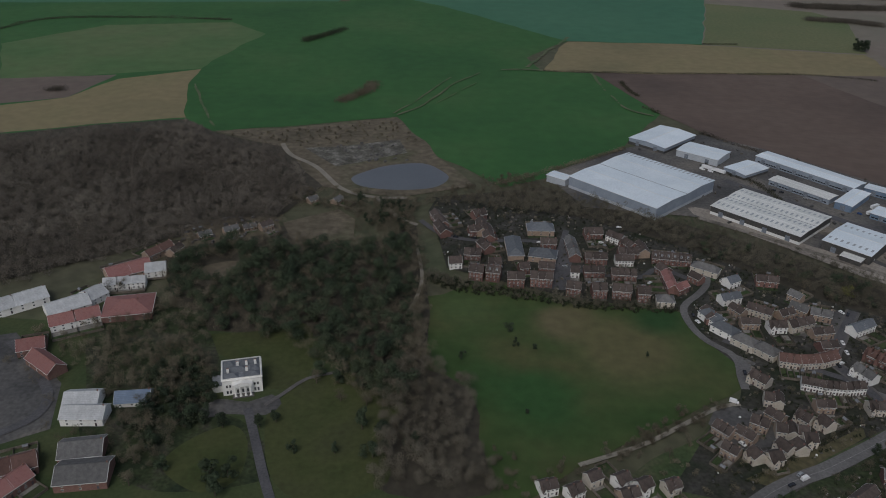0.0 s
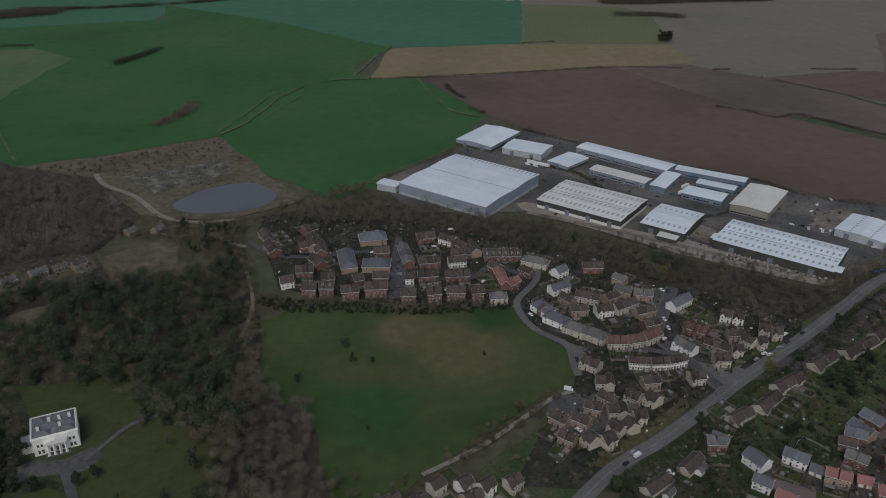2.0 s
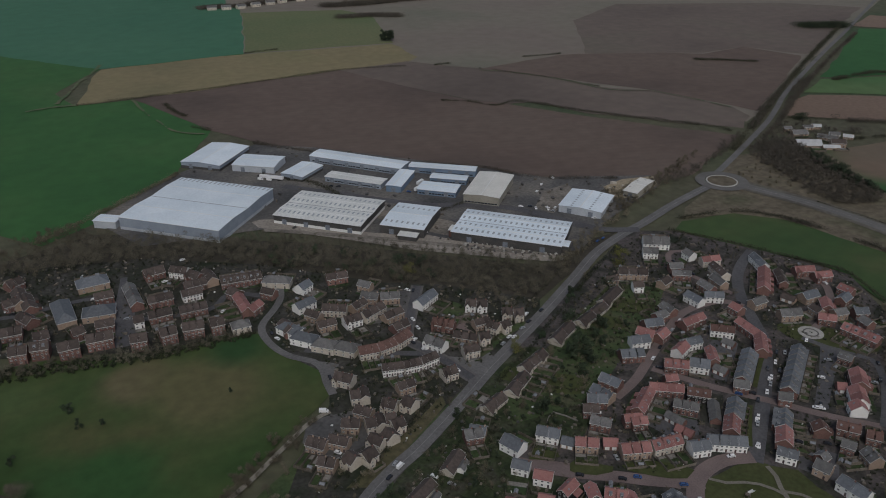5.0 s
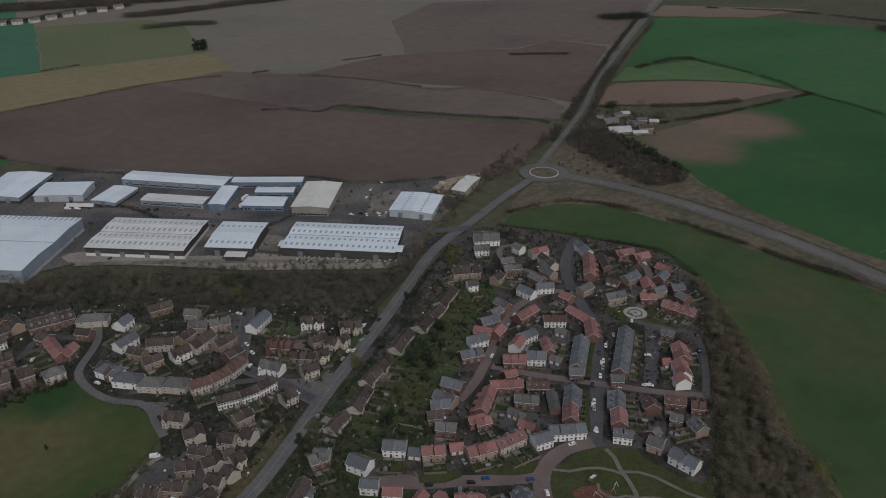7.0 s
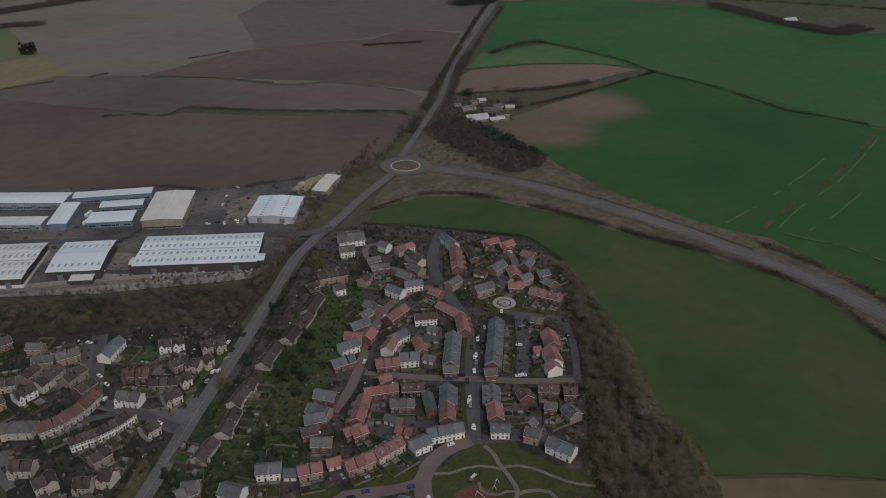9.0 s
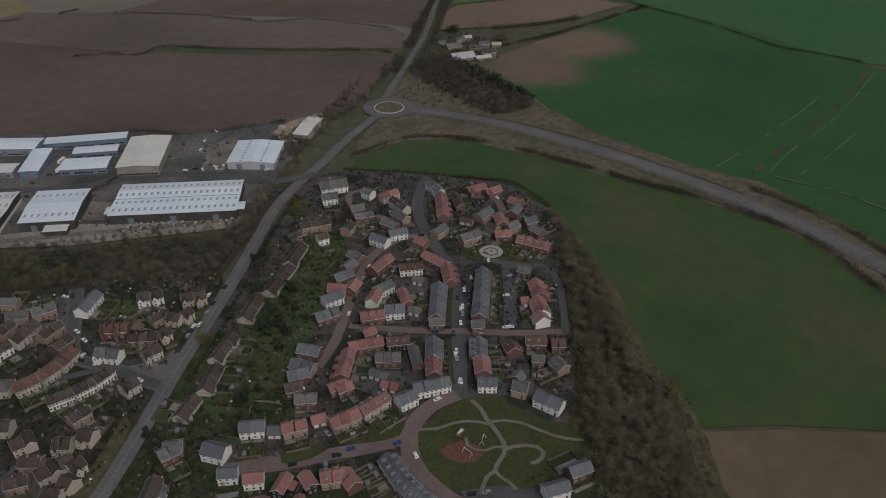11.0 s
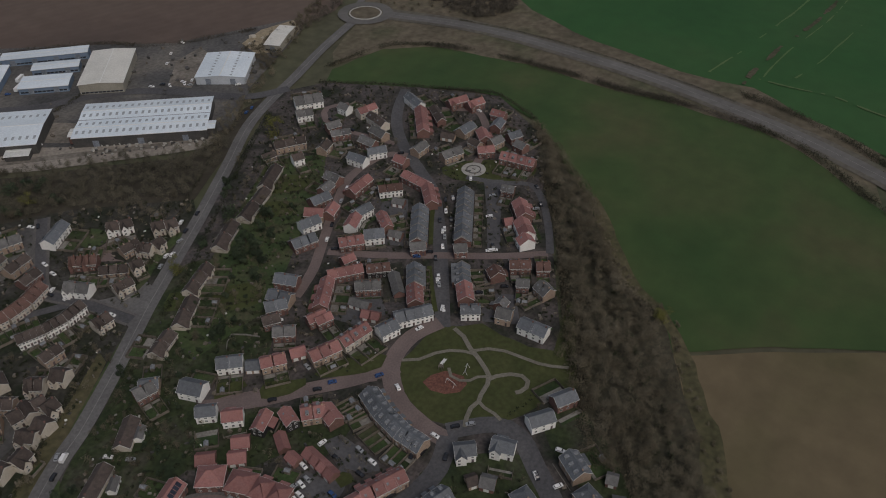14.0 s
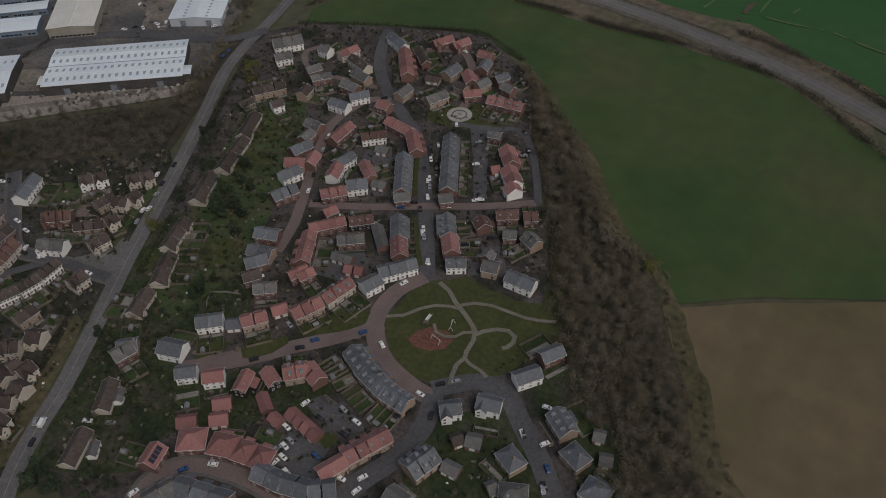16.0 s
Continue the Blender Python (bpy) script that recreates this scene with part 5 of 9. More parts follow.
field("estate_gardens", [(216, 282), (233, 281), (253, 255), (270, 226), (266, 213), (247, 213), (240, 229), (223, 236), (211, 256), (195, 259)], 0.572, "garden_dark", "green gardens between red-roofed houses", wobble=2.0)
field("estate_gardens", [(265, 174), (283, 165), (298, 143), (290, 122), (273, 106), (243, 151)], 0.5752, "garden_dark", "green gardens of detached houses", wobble=2.0)
field("estate_gardens", [(334, 140), (328, 121), (310, 101), (290, 82), (279, 98), (298, 116), (314, 141)], 0.5784, "garden_dark", "green gardens beside the tree belt", wobble=2.0)
field("estate_yard", [(327, 276), (343, 258), (334, 245), (318, 253), (314, 269)], 0.5816, "road", "asphalt parking court behind the red row")
field("estate_yard", [(418, 314), (420, 297), (383, 270), (377, 283), (398, 302)], 0.5848, "road", "asphalt parking court behind the terrace")
field("estate_yard", [(362, 273), (371, 264), (346, 243), (340, 252)], 0.588, "garden", "rear yards behind the terrace")
field("estate_yard", [(459, 272), (469, 249), (417, 223), (407, 237)], 0.5912, "garden", "rear yards behind the terrace")
field("estate_yard", [(375, 214), (384, 198), (366, 185), (357, 202)], 0.5944, "road", "asphalt forecourt by the park houses")
field("estate_yard", [(156, 362), (189, 357), (180, 329), (155, 324), (147, 346)], 0.5976, "yard", "grey parking court among cream houses")
field("verge", [(270, 368), (274, 365), (294, 375), (317, 384), (317, 389), (294, 382)], 0.6008, "garden_lawn", "grass verge beside the main road")
field("lawn", [(277, 424), (285, 434), (290, 434), (294, 424), (290, 415), (282, 415)], 0.604, "garden_lawn", "small round lawn between houses", curved=True)
field("estate_yard", [(279, 414), (287, 414), (294, 413), (299, 410), (292, 408), (283, 404), (281, 398), (283, 392), (274, 404)], 0.6072, "block", "brown block-paved court among cream houses")
field("junction", [(248, 381), (260, 373), (272, 366), (279, 368), (277, 354), (262, 346), (250, 343), (253, 358), (243, 373)], 0.6104, "road_mid", "wide worn asphalt mouth of a side street")
field("verge", [(210, 334), (232, 346), (230, 337), (185, 310), (164, 298), (155, 303)], 0.6136, "margin", "rough grass verge before cream houses")
field("estate_yard", [(83, 551), (100, 554), (92, 488), (77, 490)], 0.6168, "road", "asphalt court among the brick houses")
field("estate_yard", [(242, 480), (278, 462), (255, 425), (227, 436)], 0.62, "yard", "grey yard among cream houses")
field("estate_yard", [(248, 267), (262, 247), (281, 236), (295, 221), (298, 222), (262, 261), (244, 276)], 0.6232, "block", "block-paved forecourt before the red-roofed row")
ribbon("footpath", [(344.6, 210.7), (342.5, 203.5), (338.0, 196.9), (334.4, 189.3), (330.5, 182.6), (327.2, 178.2)], 2.4, 0.908, "park_path", "pale gravel path across the park grass", "path")
ribbon("footpath", [(312.3, 219.1), (317.5, 212.6), (325.5, 208.4), (330.8, 203.8), (334.2, 197.9), (335.6, 193.3)], 1.9, 0.914, "park_path", "pale gravel path across the park grass", "path")
ribbon("footpath", [(326.9, 178.7), (323.2, 176.9), (315.9, 175.9), (312.1, 174.6), (306.9, 175.5), (301.1, 174.0), (296.4, 171.7)], 2.2, 0.92, "park_path", "pale gravel path across the park grass", "path")
ribbon("footpath", [(325.4, 178.4), (329.9, 176.0), (334.7, 171.2), (336.8, 166.3), (335.5, 162.2), (331.9, 160.9), (328.0, 161.9), (326.2, 163.5)], 2.3, 0.926, "park_path", "pale gravel path across the park grass", "path")
ribbon("footpath", [(337.1, 194.3), (342.6, 188.8), (345.9, 181.2), (347.0, 172.5), (348.1, 163.8), (350.3, 157.4), (354.1, 150.4)], 1.9, 0.932, "park_path", "pale gravel path across the park grass", "path")
ribbon("footpath", [(312.1, 174.6), (310.5, 170.6), (310.2, 164.9), (308.7, 160.5)], 1.7, 0.938, "park_path", "pale gravel path across the park grass", "path")
ribbon("footpath", [(321.1, 197.7), (317.5, 193.9), (317.6, 188.9), (320.2, 185.0), (324.2, 183.2), (327.1, 179.5)], 1.6, 0.944, "park_path", "pale gravel path round the play area", "path")
ribbon("verge", [(433.7, 286.9), (410.8, 272.5), (392.2, 259.8)], 2.6, 0.9, "lawn2", "narrow grass verge beside the terrace street", "verge")
ribbon("verge", [(376.6, 249.4), (364.6, 239.5), (349.0, 225.5)], 2.6, 0.9, "lawn2", "narrow grass verge beside the terrace street", "verge")
field("round_bed", [(470 + 8 * math.cos(a * 0.393), 282 + 8 * math.sin(a * 0.393)) for a in range(16)], 0.9, "bed_stone", "pale paved ring round a planted bed", curved=True)
ribbon("round_bed_kerb", [(470 + 4.5 * math.cos(a * 0.393), 282 + 4.5 * math.sin(a * 0.393)) for a in range(16)], 0.8, 1.15, "slab", "low stone kerb of a round planted bed", "kerb", 0.3, closed=True)

field("lawn", [(243.1, 202.9), (247.5, 201.2), (248.7, 197.9), (246.9, 193.9), (240.9, 196.5)], 0.61, "lawn2", "small fenced lawn beside the parking court", curved=True)

field("estate_yard", [(182.5, 412.6), (187.8, 408.5), (192.5, 403.2), (186.5, 393.7), (183.6, 381.0), (176.7, 380.0), (177.2, 390.9)], 0.64, "road_mid", "pale forecourt at the end of the estate lane")

field("lawn", [(386.5, 385.5), (403.2, 366.9), (394.0, 356.0), (373.7, 374.7)], 0.5720, "villa_lawn", "open back lawn between clipped hedges", curved=True)
field("lawn", [(364.5, 369.3), (378.4, 353.3), (367.9, 346.2), (353.5, 361.1)], 0.5728, "villa_lawn", "open back lawn between clipped hedges", curved=True)
field("lawn", [(296.6, 331.7), (312.8, 316.2), (300.6, 306.0), (284.2, 321.2)], 0.5736, "villa_lawn", "open back lawn between clipped hedges", curved=True)
field("lawn", [(279.5, 350.1), (285.5, 341.4), (273.9, 335.4), (268.6, 341.5)], 0.5744, "villa_lawn", "open back lawn between clipped hedges", curved=True)
field("lawn", [(392.9, 394.4), (402.1, 385.7), (396.9, 381.7), (387.1, 390.2)], 0.5752, "villa_lawn", "open back lawn between clipped hedges", curved=True)

field("estate_yard", [(464.4, 270.5), (471.2, 260.1), (433.5, 238.9), (411.6, 225.1), (407.4, 231.3), (433.6, 248.2)], 0.613, "road", "asphalt parking lane behind the terrace")

# ---- industrial estate ----
shed(178.5, 670.5, -46.9, 93.0, 90.5, 11, "sheet", "clad", "huge white-roofed distribution warehouse with blue-grey cladding", lights=(0.97,), bays=2, pitch=0.05, plinth="clad_pale")
shed(274.0, 610.5, -47.0, 78.6, 54.5, 7.5, "sheet_old", "clad_dark", "long dark hall with a pale ribbed roof and white plinth", lights=(0.15, 0.39, 0.62, 0.87), bays=2, doors=4, plinth="frame")
shed(325.5, 560.5, -46.5, 37.0, 46.0, 7.5, "sheet", "clad_dark", "small dark hall with a white roof", lights=(0.17, 0.8), doors=2)
shed(385.8, 500.0, -48.0, 88.5, 46.0, 7.5, "sheet", "clad_dark", "long hall with a white roof and many rooflights", lights=(0.13, 0.37, 0.63, 0.87), bays=2, doors=3)
shed(228.3, 798, -46.0, 42.5, 59.0, 6, "sheet", "clad", "white-roofed hall with grey-blue cladding", doors=2, across=True, plinth="clad_dark")
shed(259.0, 755, -40.0, 43.0, 30.5, 6.5, "sheet", "clad_pale", "mid-sized pale hall with a white sheet roof", doors=2)
shed(288.8, 715, -56.0, 24.0, 35.0, 5, "sheet", "clad", "small square hall with a white roof", doors=1, across=True, plinth="clad_dark")
shed(346.2, 710.0, -52.0, 100.0, 20.5, 6.5, "sheet", "clad", "long narrow row of workshops with a white roof", doors=6, strip=1)
shed(324.3, 668.5, -50.8, 57.8, 14.5, 5, "sheet_old", "clad", "low workshop row with a pale roof", doors=4, strip=1)
shed(358.7, 644.5, -45.3, 14.2, 41.5, 6, "sheet", "clad_blue", "small blue-clad unit with a white roof", doors=1, across=True)
shed(407.6, 650.0, -42.0, 65.0, 12.0, 6, "sheet", "clad_blue", "narrow blue-clad workshop row", doors=4, strip=1)
shed(380.2, 609.2, -45.2, 35.6, 19.5, 5, "sheet", "clad_blue", "blue-clad unit with a white roof", doors=2, strip=1)
shed(400.8, 626.2, -43.0, 34.5, 11.5, 5, "sheet", "clad_blue", "small blue unit behind another", doors=2, strip=1)
shed(418.6, 585.0, -47.2, 32.0, 57.5, 8, "sheet_cream", "clad_cream", "cream-clad hall with a pale ribbed roof", across=True, strip=1)
shed(474.5, 515.2, -55.0, 37.3, 41.0, 6, "sheet", "clad_pale", "white-roofed trade hall by the main road", lights=(0.3, 0.7), doors=2, across=True)
shed(537.0, 518.0, -66.0, 13.0, 37.0, 6, "sheet_cream", "clad_cream", "small cream building in a sand yard", doors=1, strip=1)
shed(349.0, 521.5, -48.0, 15.0, 9.5, 6, "sheet_old", "k", "brick end block of the long hall")
shed(311.9, 538.0, -45.8, 15.3, 11.2, 4, "sheet_old", "clad_dark", "low dark annexe before the small hall")
shed(395.6, 467.0, -48.0, 36.0, 9.6, 6.5, "sheet", "clad_dark", "low loading bay before the long hall", doors=2)
shed(106.9, 686.9, -39.9, 19.9, 12.5, 6, "sheet", "clad_pale", "small white lean-to store beside the warehouse")
trailer(254.5, 721, -46, 13)
trailer(262.5, 713, -46, 13)
trailer(365.5, 622.5, 30, 11)
trailer(374.0, 634.5, 30, 9)

# ---- brick estate behind the green ----
row(4.4, 521.8, 13.8, 522.9, 1, 10.5, "bw", "houses behind the green")
row(19.8, 506.7, 29.7, 504.4, 2, 10.5, "bk3", "houses behind the green")
row(32.0, 505.9, 41.9, 503.6, 2, 10.5, "bk3m", "houses behind the green")
row(46.3, 496.4, 58.2, 495.7, 2, 10.5, "bk3", "houses behind the green")
row(62.9, 497.8, 78.3, 495.8, 3, 10.5, "bk3", "houses behind the green")
row(86.9, 484.5, 96.6, 482.3, 2, 10.5, "bk3", "houses behind the green")
row(104.1, 481.8, 114.0, 481.9, 2, 10.5, "bk3", "houses behind the green")
row(118.6, 481.8, 131.2, 479.3, 3, 10.5, "bk3", "houses behind the green")
row(135.1, 477.8, 143.5, 477.0, 2, 10.5, "bk3", "houses behind the green")
row(147.0, 471.4, 158.5, 470.2, 1, 10, "gch", "houses behind the green")
row(16.6, 536.6, 28.9, 535.2, 3, 10.5, "bk", "houses behind the green")
row(34.2, 521.4, 43.2, 521.3, 2, 10.5, "bk", "houses behind the green")
row(54.2, 562.3, 55.2, 531.1, 1, 12, "sth", "houses behind the green")
row(65.7, 537.6, 85.8, 533.4, 1, 14, "sthn", "houses behind the green")
row(67.7, 580.6, 88.8, 580.6, 1, 14, "sthn", "houses behind the green")
row(99.2, 561.3, 99.6, 529.9, 3, 9, "gk", "houses behind the green")
row(93.4, 510.8, 99.6, 510.1, 1, 9.5, "bw", "houses behind the green")
row(103.0, 511.4, 117.6, 510.9, 3, 9.5, "bk", "houses behind the green")
row(122.6, 508.1, 140.1, 506.5, 4, 9.5, "bk", "houses behind the green")
row(106.9, 532.1, 123.2, 531.3, 3, 9.5, "bk", "houses behind the green")
row(129.0, 529.1, 142.3, 528.6, 3, 9.5, "bw", "houses behind the green")
row(133.7, 540.6, 148.7, 540.6, 3, 9.5, "bk", "houses behind the green")
row(157.9, 534.3, 185.8, 529.4, 6, 10.5, "bkm", "houses behind the green")
row(112.5, 573.3, 126.7, 574.0, 2, 10.5, "bkx", "houses behind the green")
row(131.7, 570.7, 141.5, 561.7, 3, 9.5, "bw", "houses behind the green")
row(142.1, 558.3, 147.1, 548.2, 2, 9.5, "bkx", "houses behind the green")
row(152.1, 554.4, 153.2, 537.9, 2, 9.5, "bt", "houses behind the green")
row(-7.3, 607.5, 0.7, 582.9, 3, 9.5, "bk", "houses behind the green")
row(-4.0, 586.6, 2.2, 568.3, 2, 9.5, "bk", "houses behind the green")
row(24.8, 603.4, 34.2, 608.1, 2, 10.5, "bkx", "houses behind the green")
row(30.7, 592.7, 31.6, 570.8, 2, 9.5, "bt", "houses behind the green")
row(34.4, 581.3, 36.4, 559.6, 2, 9.5, "bk", "houses behind the green")
row(20.4, 575.2, 29.7, 577.3, 2, 9.5, "bk", "houses behind the green")
row(29.8, 554.9, 35.8, 541.9, 2, 9.5, "bk", "houses behind the green")
row(56.0, 514.5, 63.0, 515.9, 1, 9.5, "bk", "houses behind the green")
row(70.8, 517.1, 82.1, 515.2, 2, 9.5, "bk", "houses behind the green")
row(162.3, 508.9, 162.1, 485.1, 3, 8, "rk", "houses behind the green")
row(162.8, 484.8, 172.2, 491.5, 2, 8, "rk", "houses behind the green")
row(185.2, 521.9, 201.6, 510.6, 1, 10, "gch", "houses behind the green")
row(76.0, 555.4, 88.1, 554.5, 2, 9.5, "bk", "houses behind the green")
row(159.9, 518.0, 163.9, 509.9, 1, 9.5, "bk", "houses behind the green")

# ---- cream estate by the main road ----
row(202.3, 496.2, 211.4, 501.1, 1, 9, "sw", "houses by the main road")
row(225.3, 501.4, 239.9, 498.6, 2, 9, "bk", "houses by the main road")
row(191.1, 473.1, 205.1, 477.2, 2, 9, "sw", "houses by the main road")
row(207.1, 463.5, 220.5, 454.1, 3, 9, "bc", "houses by the main road")
row(236.9, 465.7, 245.9, 457.8, 2, 9, "gt", "houses by the main road")
row(247.0, 457.4, 259.1, 452.7, 2, 9, "gt", "houses by the main road")
row(264.4, 435.4, 281.1, 444.1, 2, 9, "swn", "houses by the main road")
row(177.4, 459.5, 178.3, 445.8, 2, 9, "bk", "houses by the main road")
row(175.6, 457.8, 181.6, 443.8, 1, 10.5, "swh", "houses by the main road")
row(178.2, 442.1, 188.4, 429.2, 1, 10.5, "swh", "houses by the main road")
row(186.6, 427.6, 196.7, 416.5, 1, 10.5, "gch", "houses by the main road")
row(197.2, 417.7, 206.4, 406.4, 1, 10.5, "gch", "houses by the main road")
row(212.3, 440.3, 223.9, 440.6, 2, 9, "bwx", "houses by the main road")
row(225.3, 440.0, 242.8, 446.3, 3, 9, "bc", "houses by the main road")
row(206.0, 403.7, 217.7, 401.2, 3, 10, "dcn", "houses by the main road")
row(217.7, 401.2, 229.5, 402.3, 3, 10, "dcn", "houses by the main road")
row(229.5, 402.3, 241.8, 406.9, 3, 10, "dcn", "houses by the main road")
row(211.0, 380.8, 223.1, 376.7, 4, 8, "bwn", "houses by the main road")
row(223.1, 376.7, 233.7, 375.2, 3, 8, "bwn", "houses by the main road")
row(233.7, 375.2, 245.3, 376.7, 3, 8, "bwn", "houses by the main road")
row(239.1, 358.0, 247.9, 357.6, 2, 9, "bcx", "houses by the main road")
row(184.0, 387.5, 191.2, 378.4, 2, 9, "bcx", "houses by the main road")
row(183.6, 365.5, 193.8, 362.7, 2, 9, "bcz", "houses by the main road")
row(197.3, 350.9, 202.4, 344.4, 2, 9, "bcx", "houses by the main road")
row(208.4, 346.6, 211.4, 339.8, 1, 9, "bcx", "houses by the main road")
row(180.5, 338.7, 196.8, 335.6, 3, 9, "bcz", "houses by the main road")
row(187.2, 327.2, 188.2, 320.2, 1, 9, "bcx", "houses by the main road")
row(161.8, 320.6, 164.1, 314.0, 1, 9, "bcx", "houses by the main road")
row(167.7, 314.9, 175.0, 316.9, 1, 9, "bcx", "houses by the main road")
row(149.2, 341.3, 155.9, 333.2, 3, 9, "bt", "houses by the main road")
row(170.1, 345.9, 178.0, 340.7, 2, 9, "bt", "houses by the main road")
row(192.0, 330.5, 198.9, 330.5, 1, 9, "bcx", "houses by the main road")
row(195.7, 444.3, 207.5, 443.6, 2, 8, "bt", "houses by the main road")
row(195.9, 463.5, 201.4, 454.0, 2, 8, "bt", "houses by the main road")
row(224.0, 453.5, 234.7, 457.7, 2, 8, "bt", "houses by the main road")
row(237.4, 432.0, 251.2, 434.6, 2, 8, "bt", "houses by the main road")
row(236.5, 416.9, 247.6, 418.7, 2, 8, "bk", "houses by the main road")
row(181.5, 353.0, 187.5, 345.1, 2, 8, "bt", "houses by the main road")
row(210.2, 359.3, 220.3, 359.0, 2, 8, "bt", "houses by the main road")
row(178.3, 327.5, 182.2, 320.0, 1, 8, "bcx", "houses by the main road")
row(159.4, 337.4, 166.7, 329.5, 2, 8, "bt", "houses by the main road")
row(148.1, 324.4, 154.5, 318.1, 2, 8, "bt", "houses by the main road")
row(179.9, 506.6, 185.9, 498.7, 1, 8, "bk", "houses by the main road")
row(242.7, 482.1, 248.2, 474.5, 1, 8, "gt", "houses by the main road")
row(48.4, 292.5, 56.9, 295.0, 2, 8, "bwx", "houses by the main road")
row(61.6, 289.0, 69.0, 292.9, 2, 8, "bwx", "houses by the main road")
row(86.3, 297.0, 93.1, 300.7, 1, 8, "bwx", "houses by the main road")
row(96.6, 293.4, 103.4, 297.0, 1, 8, "bwx", "houses by the main road")
row(109.8, 293.6, 117.2, 296.4, 2, 8, "bcx", "houses by the main road")
row(72.6, 298.4, 79.3, 302.0, 1, 8, "bc", "houses by the main road")
row(87.1, 287.2, 95.9, 290.3, 2, 8, "bt", "houses by the main road")
row(294.0, 420.3, 299.1, 415.5, 1, 9, "bwx", "houses by the main road")
row(299.1, 415.5, 305.2, 412.2, 1, 9, "bwx", "houses by the main road")
row(308.6, 398.7, 314.4, 394.9, 1, 9, "bcx", "houses by the main road")
row(313.7, 393.1, 319.8, 390.7, 1, 9, "bcx", "houses by the main road")
row(284.6, 395.8, 294.9, 394.5, 3, 8, "bt", "houses by the main road")
row(293.1, 390.3, 296.0, 382.5, 2, 8, "bcx", "houses by the main road")
row(297.3, 384.0, 304.0, 384.6, 1, 8, "bcx", "houses by the main road")
row(262.9, 411.0, 272.5, 400.2, 4, 9, "dkx", "houses by the main road")
row(268.7, 393.5, 279.1, 382.3, 3, 8, "bt1", "houses by the main road")
row(278.7, 380.2, 285.0, 378.4, 1, 8, "bcx", "houses by the main road")
row(249.2, 395.1, 255.5, 382.8, 2, 9, "gwx", "houses by the main road")
row(262.1, 372.3, 271.9, 370.2, 2, 8, "bcx", "houses by the main road")

# ---- bungalows and gardens by the main road ----
row(463.5, 432.3, 479.5, 420.5, 3, 12, "gw", "houses along the main road")
row(451.2, 418.9, 460.0, 412.3, 2, 9, "gw", "houses along the main road")
row(412.9, 402.4, 430.0, 391.4, 3, 9, "bt", "houses along the main road")
row(408.0, 382.0, 414.5, 378.9, 1, 8, "bw", "houses along the main road")
row(399.7, 401.3, 408.1, 398.2, 1, 7, "bt1", "houses along the main road")
row(375.5, 376.0, 397.1, 385.7, 1, 9, "bcx1", "houses along the main road")
row(345.2, 363.0, 374.6, 373.4, 2, 9, "bcx1", "houses along the main road")
row(318.0, 354.4, 339.8, 364.8, 2, 9, "bcx1", "houses along the main road")
row(221.7, 304.1, 230.7, 301.7, 2, 9, "gk", "houses along the main road")
row(213.2, 295.5, 200.3, 286.3, 1, 8, "bc1", "houses along the main road")
row(207.5, 284.5, 213.0, 288.5, 1, 4, "gw1", "houses along the main road")
row(257.2, 288.0, 265.5, 279.3, 2, 9, "sw", "houses along the main road")
row(265.4, 277.1, 269.7, 271.9, 1, 7, "sto", "houses along the main road")
row(269.1, 270.8, 278.5, 263.7, 2, 8, "rt", "houses along the main road")
row(282.9, 264.9, 289.0, 260.8, 1, 7, "rko", "houses along the main road")
row(285.7, 254.3, 299.5, 248.5, 3, 9, "rt", "houses along the main road")
row(300.9, 248.3, 317.3, 245.1, 3, 9, "rcm", "houses along the main road")
row(303.5, 272.4, 312.6, 268.7, 2, 7, "rk", "houses along the main road")
row(238.5, 291.2, 242.5, 280.5, 1, 10, "sw", "houses along the main road")
row(227.0, 307.0, 233.3, 301.1, 1, 8, "st", "houses along the main road")
row(283.7, 339.6, 305.0, 347.8, 3, 8.5, "bcx1", "houses along the main road")
row(264.0, 324.0, 282.2, 334.5, 2, 8.5, "bcx1", "houses along the main road")
row(244.0, 318.6, 259.0, 324.1, 2, 8.5, "bcx1", "houses along the main road")
row(318.0, 308.3, 322.6, 296.7, 2, 9, "sk", "houses along the main road")
row(306.8, 302.2, 310.2, 289.8, 2, 9, "st", "houses along the main road")
row(297.9, 296.6, 306.8, 290.4, 2, 9, "sk", "houses along the main road")
row(290.1, 290.5, 297.0, 285.8, 2, 8, "bk", "houses along the main road")
row(287.9, 280.8, 294.8, 272.5, 2, 8, "gk", "houses along the main road")
row(190.5, 284.3, 175.6, 276.8, 1, 8, "bc1", "houses along the main road")
row(184.0, 272.0, 189.5, 276.0, 1, 4, "gw1", "houses along the main road")

# ---- new estate ----
row(407.2, 351.4, 406.9, 340.6, 2, 8, "gk", "houses of the new estate")
row(379.4, 339.4, 391.0, 335.8, 2, 9, "sk", "houses of the new estate")
row(370.4, 335.6, 375.9, 326.0, 2, 9, "rt", "houses of the new estate")
row(358.4, 328.9, 369.7, 324.8, 2, 9, "sw", "houses of the new estate")
row(343.1, 320.5, 356.1, 315.1, 3, 9, "sk", "houses of the new estate")
row(335.6, 287.1, 350.5, 275.6, 4, 8, "rk", "houses of the new estate")
row(314.1, 273.4, 332.8, 284.6, 3, 8, "rk", "houses of the new estate")
row(359.7, 300.1, 370.1, 291.1, 3, 9, "rk", "houses of the new estate")
row(373.4, 293.0, 381.2, 285.0, 2, 10, "sw", "houses of the new estate")
row(351.2, 272.9, 359.9, 264.1, 3, 8, "dx", "houses of the new estate")
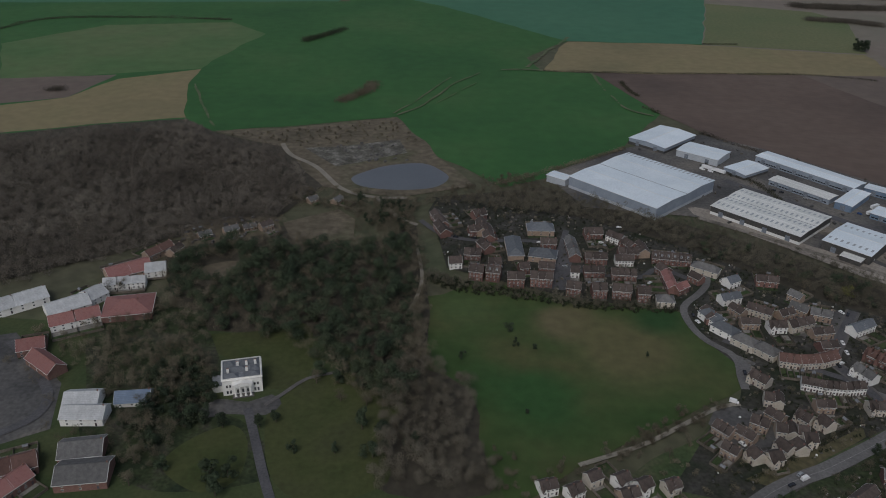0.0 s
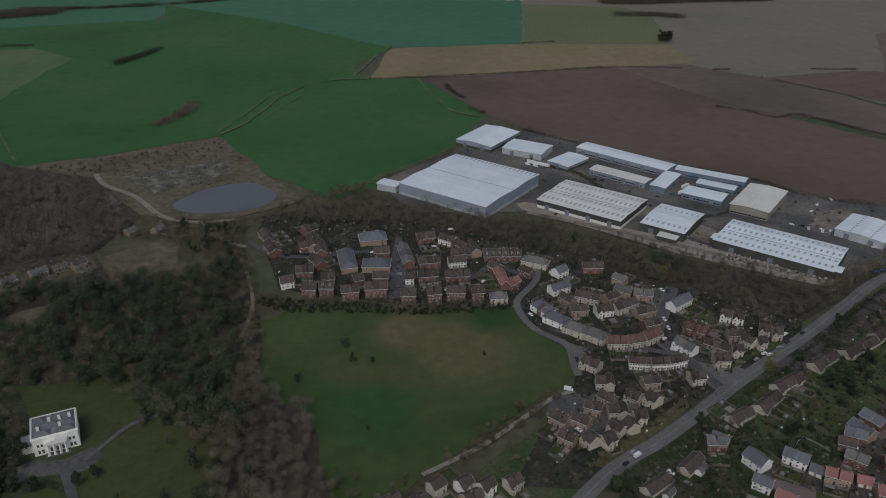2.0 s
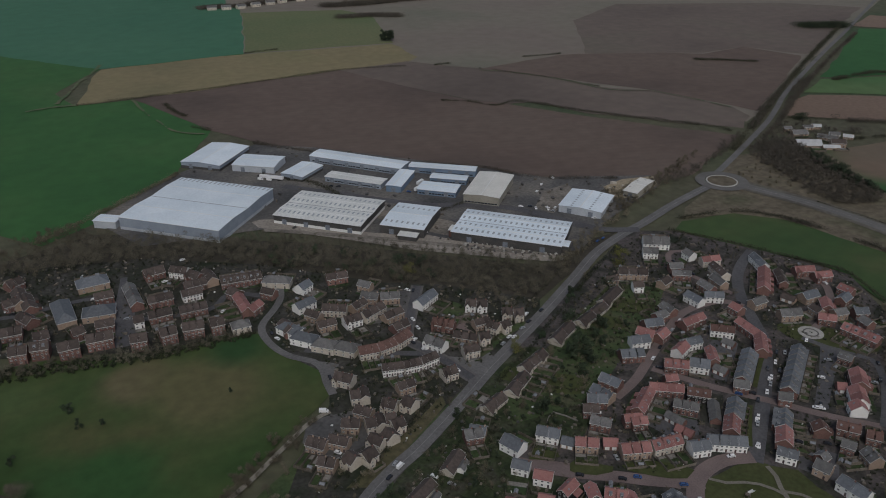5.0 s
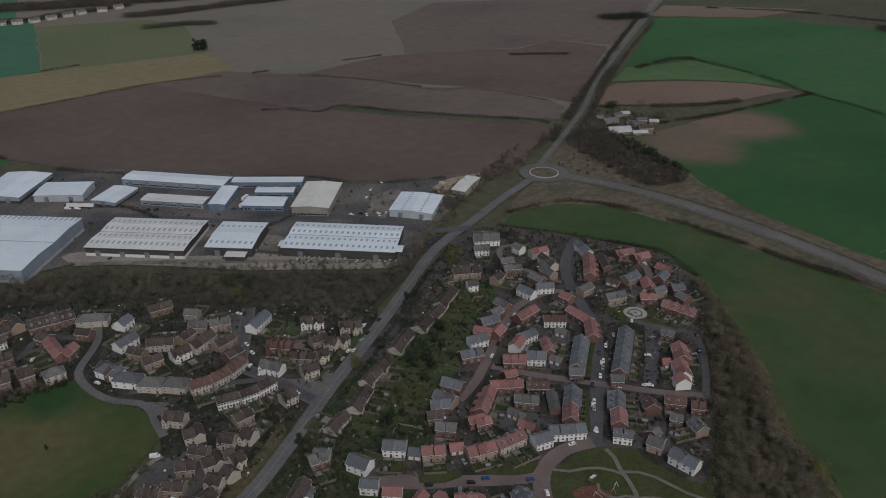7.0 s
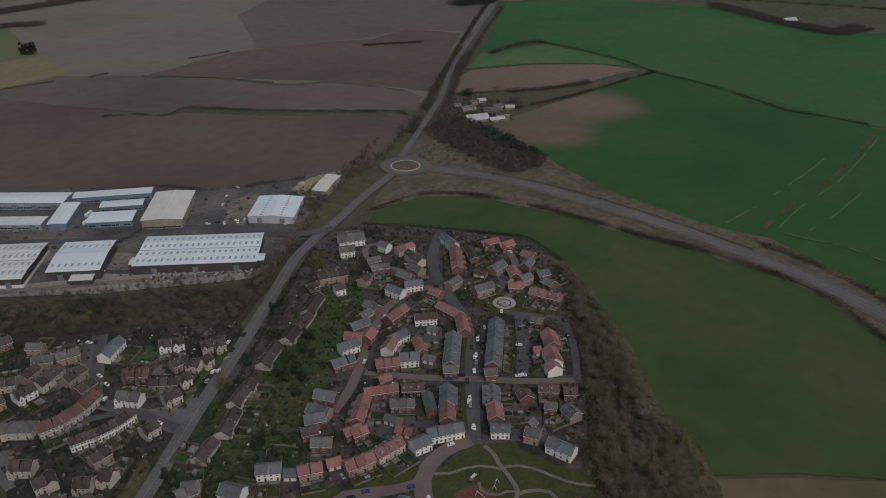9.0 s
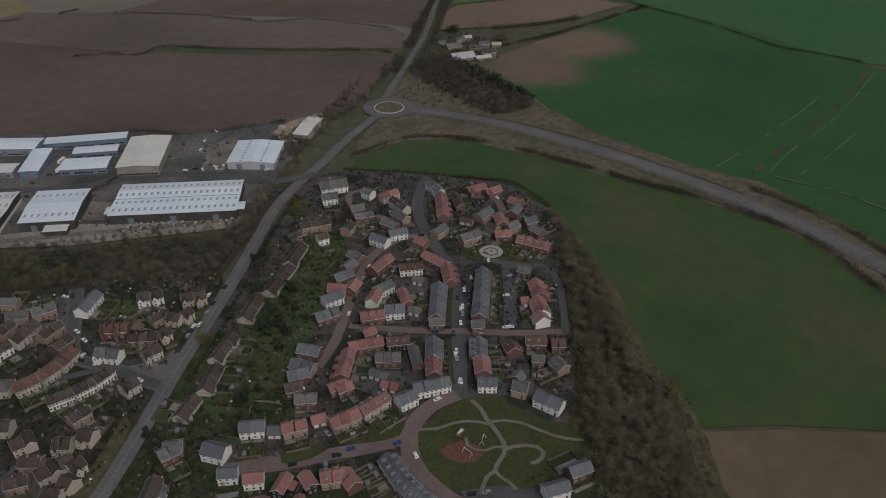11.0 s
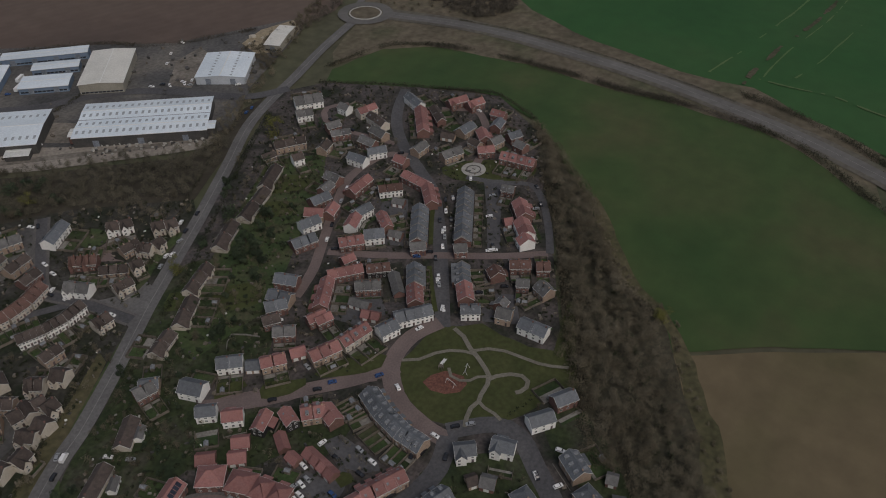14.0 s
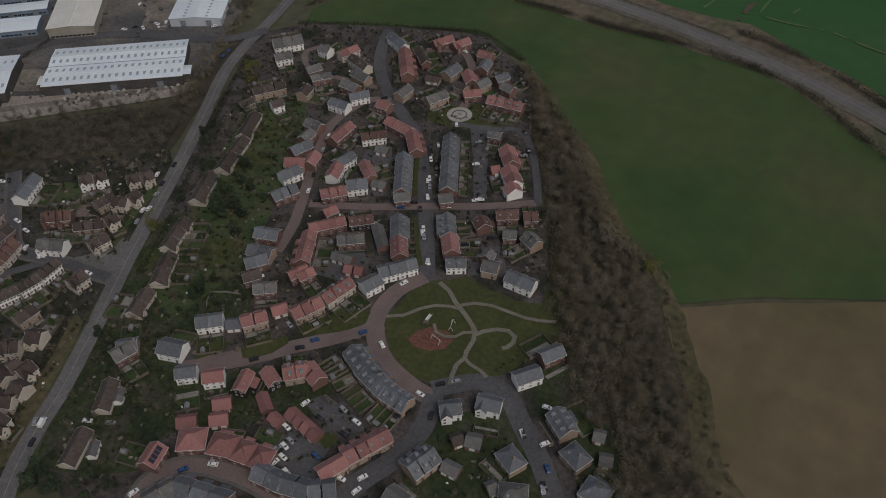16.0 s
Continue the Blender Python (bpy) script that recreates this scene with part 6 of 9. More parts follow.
row(337.0, 269.0, 345.5, 258.8, 3, 8, "gk", "houses of the new estate")
row(305.1, 268.3, 313.0, 265.3, 2, 7, "rk", "houses of the new estate")
row(401.0, 327.0, 419.4, 327.7, 3, 8, "rk", "houses of the new estate")
row(413.2, 314.3, 423.5, 304.4, 3, 8, "dw", "houses of the new estate")
row(435.8, 311.6, 433.6, 292.5, 3, 8, "rk", "houses of the new estate")
row(433.6, 292.5, 419.3, 278.6, 3, 8, "rk", "houses of the new estate")
row(386.9, 309.6, 396.7, 308.0, 2, 8, "sw", "houses of the new estate")
row(394.7, 297.6, 386.4, 285.9, 2, 7, "rk", "houses of the new estate")
row(373.8, 304.5, 384.7, 308.6, 2, 8, "rw", "houses of the new estate")
row(478.2, 385.2, 491.7, 380.9, 2, 8, "rc", "houses of the new estate")
row(480.6, 376.1, 475.4, 358.5, 2, 8, "bc", "houses of the new estate")
row(432.4, 353.9, 433.2, 340.9, 2, 8, "sw", "houses of the new estate")
row(442.2, 346.5, 451.6, 339.5, 2, 8, "sw", "houses of the new estate")
row(445.3, 381.4, 455.5, 373.7, 2, 7, "gk", "houses of the new estate")
row(478.8, 401.8, 478.5, 393.4, 1, 8, "gw", "houses of the new estate")
row(466.6, 362.5, 464.4, 349.7, 1, 8, "gt", "houses of the new estate")
row(507.4, 352.1, 482.6, 331.3, 4, 9, "rk", "houses of the new estate")
row(518.1, 371.0, 510.9, 354.2, 2, 8, "sw", "houses of the new estate")
row(525.2, 340.1, 538.2, 333.9, 2, 8, "rkx", "houses of the new estate")
row(530.3, 327.1, 542.1, 322.5, 2, 8, "rkx", "houses of the new estate")
row(532.1, 307.3, 533.0, 297.4, 2, 8, "rk", "houses of the new estate")
row(515.3, 294.7, 525.6, 296.6, 1, 8, "sk", "houses of the new estate")
row(497.0, 286.3, 505.9, 284.2, 1, 8, "gt", "houses of the new estate")
row(510.1, 280.9, 518.5, 277.0, 2, 8, "sk", "houses of the new estate")
row(497.1, 311.0, 509.5, 309.8, 1, 9, "st", "houses of the new estate")
row(465.8, 304.0, 478.7, 298.4, 2, 9, "gt", "houses of the new estate")
row(460.4, 322.4, 471.4, 322.1, 1, 8, "gt", "houses of the new estate")
row(484.6, 288.7, 492.0, 280.9, 2, 8, "rk", "houses of the new estate")
row(488.5, 272.5, 492.6, 250.0, 4, 9, "rkm", "houses of the new estate")
row(385.4, 264.4, 412.8, 282.8, 5, 9, "skyun", "houses of the new estate")
row(379.7, 265.0, 385.4, 258.8, 1, 8, "gke", "houses of the new estate")
row(400.5, 244.3, 442.6, 270.3, 8, 9, "skyun", "houses of the new estate")
row(392.3, 244.0, 397.2, 238.9, 1, 8, "gke", "houses of the new estate")
row(355.1, 243.3, 368.0, 253.0, 3, 9, "skyun", "houses of the new estate")
row(354.9, 243.5, 344.5, 234.9, 3, 9, "rk", "houses of the new estate")
row(382.9, 232.2, 370.7, 223.2, 3, 9, "skyun", "houses of the new estate")
row(371.0, 222.7, 361.2, 214.7, 2, 9, "rk", "houses of the new estate")
row(330.4, 236.9, 345.6, 225.9, 4, 9, "sw", "houses of the new estate")
row(317.6, 237.7, 327.1, 234.4, 2, 9, "sw", "houses of the new estate")
row(354.1, 213.3, 359.9, 205.3, 2, 8, "sw", "houses of the new estate")
row(363.2, 197.1, 365.4, 189.6, 1, 9, "gt", "houses of the new estate")
row(363.8, 183.3, 364.7, 168.8, 2, 9, "sw", "houses of the new estate")
row(451.1, 236.7, 440.0, 226.1, 2, 10, "rk", "houses of the new estate")
row(435.7, 226.3, 425.7, 215.8, 2, 10, "rw", "houses of the new estate")
row(423.3, 217.3, 419.3, 212.0, 1, 10, "rw", "houses of the new estate")
row(431.2, 235.0, 434.9, 231.8, 1, 7, "rko", "houses of the new estate")
row(390.6, 216.5, 386.4, 211.0, 1, 9, "dk", "houses of the new estate")
row(398.5, 211.2, 405.1, 202.1, 2, 8, "dk", "houses of the new estate")
row(405.4, 198.4, 409.5, 192.6, 2, 8, "dk", "houses of the new estate")
row(393.5, 189.8, 390.3, 181.9, 2, 9, "gt", "houses of the new estate")
row(411.3, 301.7, 413.4, 294.6, 2, 6, "gko", "houses of the new estate")
row(385.0, 284.0, 387.1, 276.4, 2, 6, "gko", "houses of the new estate")
row(328.6, 265.3, 330.8, 254.7, 3, 6, "gko", "houses of the new estate")
row(358.1, 260.0, 347.0, 247.4, 2, 6, "gko", "houses of the new estate")
row(324.7, 254.3, 327.9, 245.5, 2, 6, "rko", "houses of the new estate")
row(450.6, 390.3, 459.3, 386.3, 1, 8, "gk", "houses of the new estate")
row(426.8, 374.0, 436.1, 376.3, 1, 8, "bt", "houses of the new estate")
row(452.6, 361.0, 452.2, 348.8, 2, 8, "gk", "houses of the new estate")
row(447.2, 327.4, 447.2, 319.0, 1, 8, "rk", "houses of the new estate")
row(513.9, 345.2, 501.8, 329.6, 2, 7, "bk", "houses of the new estate")
row(489.8, 321.1, 492.3, 312.3, 2, 6, "bto", "houses of the new estate")
row(492.2, 299.2, 490.8, 290.9, 1, 7, "bt", "houses of the new estate")
row(507.2, 300.7, 498.7, 291.6, 1, 8, "rk", "houses of the new estate")
row(507.0, 272.4, 505.5, 264.4, 1, 8, "gk", "houses of the new estate")
row(457.9, 253.0, 460.1, 245.7, 2, 7, "gk", "houses of the new estate")
row(375.7, 323.1, 385.2, 326.1, 1, 8, "rk", "houses of the new estate")
row(391.7, 342.1, 400.7, 342.7, 1, 8, "gk", "houses of the new estate")
row(348.5, 288.3, 355.3, 285.8, 2, 7, "rk", "houses of the new estate")
row(388.0, 200.5, 391.1, 194.6, 2, 7, "gk", "houses of the new estate")
row(367.5, 198.4, 372.6, 198.8, 1, 7, "gk", "houses of the new estate")

# ---- houses round the park ----
row(231.7, 273.6, 237.6, 267.1, 1, 9, "sw", "houses round the park")
row(236.6, 261.9, 242.8, 255.4, 1, 9, "rw", "houses round the park")
row(249.7, 247.5, 239.8, 243.8, 1, 6.5, "rxe", "houses round the park")
row(255.0, 241.7, 251.6, 233.2, 1, 6.5, "rxe", "houses round the park")
row(258.1, 234.2, 265.7, 227.2, 2, 9, "rtm", "houses round the park")
row(266.8, 228.3, 263.4, 218.1, 2, 8, "rk", "houses round the park")
row(230.0, 249.2, 235.1, 243.7, 1, 7, "rko", "houses round the park")
row(215.0, 255.1, 220.3, 249.3, 1, 7, "rko", "houses round the park")
row(223.5, 244.5, 228.6, 239.1, 1, 7, "rko", "houses round the park")
row(245.3, 235.7, 240.3, 227.6, 1, 5, "rko", "houses round the park")
row(239.7, 224.5, 238.9, 218.6, 1, 5, "rko", "houses round the park")
row(245.5, 219.5, 242.5, 201.2, 4, 6, "rko", "houses round the park")
row(193.1, 248.5, 202.3, 251.4, 1, 10, "rkp", "houses round the park")
row(208.6, 247.0, 215.6, 238.0, 1, 12.5, "rkhn", "houses round the park")
row(215.3, 235.1, 219.7, 224.4, 1, 12.5, "rkhn", "houses round the park")
row(218.9, 224.6, 222.7, 208.9, 2, 12, "rkhn", "houses round the park")
row(216.3, 210.8, 218.2, 198.2, 2, 10.5, "skn", "houses round the park")
row(218.2, 198.2, 221.6, 187.5, 2, 10.5, "skn", "houses round the park")
row(221.6, 187.5, 228.3, 179.8, 2, 10.5, "skn", "houses round the park")
row(182.1, 236.7, 193.7, 232.3, 2, 11, "gk", "houses round the park")
row(193.7, 232.3, 200.5, 209.5, 3, 11, "sk", "houses round the park")
row(240.5, 185.3, 259.1, 177.4, 4, 10, "rtn", "houses round the park")
row(228.7, 188.8, 239.4, 184.7, 2, 9, "rtn", "houses round the park")
row(285.0, 217.4, 279.2, 204.5, 3, 10, "stm", "houses round the park")
row(279.2, 204.5, 275.7, 191.3, 3, 10, "stm", "houses round the park")
row(275.7, 191.3, 275.1, 178.8, 3, 10, "stm", "houses round the park")
row(280.9, 166.7, 286.8, 160.0, 1, 9.5, "swx", "houses round the park")
row(293.5, 155.6, 296.5, 146.0, 1, 9.5, "swx", "houses round the park")
row(311.9, 148.3, 321.5, 141.7, 1, 9.5, "swn", "houses round the park")
row(328.5, 144.8, 337.7, 139.6, 1, 9.5, "sk", "houses round the park")
row(306.9, 125.7, 300.4, 115.6, 1, 9.5, "stm", "houses round the park")
row(294.8, 113.6, 291.3, 104.1, 1, 10.5, "sth", "houses round the park")
row(283.4, 100.2, 282.9, 89.9, 1, 12, "sth", "houses round the park")
row(279.5, 134.3, 275.4, 125.1, 1, 10.5, "sth", "houses round the park")
row(249.8, 160.3, 262.2, 156.8, 3, 10.5, "stm", "houses round the park")
row(238.3, 161.6, 237.7, 153.1, 1, 10, "gt", "houses round the park")
row(262.1, 125.9, 267.1, 116.1, 1, 11, "gth", "houses round the park")
row(276.1, 150.0, 278.1, 144.1, 1, 7, "gko", "houses round the park")
row(272.0, 154.5, 275.7, 151.9, 1, 6, "bto", "houses round the park")
row(261.6, 131.0, 264.8, 128.9, 1, 6, "gko", "houses round the park")
row(307.2, 107.7, 308.5, 103.3, 1, 6, "gko", "houses round the park")
row(298.2, 100.7, 300.2, 96.0, 1, 6, "gko", "houses round the park")
row(261.1, 151.2, 261.6, 144.2, 1, 6, "gko", "houses round the park")

# ---- red-roofed halls and villa grounds ----
row(-304.1, 445.1, -271.9, 470.8, 2, 18, "pw", "halls at the wood's edge")
row(-260.9, 446.1, -240.1, 462.5, 1, 18, "pw", "halls at the wood's edge")
row(-242.2, 464.0, -234.9, 474.8, 1, 16, "pw", "halls at the wood's edge")
row(-239.7, 495.4, -215.0, 513.1, 2, 20, "rt", "halls at the wood's edge")
row(-236.8, 483.6, -209.5, 489.1, 3, 10, "pw", "halls at the wood's edge")
row(-214.6, 504.5, -201.1, 508.2, 1, 14, "pw", "halls at the wood's edge")
row(-224.4, 451.2, -193.6, 457.8, 1, 26, "rkh", "halls at the wood's edge")
row(-252.7, 432.5, -225.7, 446.9, 2, 14, "rw", "halls at the wood's edge")
row(-260.0, 405.5, -245.1, 410.7, 1, 14, "rk", "halls at the wood's edge")
row(-245.9, 397.3, -225.5, 381.7, 1, 12, "rk", "halls at the wood's edge")
row(-221.5, 524.6, -208.8, 543.5, 2, 10, "dt", "halls at the wood's edge")
row(-208.9, 355.4, -190.5, 356.9, 1, 15, "pw", "halls at the wood's edge")
row(-205.5, 343.8, -182.4, 344.3, 1, 13, "pw", "halls at the wood's edge")
row(-182.7, 359.2, -163.8, 361.6, 1, 12, "qw1", "halls at the wood's edge")
row(-194.4, 314.1, -173.4, 317.9, 1, 16, "gk", "halls at the wood's edge")
row(-188.7, 297.1, -164.0, 300.7, 1, 18, "gk", "halls at the wood's edge")
row(-224.6, 298.0, -203.7, 308.1, 2, 14, "dk", "halls at the wood's edge")
row(-215.3, 280.0, -204.3, 298.4, 2, 12, "rk", "halls at the wood's edge")
ribbon("garden_wall", [(268, 294), (277, 300), (284, 287)], 0.25, 1.5, "patio", "pale garden wall", "wall", 2.2)

# ---- white villa ----
play_tower(318.5, 200.5, 14)
swing_frame(324.4, 189.8, 20)
swing_frame(313.3, 191.1, 80)
debris("rubble", [(-130, 769), (-51, 795), (-33, 759), (-36, 734), (-96, 723)], 9, "slab", "grey rubble heaps in the abandoned yard", 2.5)
debris("rubble", [(-209, 583), (-181, 602), (-139, 604), (-130, 577), (-162, 561), (-202, 546)], 7, "slab", "rubble and timber heaps at the wood edge", 2.2)
debris("stored_goods", [(337, 506), (352, 505), (384, 469), (403, 457), (398, 447), (340, 492)], 3.6, "bed_stone", "pale stacked goods and pallets before the hall", 1.5)
debris("stored_goods", [(337, 506), (352, 505), (384, 469), (403, 457), (398, 447), (340, 492)], 4.5, "clad_dark", "dark bins and frames before the hall", 1.3)
debris("timber_stacks", [(519, 544), (544, 548), (533, 532), (515, 525)], 6, "c", "pale timber stacks in the sandy yard", 3.0)
debris("stored_goods", [(447, 561), (495, 578), (485, 560), (438, 532)], 8, "clad_dark", "stored goods in the trade yard", 1.8)
YARD = [(184, 777), (276, 822), (327, 782), (445, 644), (485, 590), (575, 543), (568, 521), (470, 483), (416, 450), (352, 507), (293, 552), (217, 618), (193, 638), (260, 682)]
debris("yard_goods", YARD, 21, "clad_dark", "dark skips, pallets and stored goods in the yards", 2.2)
debris("yard_goods", YARD, 26, "timber", "timber pallets stacked in the yards", 2.0)
row(-192.8, 562.0, -184.7, 568.3, 2, 8, "gt1", "sheds at the wood edge")
row(-173.9, 567.6, -164.3, 574.0, 2, 8, "gt", "sheds at the wood edge")
row(-161.0, 577.9, -151.9, 582.4, 2, 7, "gt1", "sheds at the wood edge")
row(-146.8, 576.6, -139.0, 583.1, 2, 8, "bt", "sheds at the wood edge")
row(-204.8, 530.1, -200.5, 541.4, 2, 8, "bt", "sheds at the wood edge")
row(-117.1, 632.0, -110.7, 638.3, 1, 8, "gt1", "sheds at the wood edge")
row(-94.9, 630.3, -90.1, 638.9, 1, 8, "gt1", "sheds at the wood edge")
row(765.2, 529.7, 786.2, 516.1, 2, 14, "pt1", "farm buildings")
row(790.2, 554.4, 804.3, 547.0, 1, 10, "gt1", "farm buildings")
row(806.3, 534.0, 814.8, 516.3, 2, 8, "gt1", "farm buildings")
row(818, 562, 827, 557, 1, 6, "gt1", "farm buildings")
row(829, 560, 837, 554, 1, 6, "pt1", "farm buildings")
row(822, 532, 830, 525, 1, 7, "gw1", "farm buildings")
row(780, 508, 794, 499, 1, 6, "pt1", "farm buildings")
row(829, 520, 835, 512, 1, 6, "pt1", "farm buildings")
row(796, 570, 803, 566, 1, 6, "gt1", "farm buildings")
row(793.9, 510.0, 805.9, 501.3, 1, 10, "bt", "farm buildings")
row(1500.6, 410.1, 1521.6, 398.1, 1, 12, "pt1", "farm buildings")
VILLA = (-113.3, 367.5, 13.7, 24.0)

# ---- woods and trees ----
wood("bare_wood", [(-502, 756), (-351, 805), (-280, 828), (-242, 788), (-167, 752), (-114, 657), (-142, 596), (-214, 557), (-254, 522), (-340, 466)], 7.6, "twig_wood", "dense leafless grey-brown wood on the slope", height=12, n=300, width=0.13, length=1.6, spread=0.48)
wood("tree_belt", [(-11, 638), (90, 662), (182, 602), (266, 535), (313, 492), (370, 441), (435, 453), (431, 442), (340, 408), (293, 456), (262, 484), (195, 549), (118, 605), (44, 621)], 6.5, "twig_belt", "belt of bare trees between houses and warehouses", height=10, n=420, width=0.08, length=1.2)
wood("tree_belt", [(185, 609), (213, 605), (274, 553), (322, 508), (364, 469), (400, 443), (368, 438), (312, 489), (265, 532)], 6.5, "twig_belt", "bare scrub trees beside the worn apron", height=6, n=320, width=0.07, length=1.0)
wood("evergreen_belt", [(181, 596), (264, 530), (311, 488), (295, 459), (263, 487), (196, 551)], 14, "needle", "dark evergreens inside the tree belt", height=9, n=420, length=0.8, width=0.3)
wood("tree_belt", [(532, 270), (481, 207), (424, 159), (402, 128), (366, 102), (334, 78), (294, 47), (268, 83), (311, 115), (360, 153), (436, 200), (488, 239)], 6, "twig", "broad belt of bare trees beside the estate", height=9, n=800, width=0.06, length=1.2, spread=0.55)
wood("scrub", [(485, 211), (428, 161), (407, 125), (371, 102), (339, 76), (296, 45), (301, 38), (343, 70), (378, 97), (413, 120), (430, 153), (486, 205)], 6, "twig", "thin scrub along the margin of the tree belt", height=3.5, n=200, width=0.07, length=0.9)
wood("bramble_belt", [(484, 235), (479, 210), (420, 159), (398, 128), (362, 102), (331, 77), (324, 86), (344, 116), (416, 177)], 9, "hedge", "green undergrowth in the tree belt", height=4, n=120, length=0.7, width=0.25)
wood("bare_wood", [(728, 554), (774, 534), (741, 473), (722, 403), (698, 388), (666, 410), (677, 463), (696, 514)], 5.5, "twig_dark", "wedge of bare trees by the bypass", height=8, n=260, width=0.13, length=1.4)
wood("evergreen_wood", [(758, 515), (746, 477), (724, 404), (716, 399), (718, 437), (733, 482)], 5, "needle", "dark row of conifers by the field edge", height=9, n=420, length=0.8, width=0.34)
CLEARING = [(-183, 509), (-172, 521), (-151, 526), (-142, 514), (-147, 499), (-155, 492), (-169, 488)]
field("clearing", CLEARING, 0.52, "scrub", "small pale clearing among park trees", wobble=2.0)
wood("evergreen_wood", [(-207, 519), (-195, 537), (-154, 547), (-114, 539), (-63, 545), (-38, 565), (-21, 541), (-21, 467), (-16, 390), (-18, 353), (-39, 363), (-61, 389), (-84, 403), (-94, 421), (-139, 430), (-172, 442), (-194, 478)], 13, "needle", "dark evergreen park woodland", height=17, n=1700, length=0.75, width=0.3, spread=0.46, avoid=[CLEARING])
wood("bare_park_wood", [(-212, 527), (-156, 555), (-115, 548), (-63, 553), (-38, 574), (-21, 551), (-19, 467), (-12, 390), (-11, 344), (-38, 358), (-61, 386), (-83, 400), (-93, 419), (-138, 429), (-178, 441), (-202, 478)], 8.5, "twig", "leafless trees among the park evergreens", height=12, n=420, width=0.06, length=1.3, avoid=[CLEARING])
wood("bare_park_wood", [(-27, 387), (-7, 395), (16, 378), (20, 348), (18, 330), (28, 289), (-34, 294), (-33, 334), (-38, 362)], 9, "twig_pale", "large pale leafless trees at the edge of the green", height=14, n=1300, width=0.07, length=1.2, spread=0.42)
wood("bare_park_wood", [(-20, 467), (-11, 459), (-9, 391), (-1, 369), (-14, 380), (-24, 403)], 9, "twig", "tall leafless trees beside the green", height=13, n=900, width=0.07, length=1.2)
wood("evergreen_wood", [(-43, 344), (-25, 352), (-15, 320), (-20, 300), (-40, 302)], 15, "needle", "dark evergreens among bare trees", height=9, n=900, length=0.7, width=0.3)
wood("scrub", [(17, 330), (45, 312), (74, 312), (95, 327), (134, 357), (163, 365), (164, 359), (137, 345), (105, 319), (78, 303), (42, 287), (26, 292)], 8, "twig", "scrubby bare trees along the lane", height=6, n=420, width=0.06, length=1.0)
wood("garden_trees", [(103, 310), (133, 333), (162, 352), (162, 317), (178, 295), (153, 282), (87, 287)], 11, "twig", "bare trees on the grass by the lane", height=5, n=320, width=0.06, length=0.9)
wood("bare_park_wood", [(-242, 486), (-195, 475), (-163, 452), (-134, 396), (-127, 356), (-140, 335), (-145, 305), (-174, 306), (-190, 348)], 9.5, "twig", "leafless trees among sheds and villa gardens", height=9, n=700, width=0.06, length=1.0)
wood("evergreen_wood", [(-178, 400), (-134, 396), (-125, 352), (-140, 335), (-150, 318), (-142, 304), (-160, 320)], 11, "needle", "dark evergreens in the villa gardens", height=9, n=900, length=0.65, width=0.28)
wood("evergreen_wood", [(-24, 330), (-15, 334), (-8, 313), (-14, 297), (-22, 297)], 15, "needle", "dark evergreens among bare trees", height=10, n=520, length=0.8, width=0.34)
wood("bare_park_wood", [(-220, 415), (-162, 423), (-140, 399), (-129, 371), (-152, 356), (-187, 365), (-233, 403)], 7, "twig", "leafless garden trees round the villa", height=9, n=360, width=0.06, length=1.2)
wood("evergreen_wood", [(-192, 370), (-154, 393), (-131, 377), (-126, 345), (-146, 330), (-154, 323), (-178, 332)], 10, "needle", "dark shrubs and evergreens near the villa", height=8, n=520, length=0.8, width=0.34)
wood("bare_park_wood", [(-181, 341), (-140, 338), (-142, 316), (-150, 309), (-165, 298)], 8.5, "twig", "leafless trees along the villa garden", height=9, n=360, width=0.06, length=1.2)
wood("bare_park_wood", [(-47, 641), (-13, 648), (61, 703), (101, 677), (109, 658), (58, 650), (2, 634), (-22, 622), (-39, 580), (-68, 606), (-99, 622)], 7.5, "twig", "scrubby trees between pond and houses", height=8, n=260, width=0.07)
wood("bare_park_wood", [(-68, 606), (-21, 612), (-17, 560), (-63, 550), (-72, 589)], 9, "twig", "leafless trees beside the paddock", height=10, n=320, width=0.07)
wood("bare_park_wood", [(-215, 560), (-132, 593), (-127, 562), (-64, 564), (-63, 550), (-154, 547), (-202, 519)], 9, "twig", "leafless trees along the rubble yard", height=8, n=300, width=0.07)
wood("bare_park_wood", [(-261, 427), (-224, 438), (-185, 449), (-173, 423), (-239, 409)], 10, "twig", "leafless trees before the red-roofed halls", height=7, n=260, width=0.07)
wood("scrub", [(-237, 806), (-174, 819), (-61, 857), (-24, 793), (-51, 792), (-130, 769), (-164, 768)], 11, "twig", "low brown scrub near the pond", height=3.5, n=140, width=0.09)
wood("scrub", [(133, 354), (168, 366), (154, 349), (127, 334), (88, 314), (85, 323)], 7, "twig", "brown scrub along the lane", height=5, n=260, width=0.07)
wood("scrub", [(643, 501), (692, 518), (688, 462), (697, 386), (682, 395), (651, 460)], 11, "twig", "thin brown scrub beside the roundabout", height=3, n=120, width=0.09)
wood("road_trees", [(563, 516), (603, 518), (693, 554), (745, 580), (741, 585), (632, 536), (573, 526), (528, 529), (520, 518)], 5.5, "twig_dark", "bare roadside trees above the main road", height=7, n=220, width=0.08)
wood("road_trees", [(389, 431), (445, 462), (450, 459), (502, 486), (486, 483), (457, 483), (419, 461), (375, 432)], 5.5, "twig", "bare roadside trees by the halls", height=7, n=220, width=0.08)
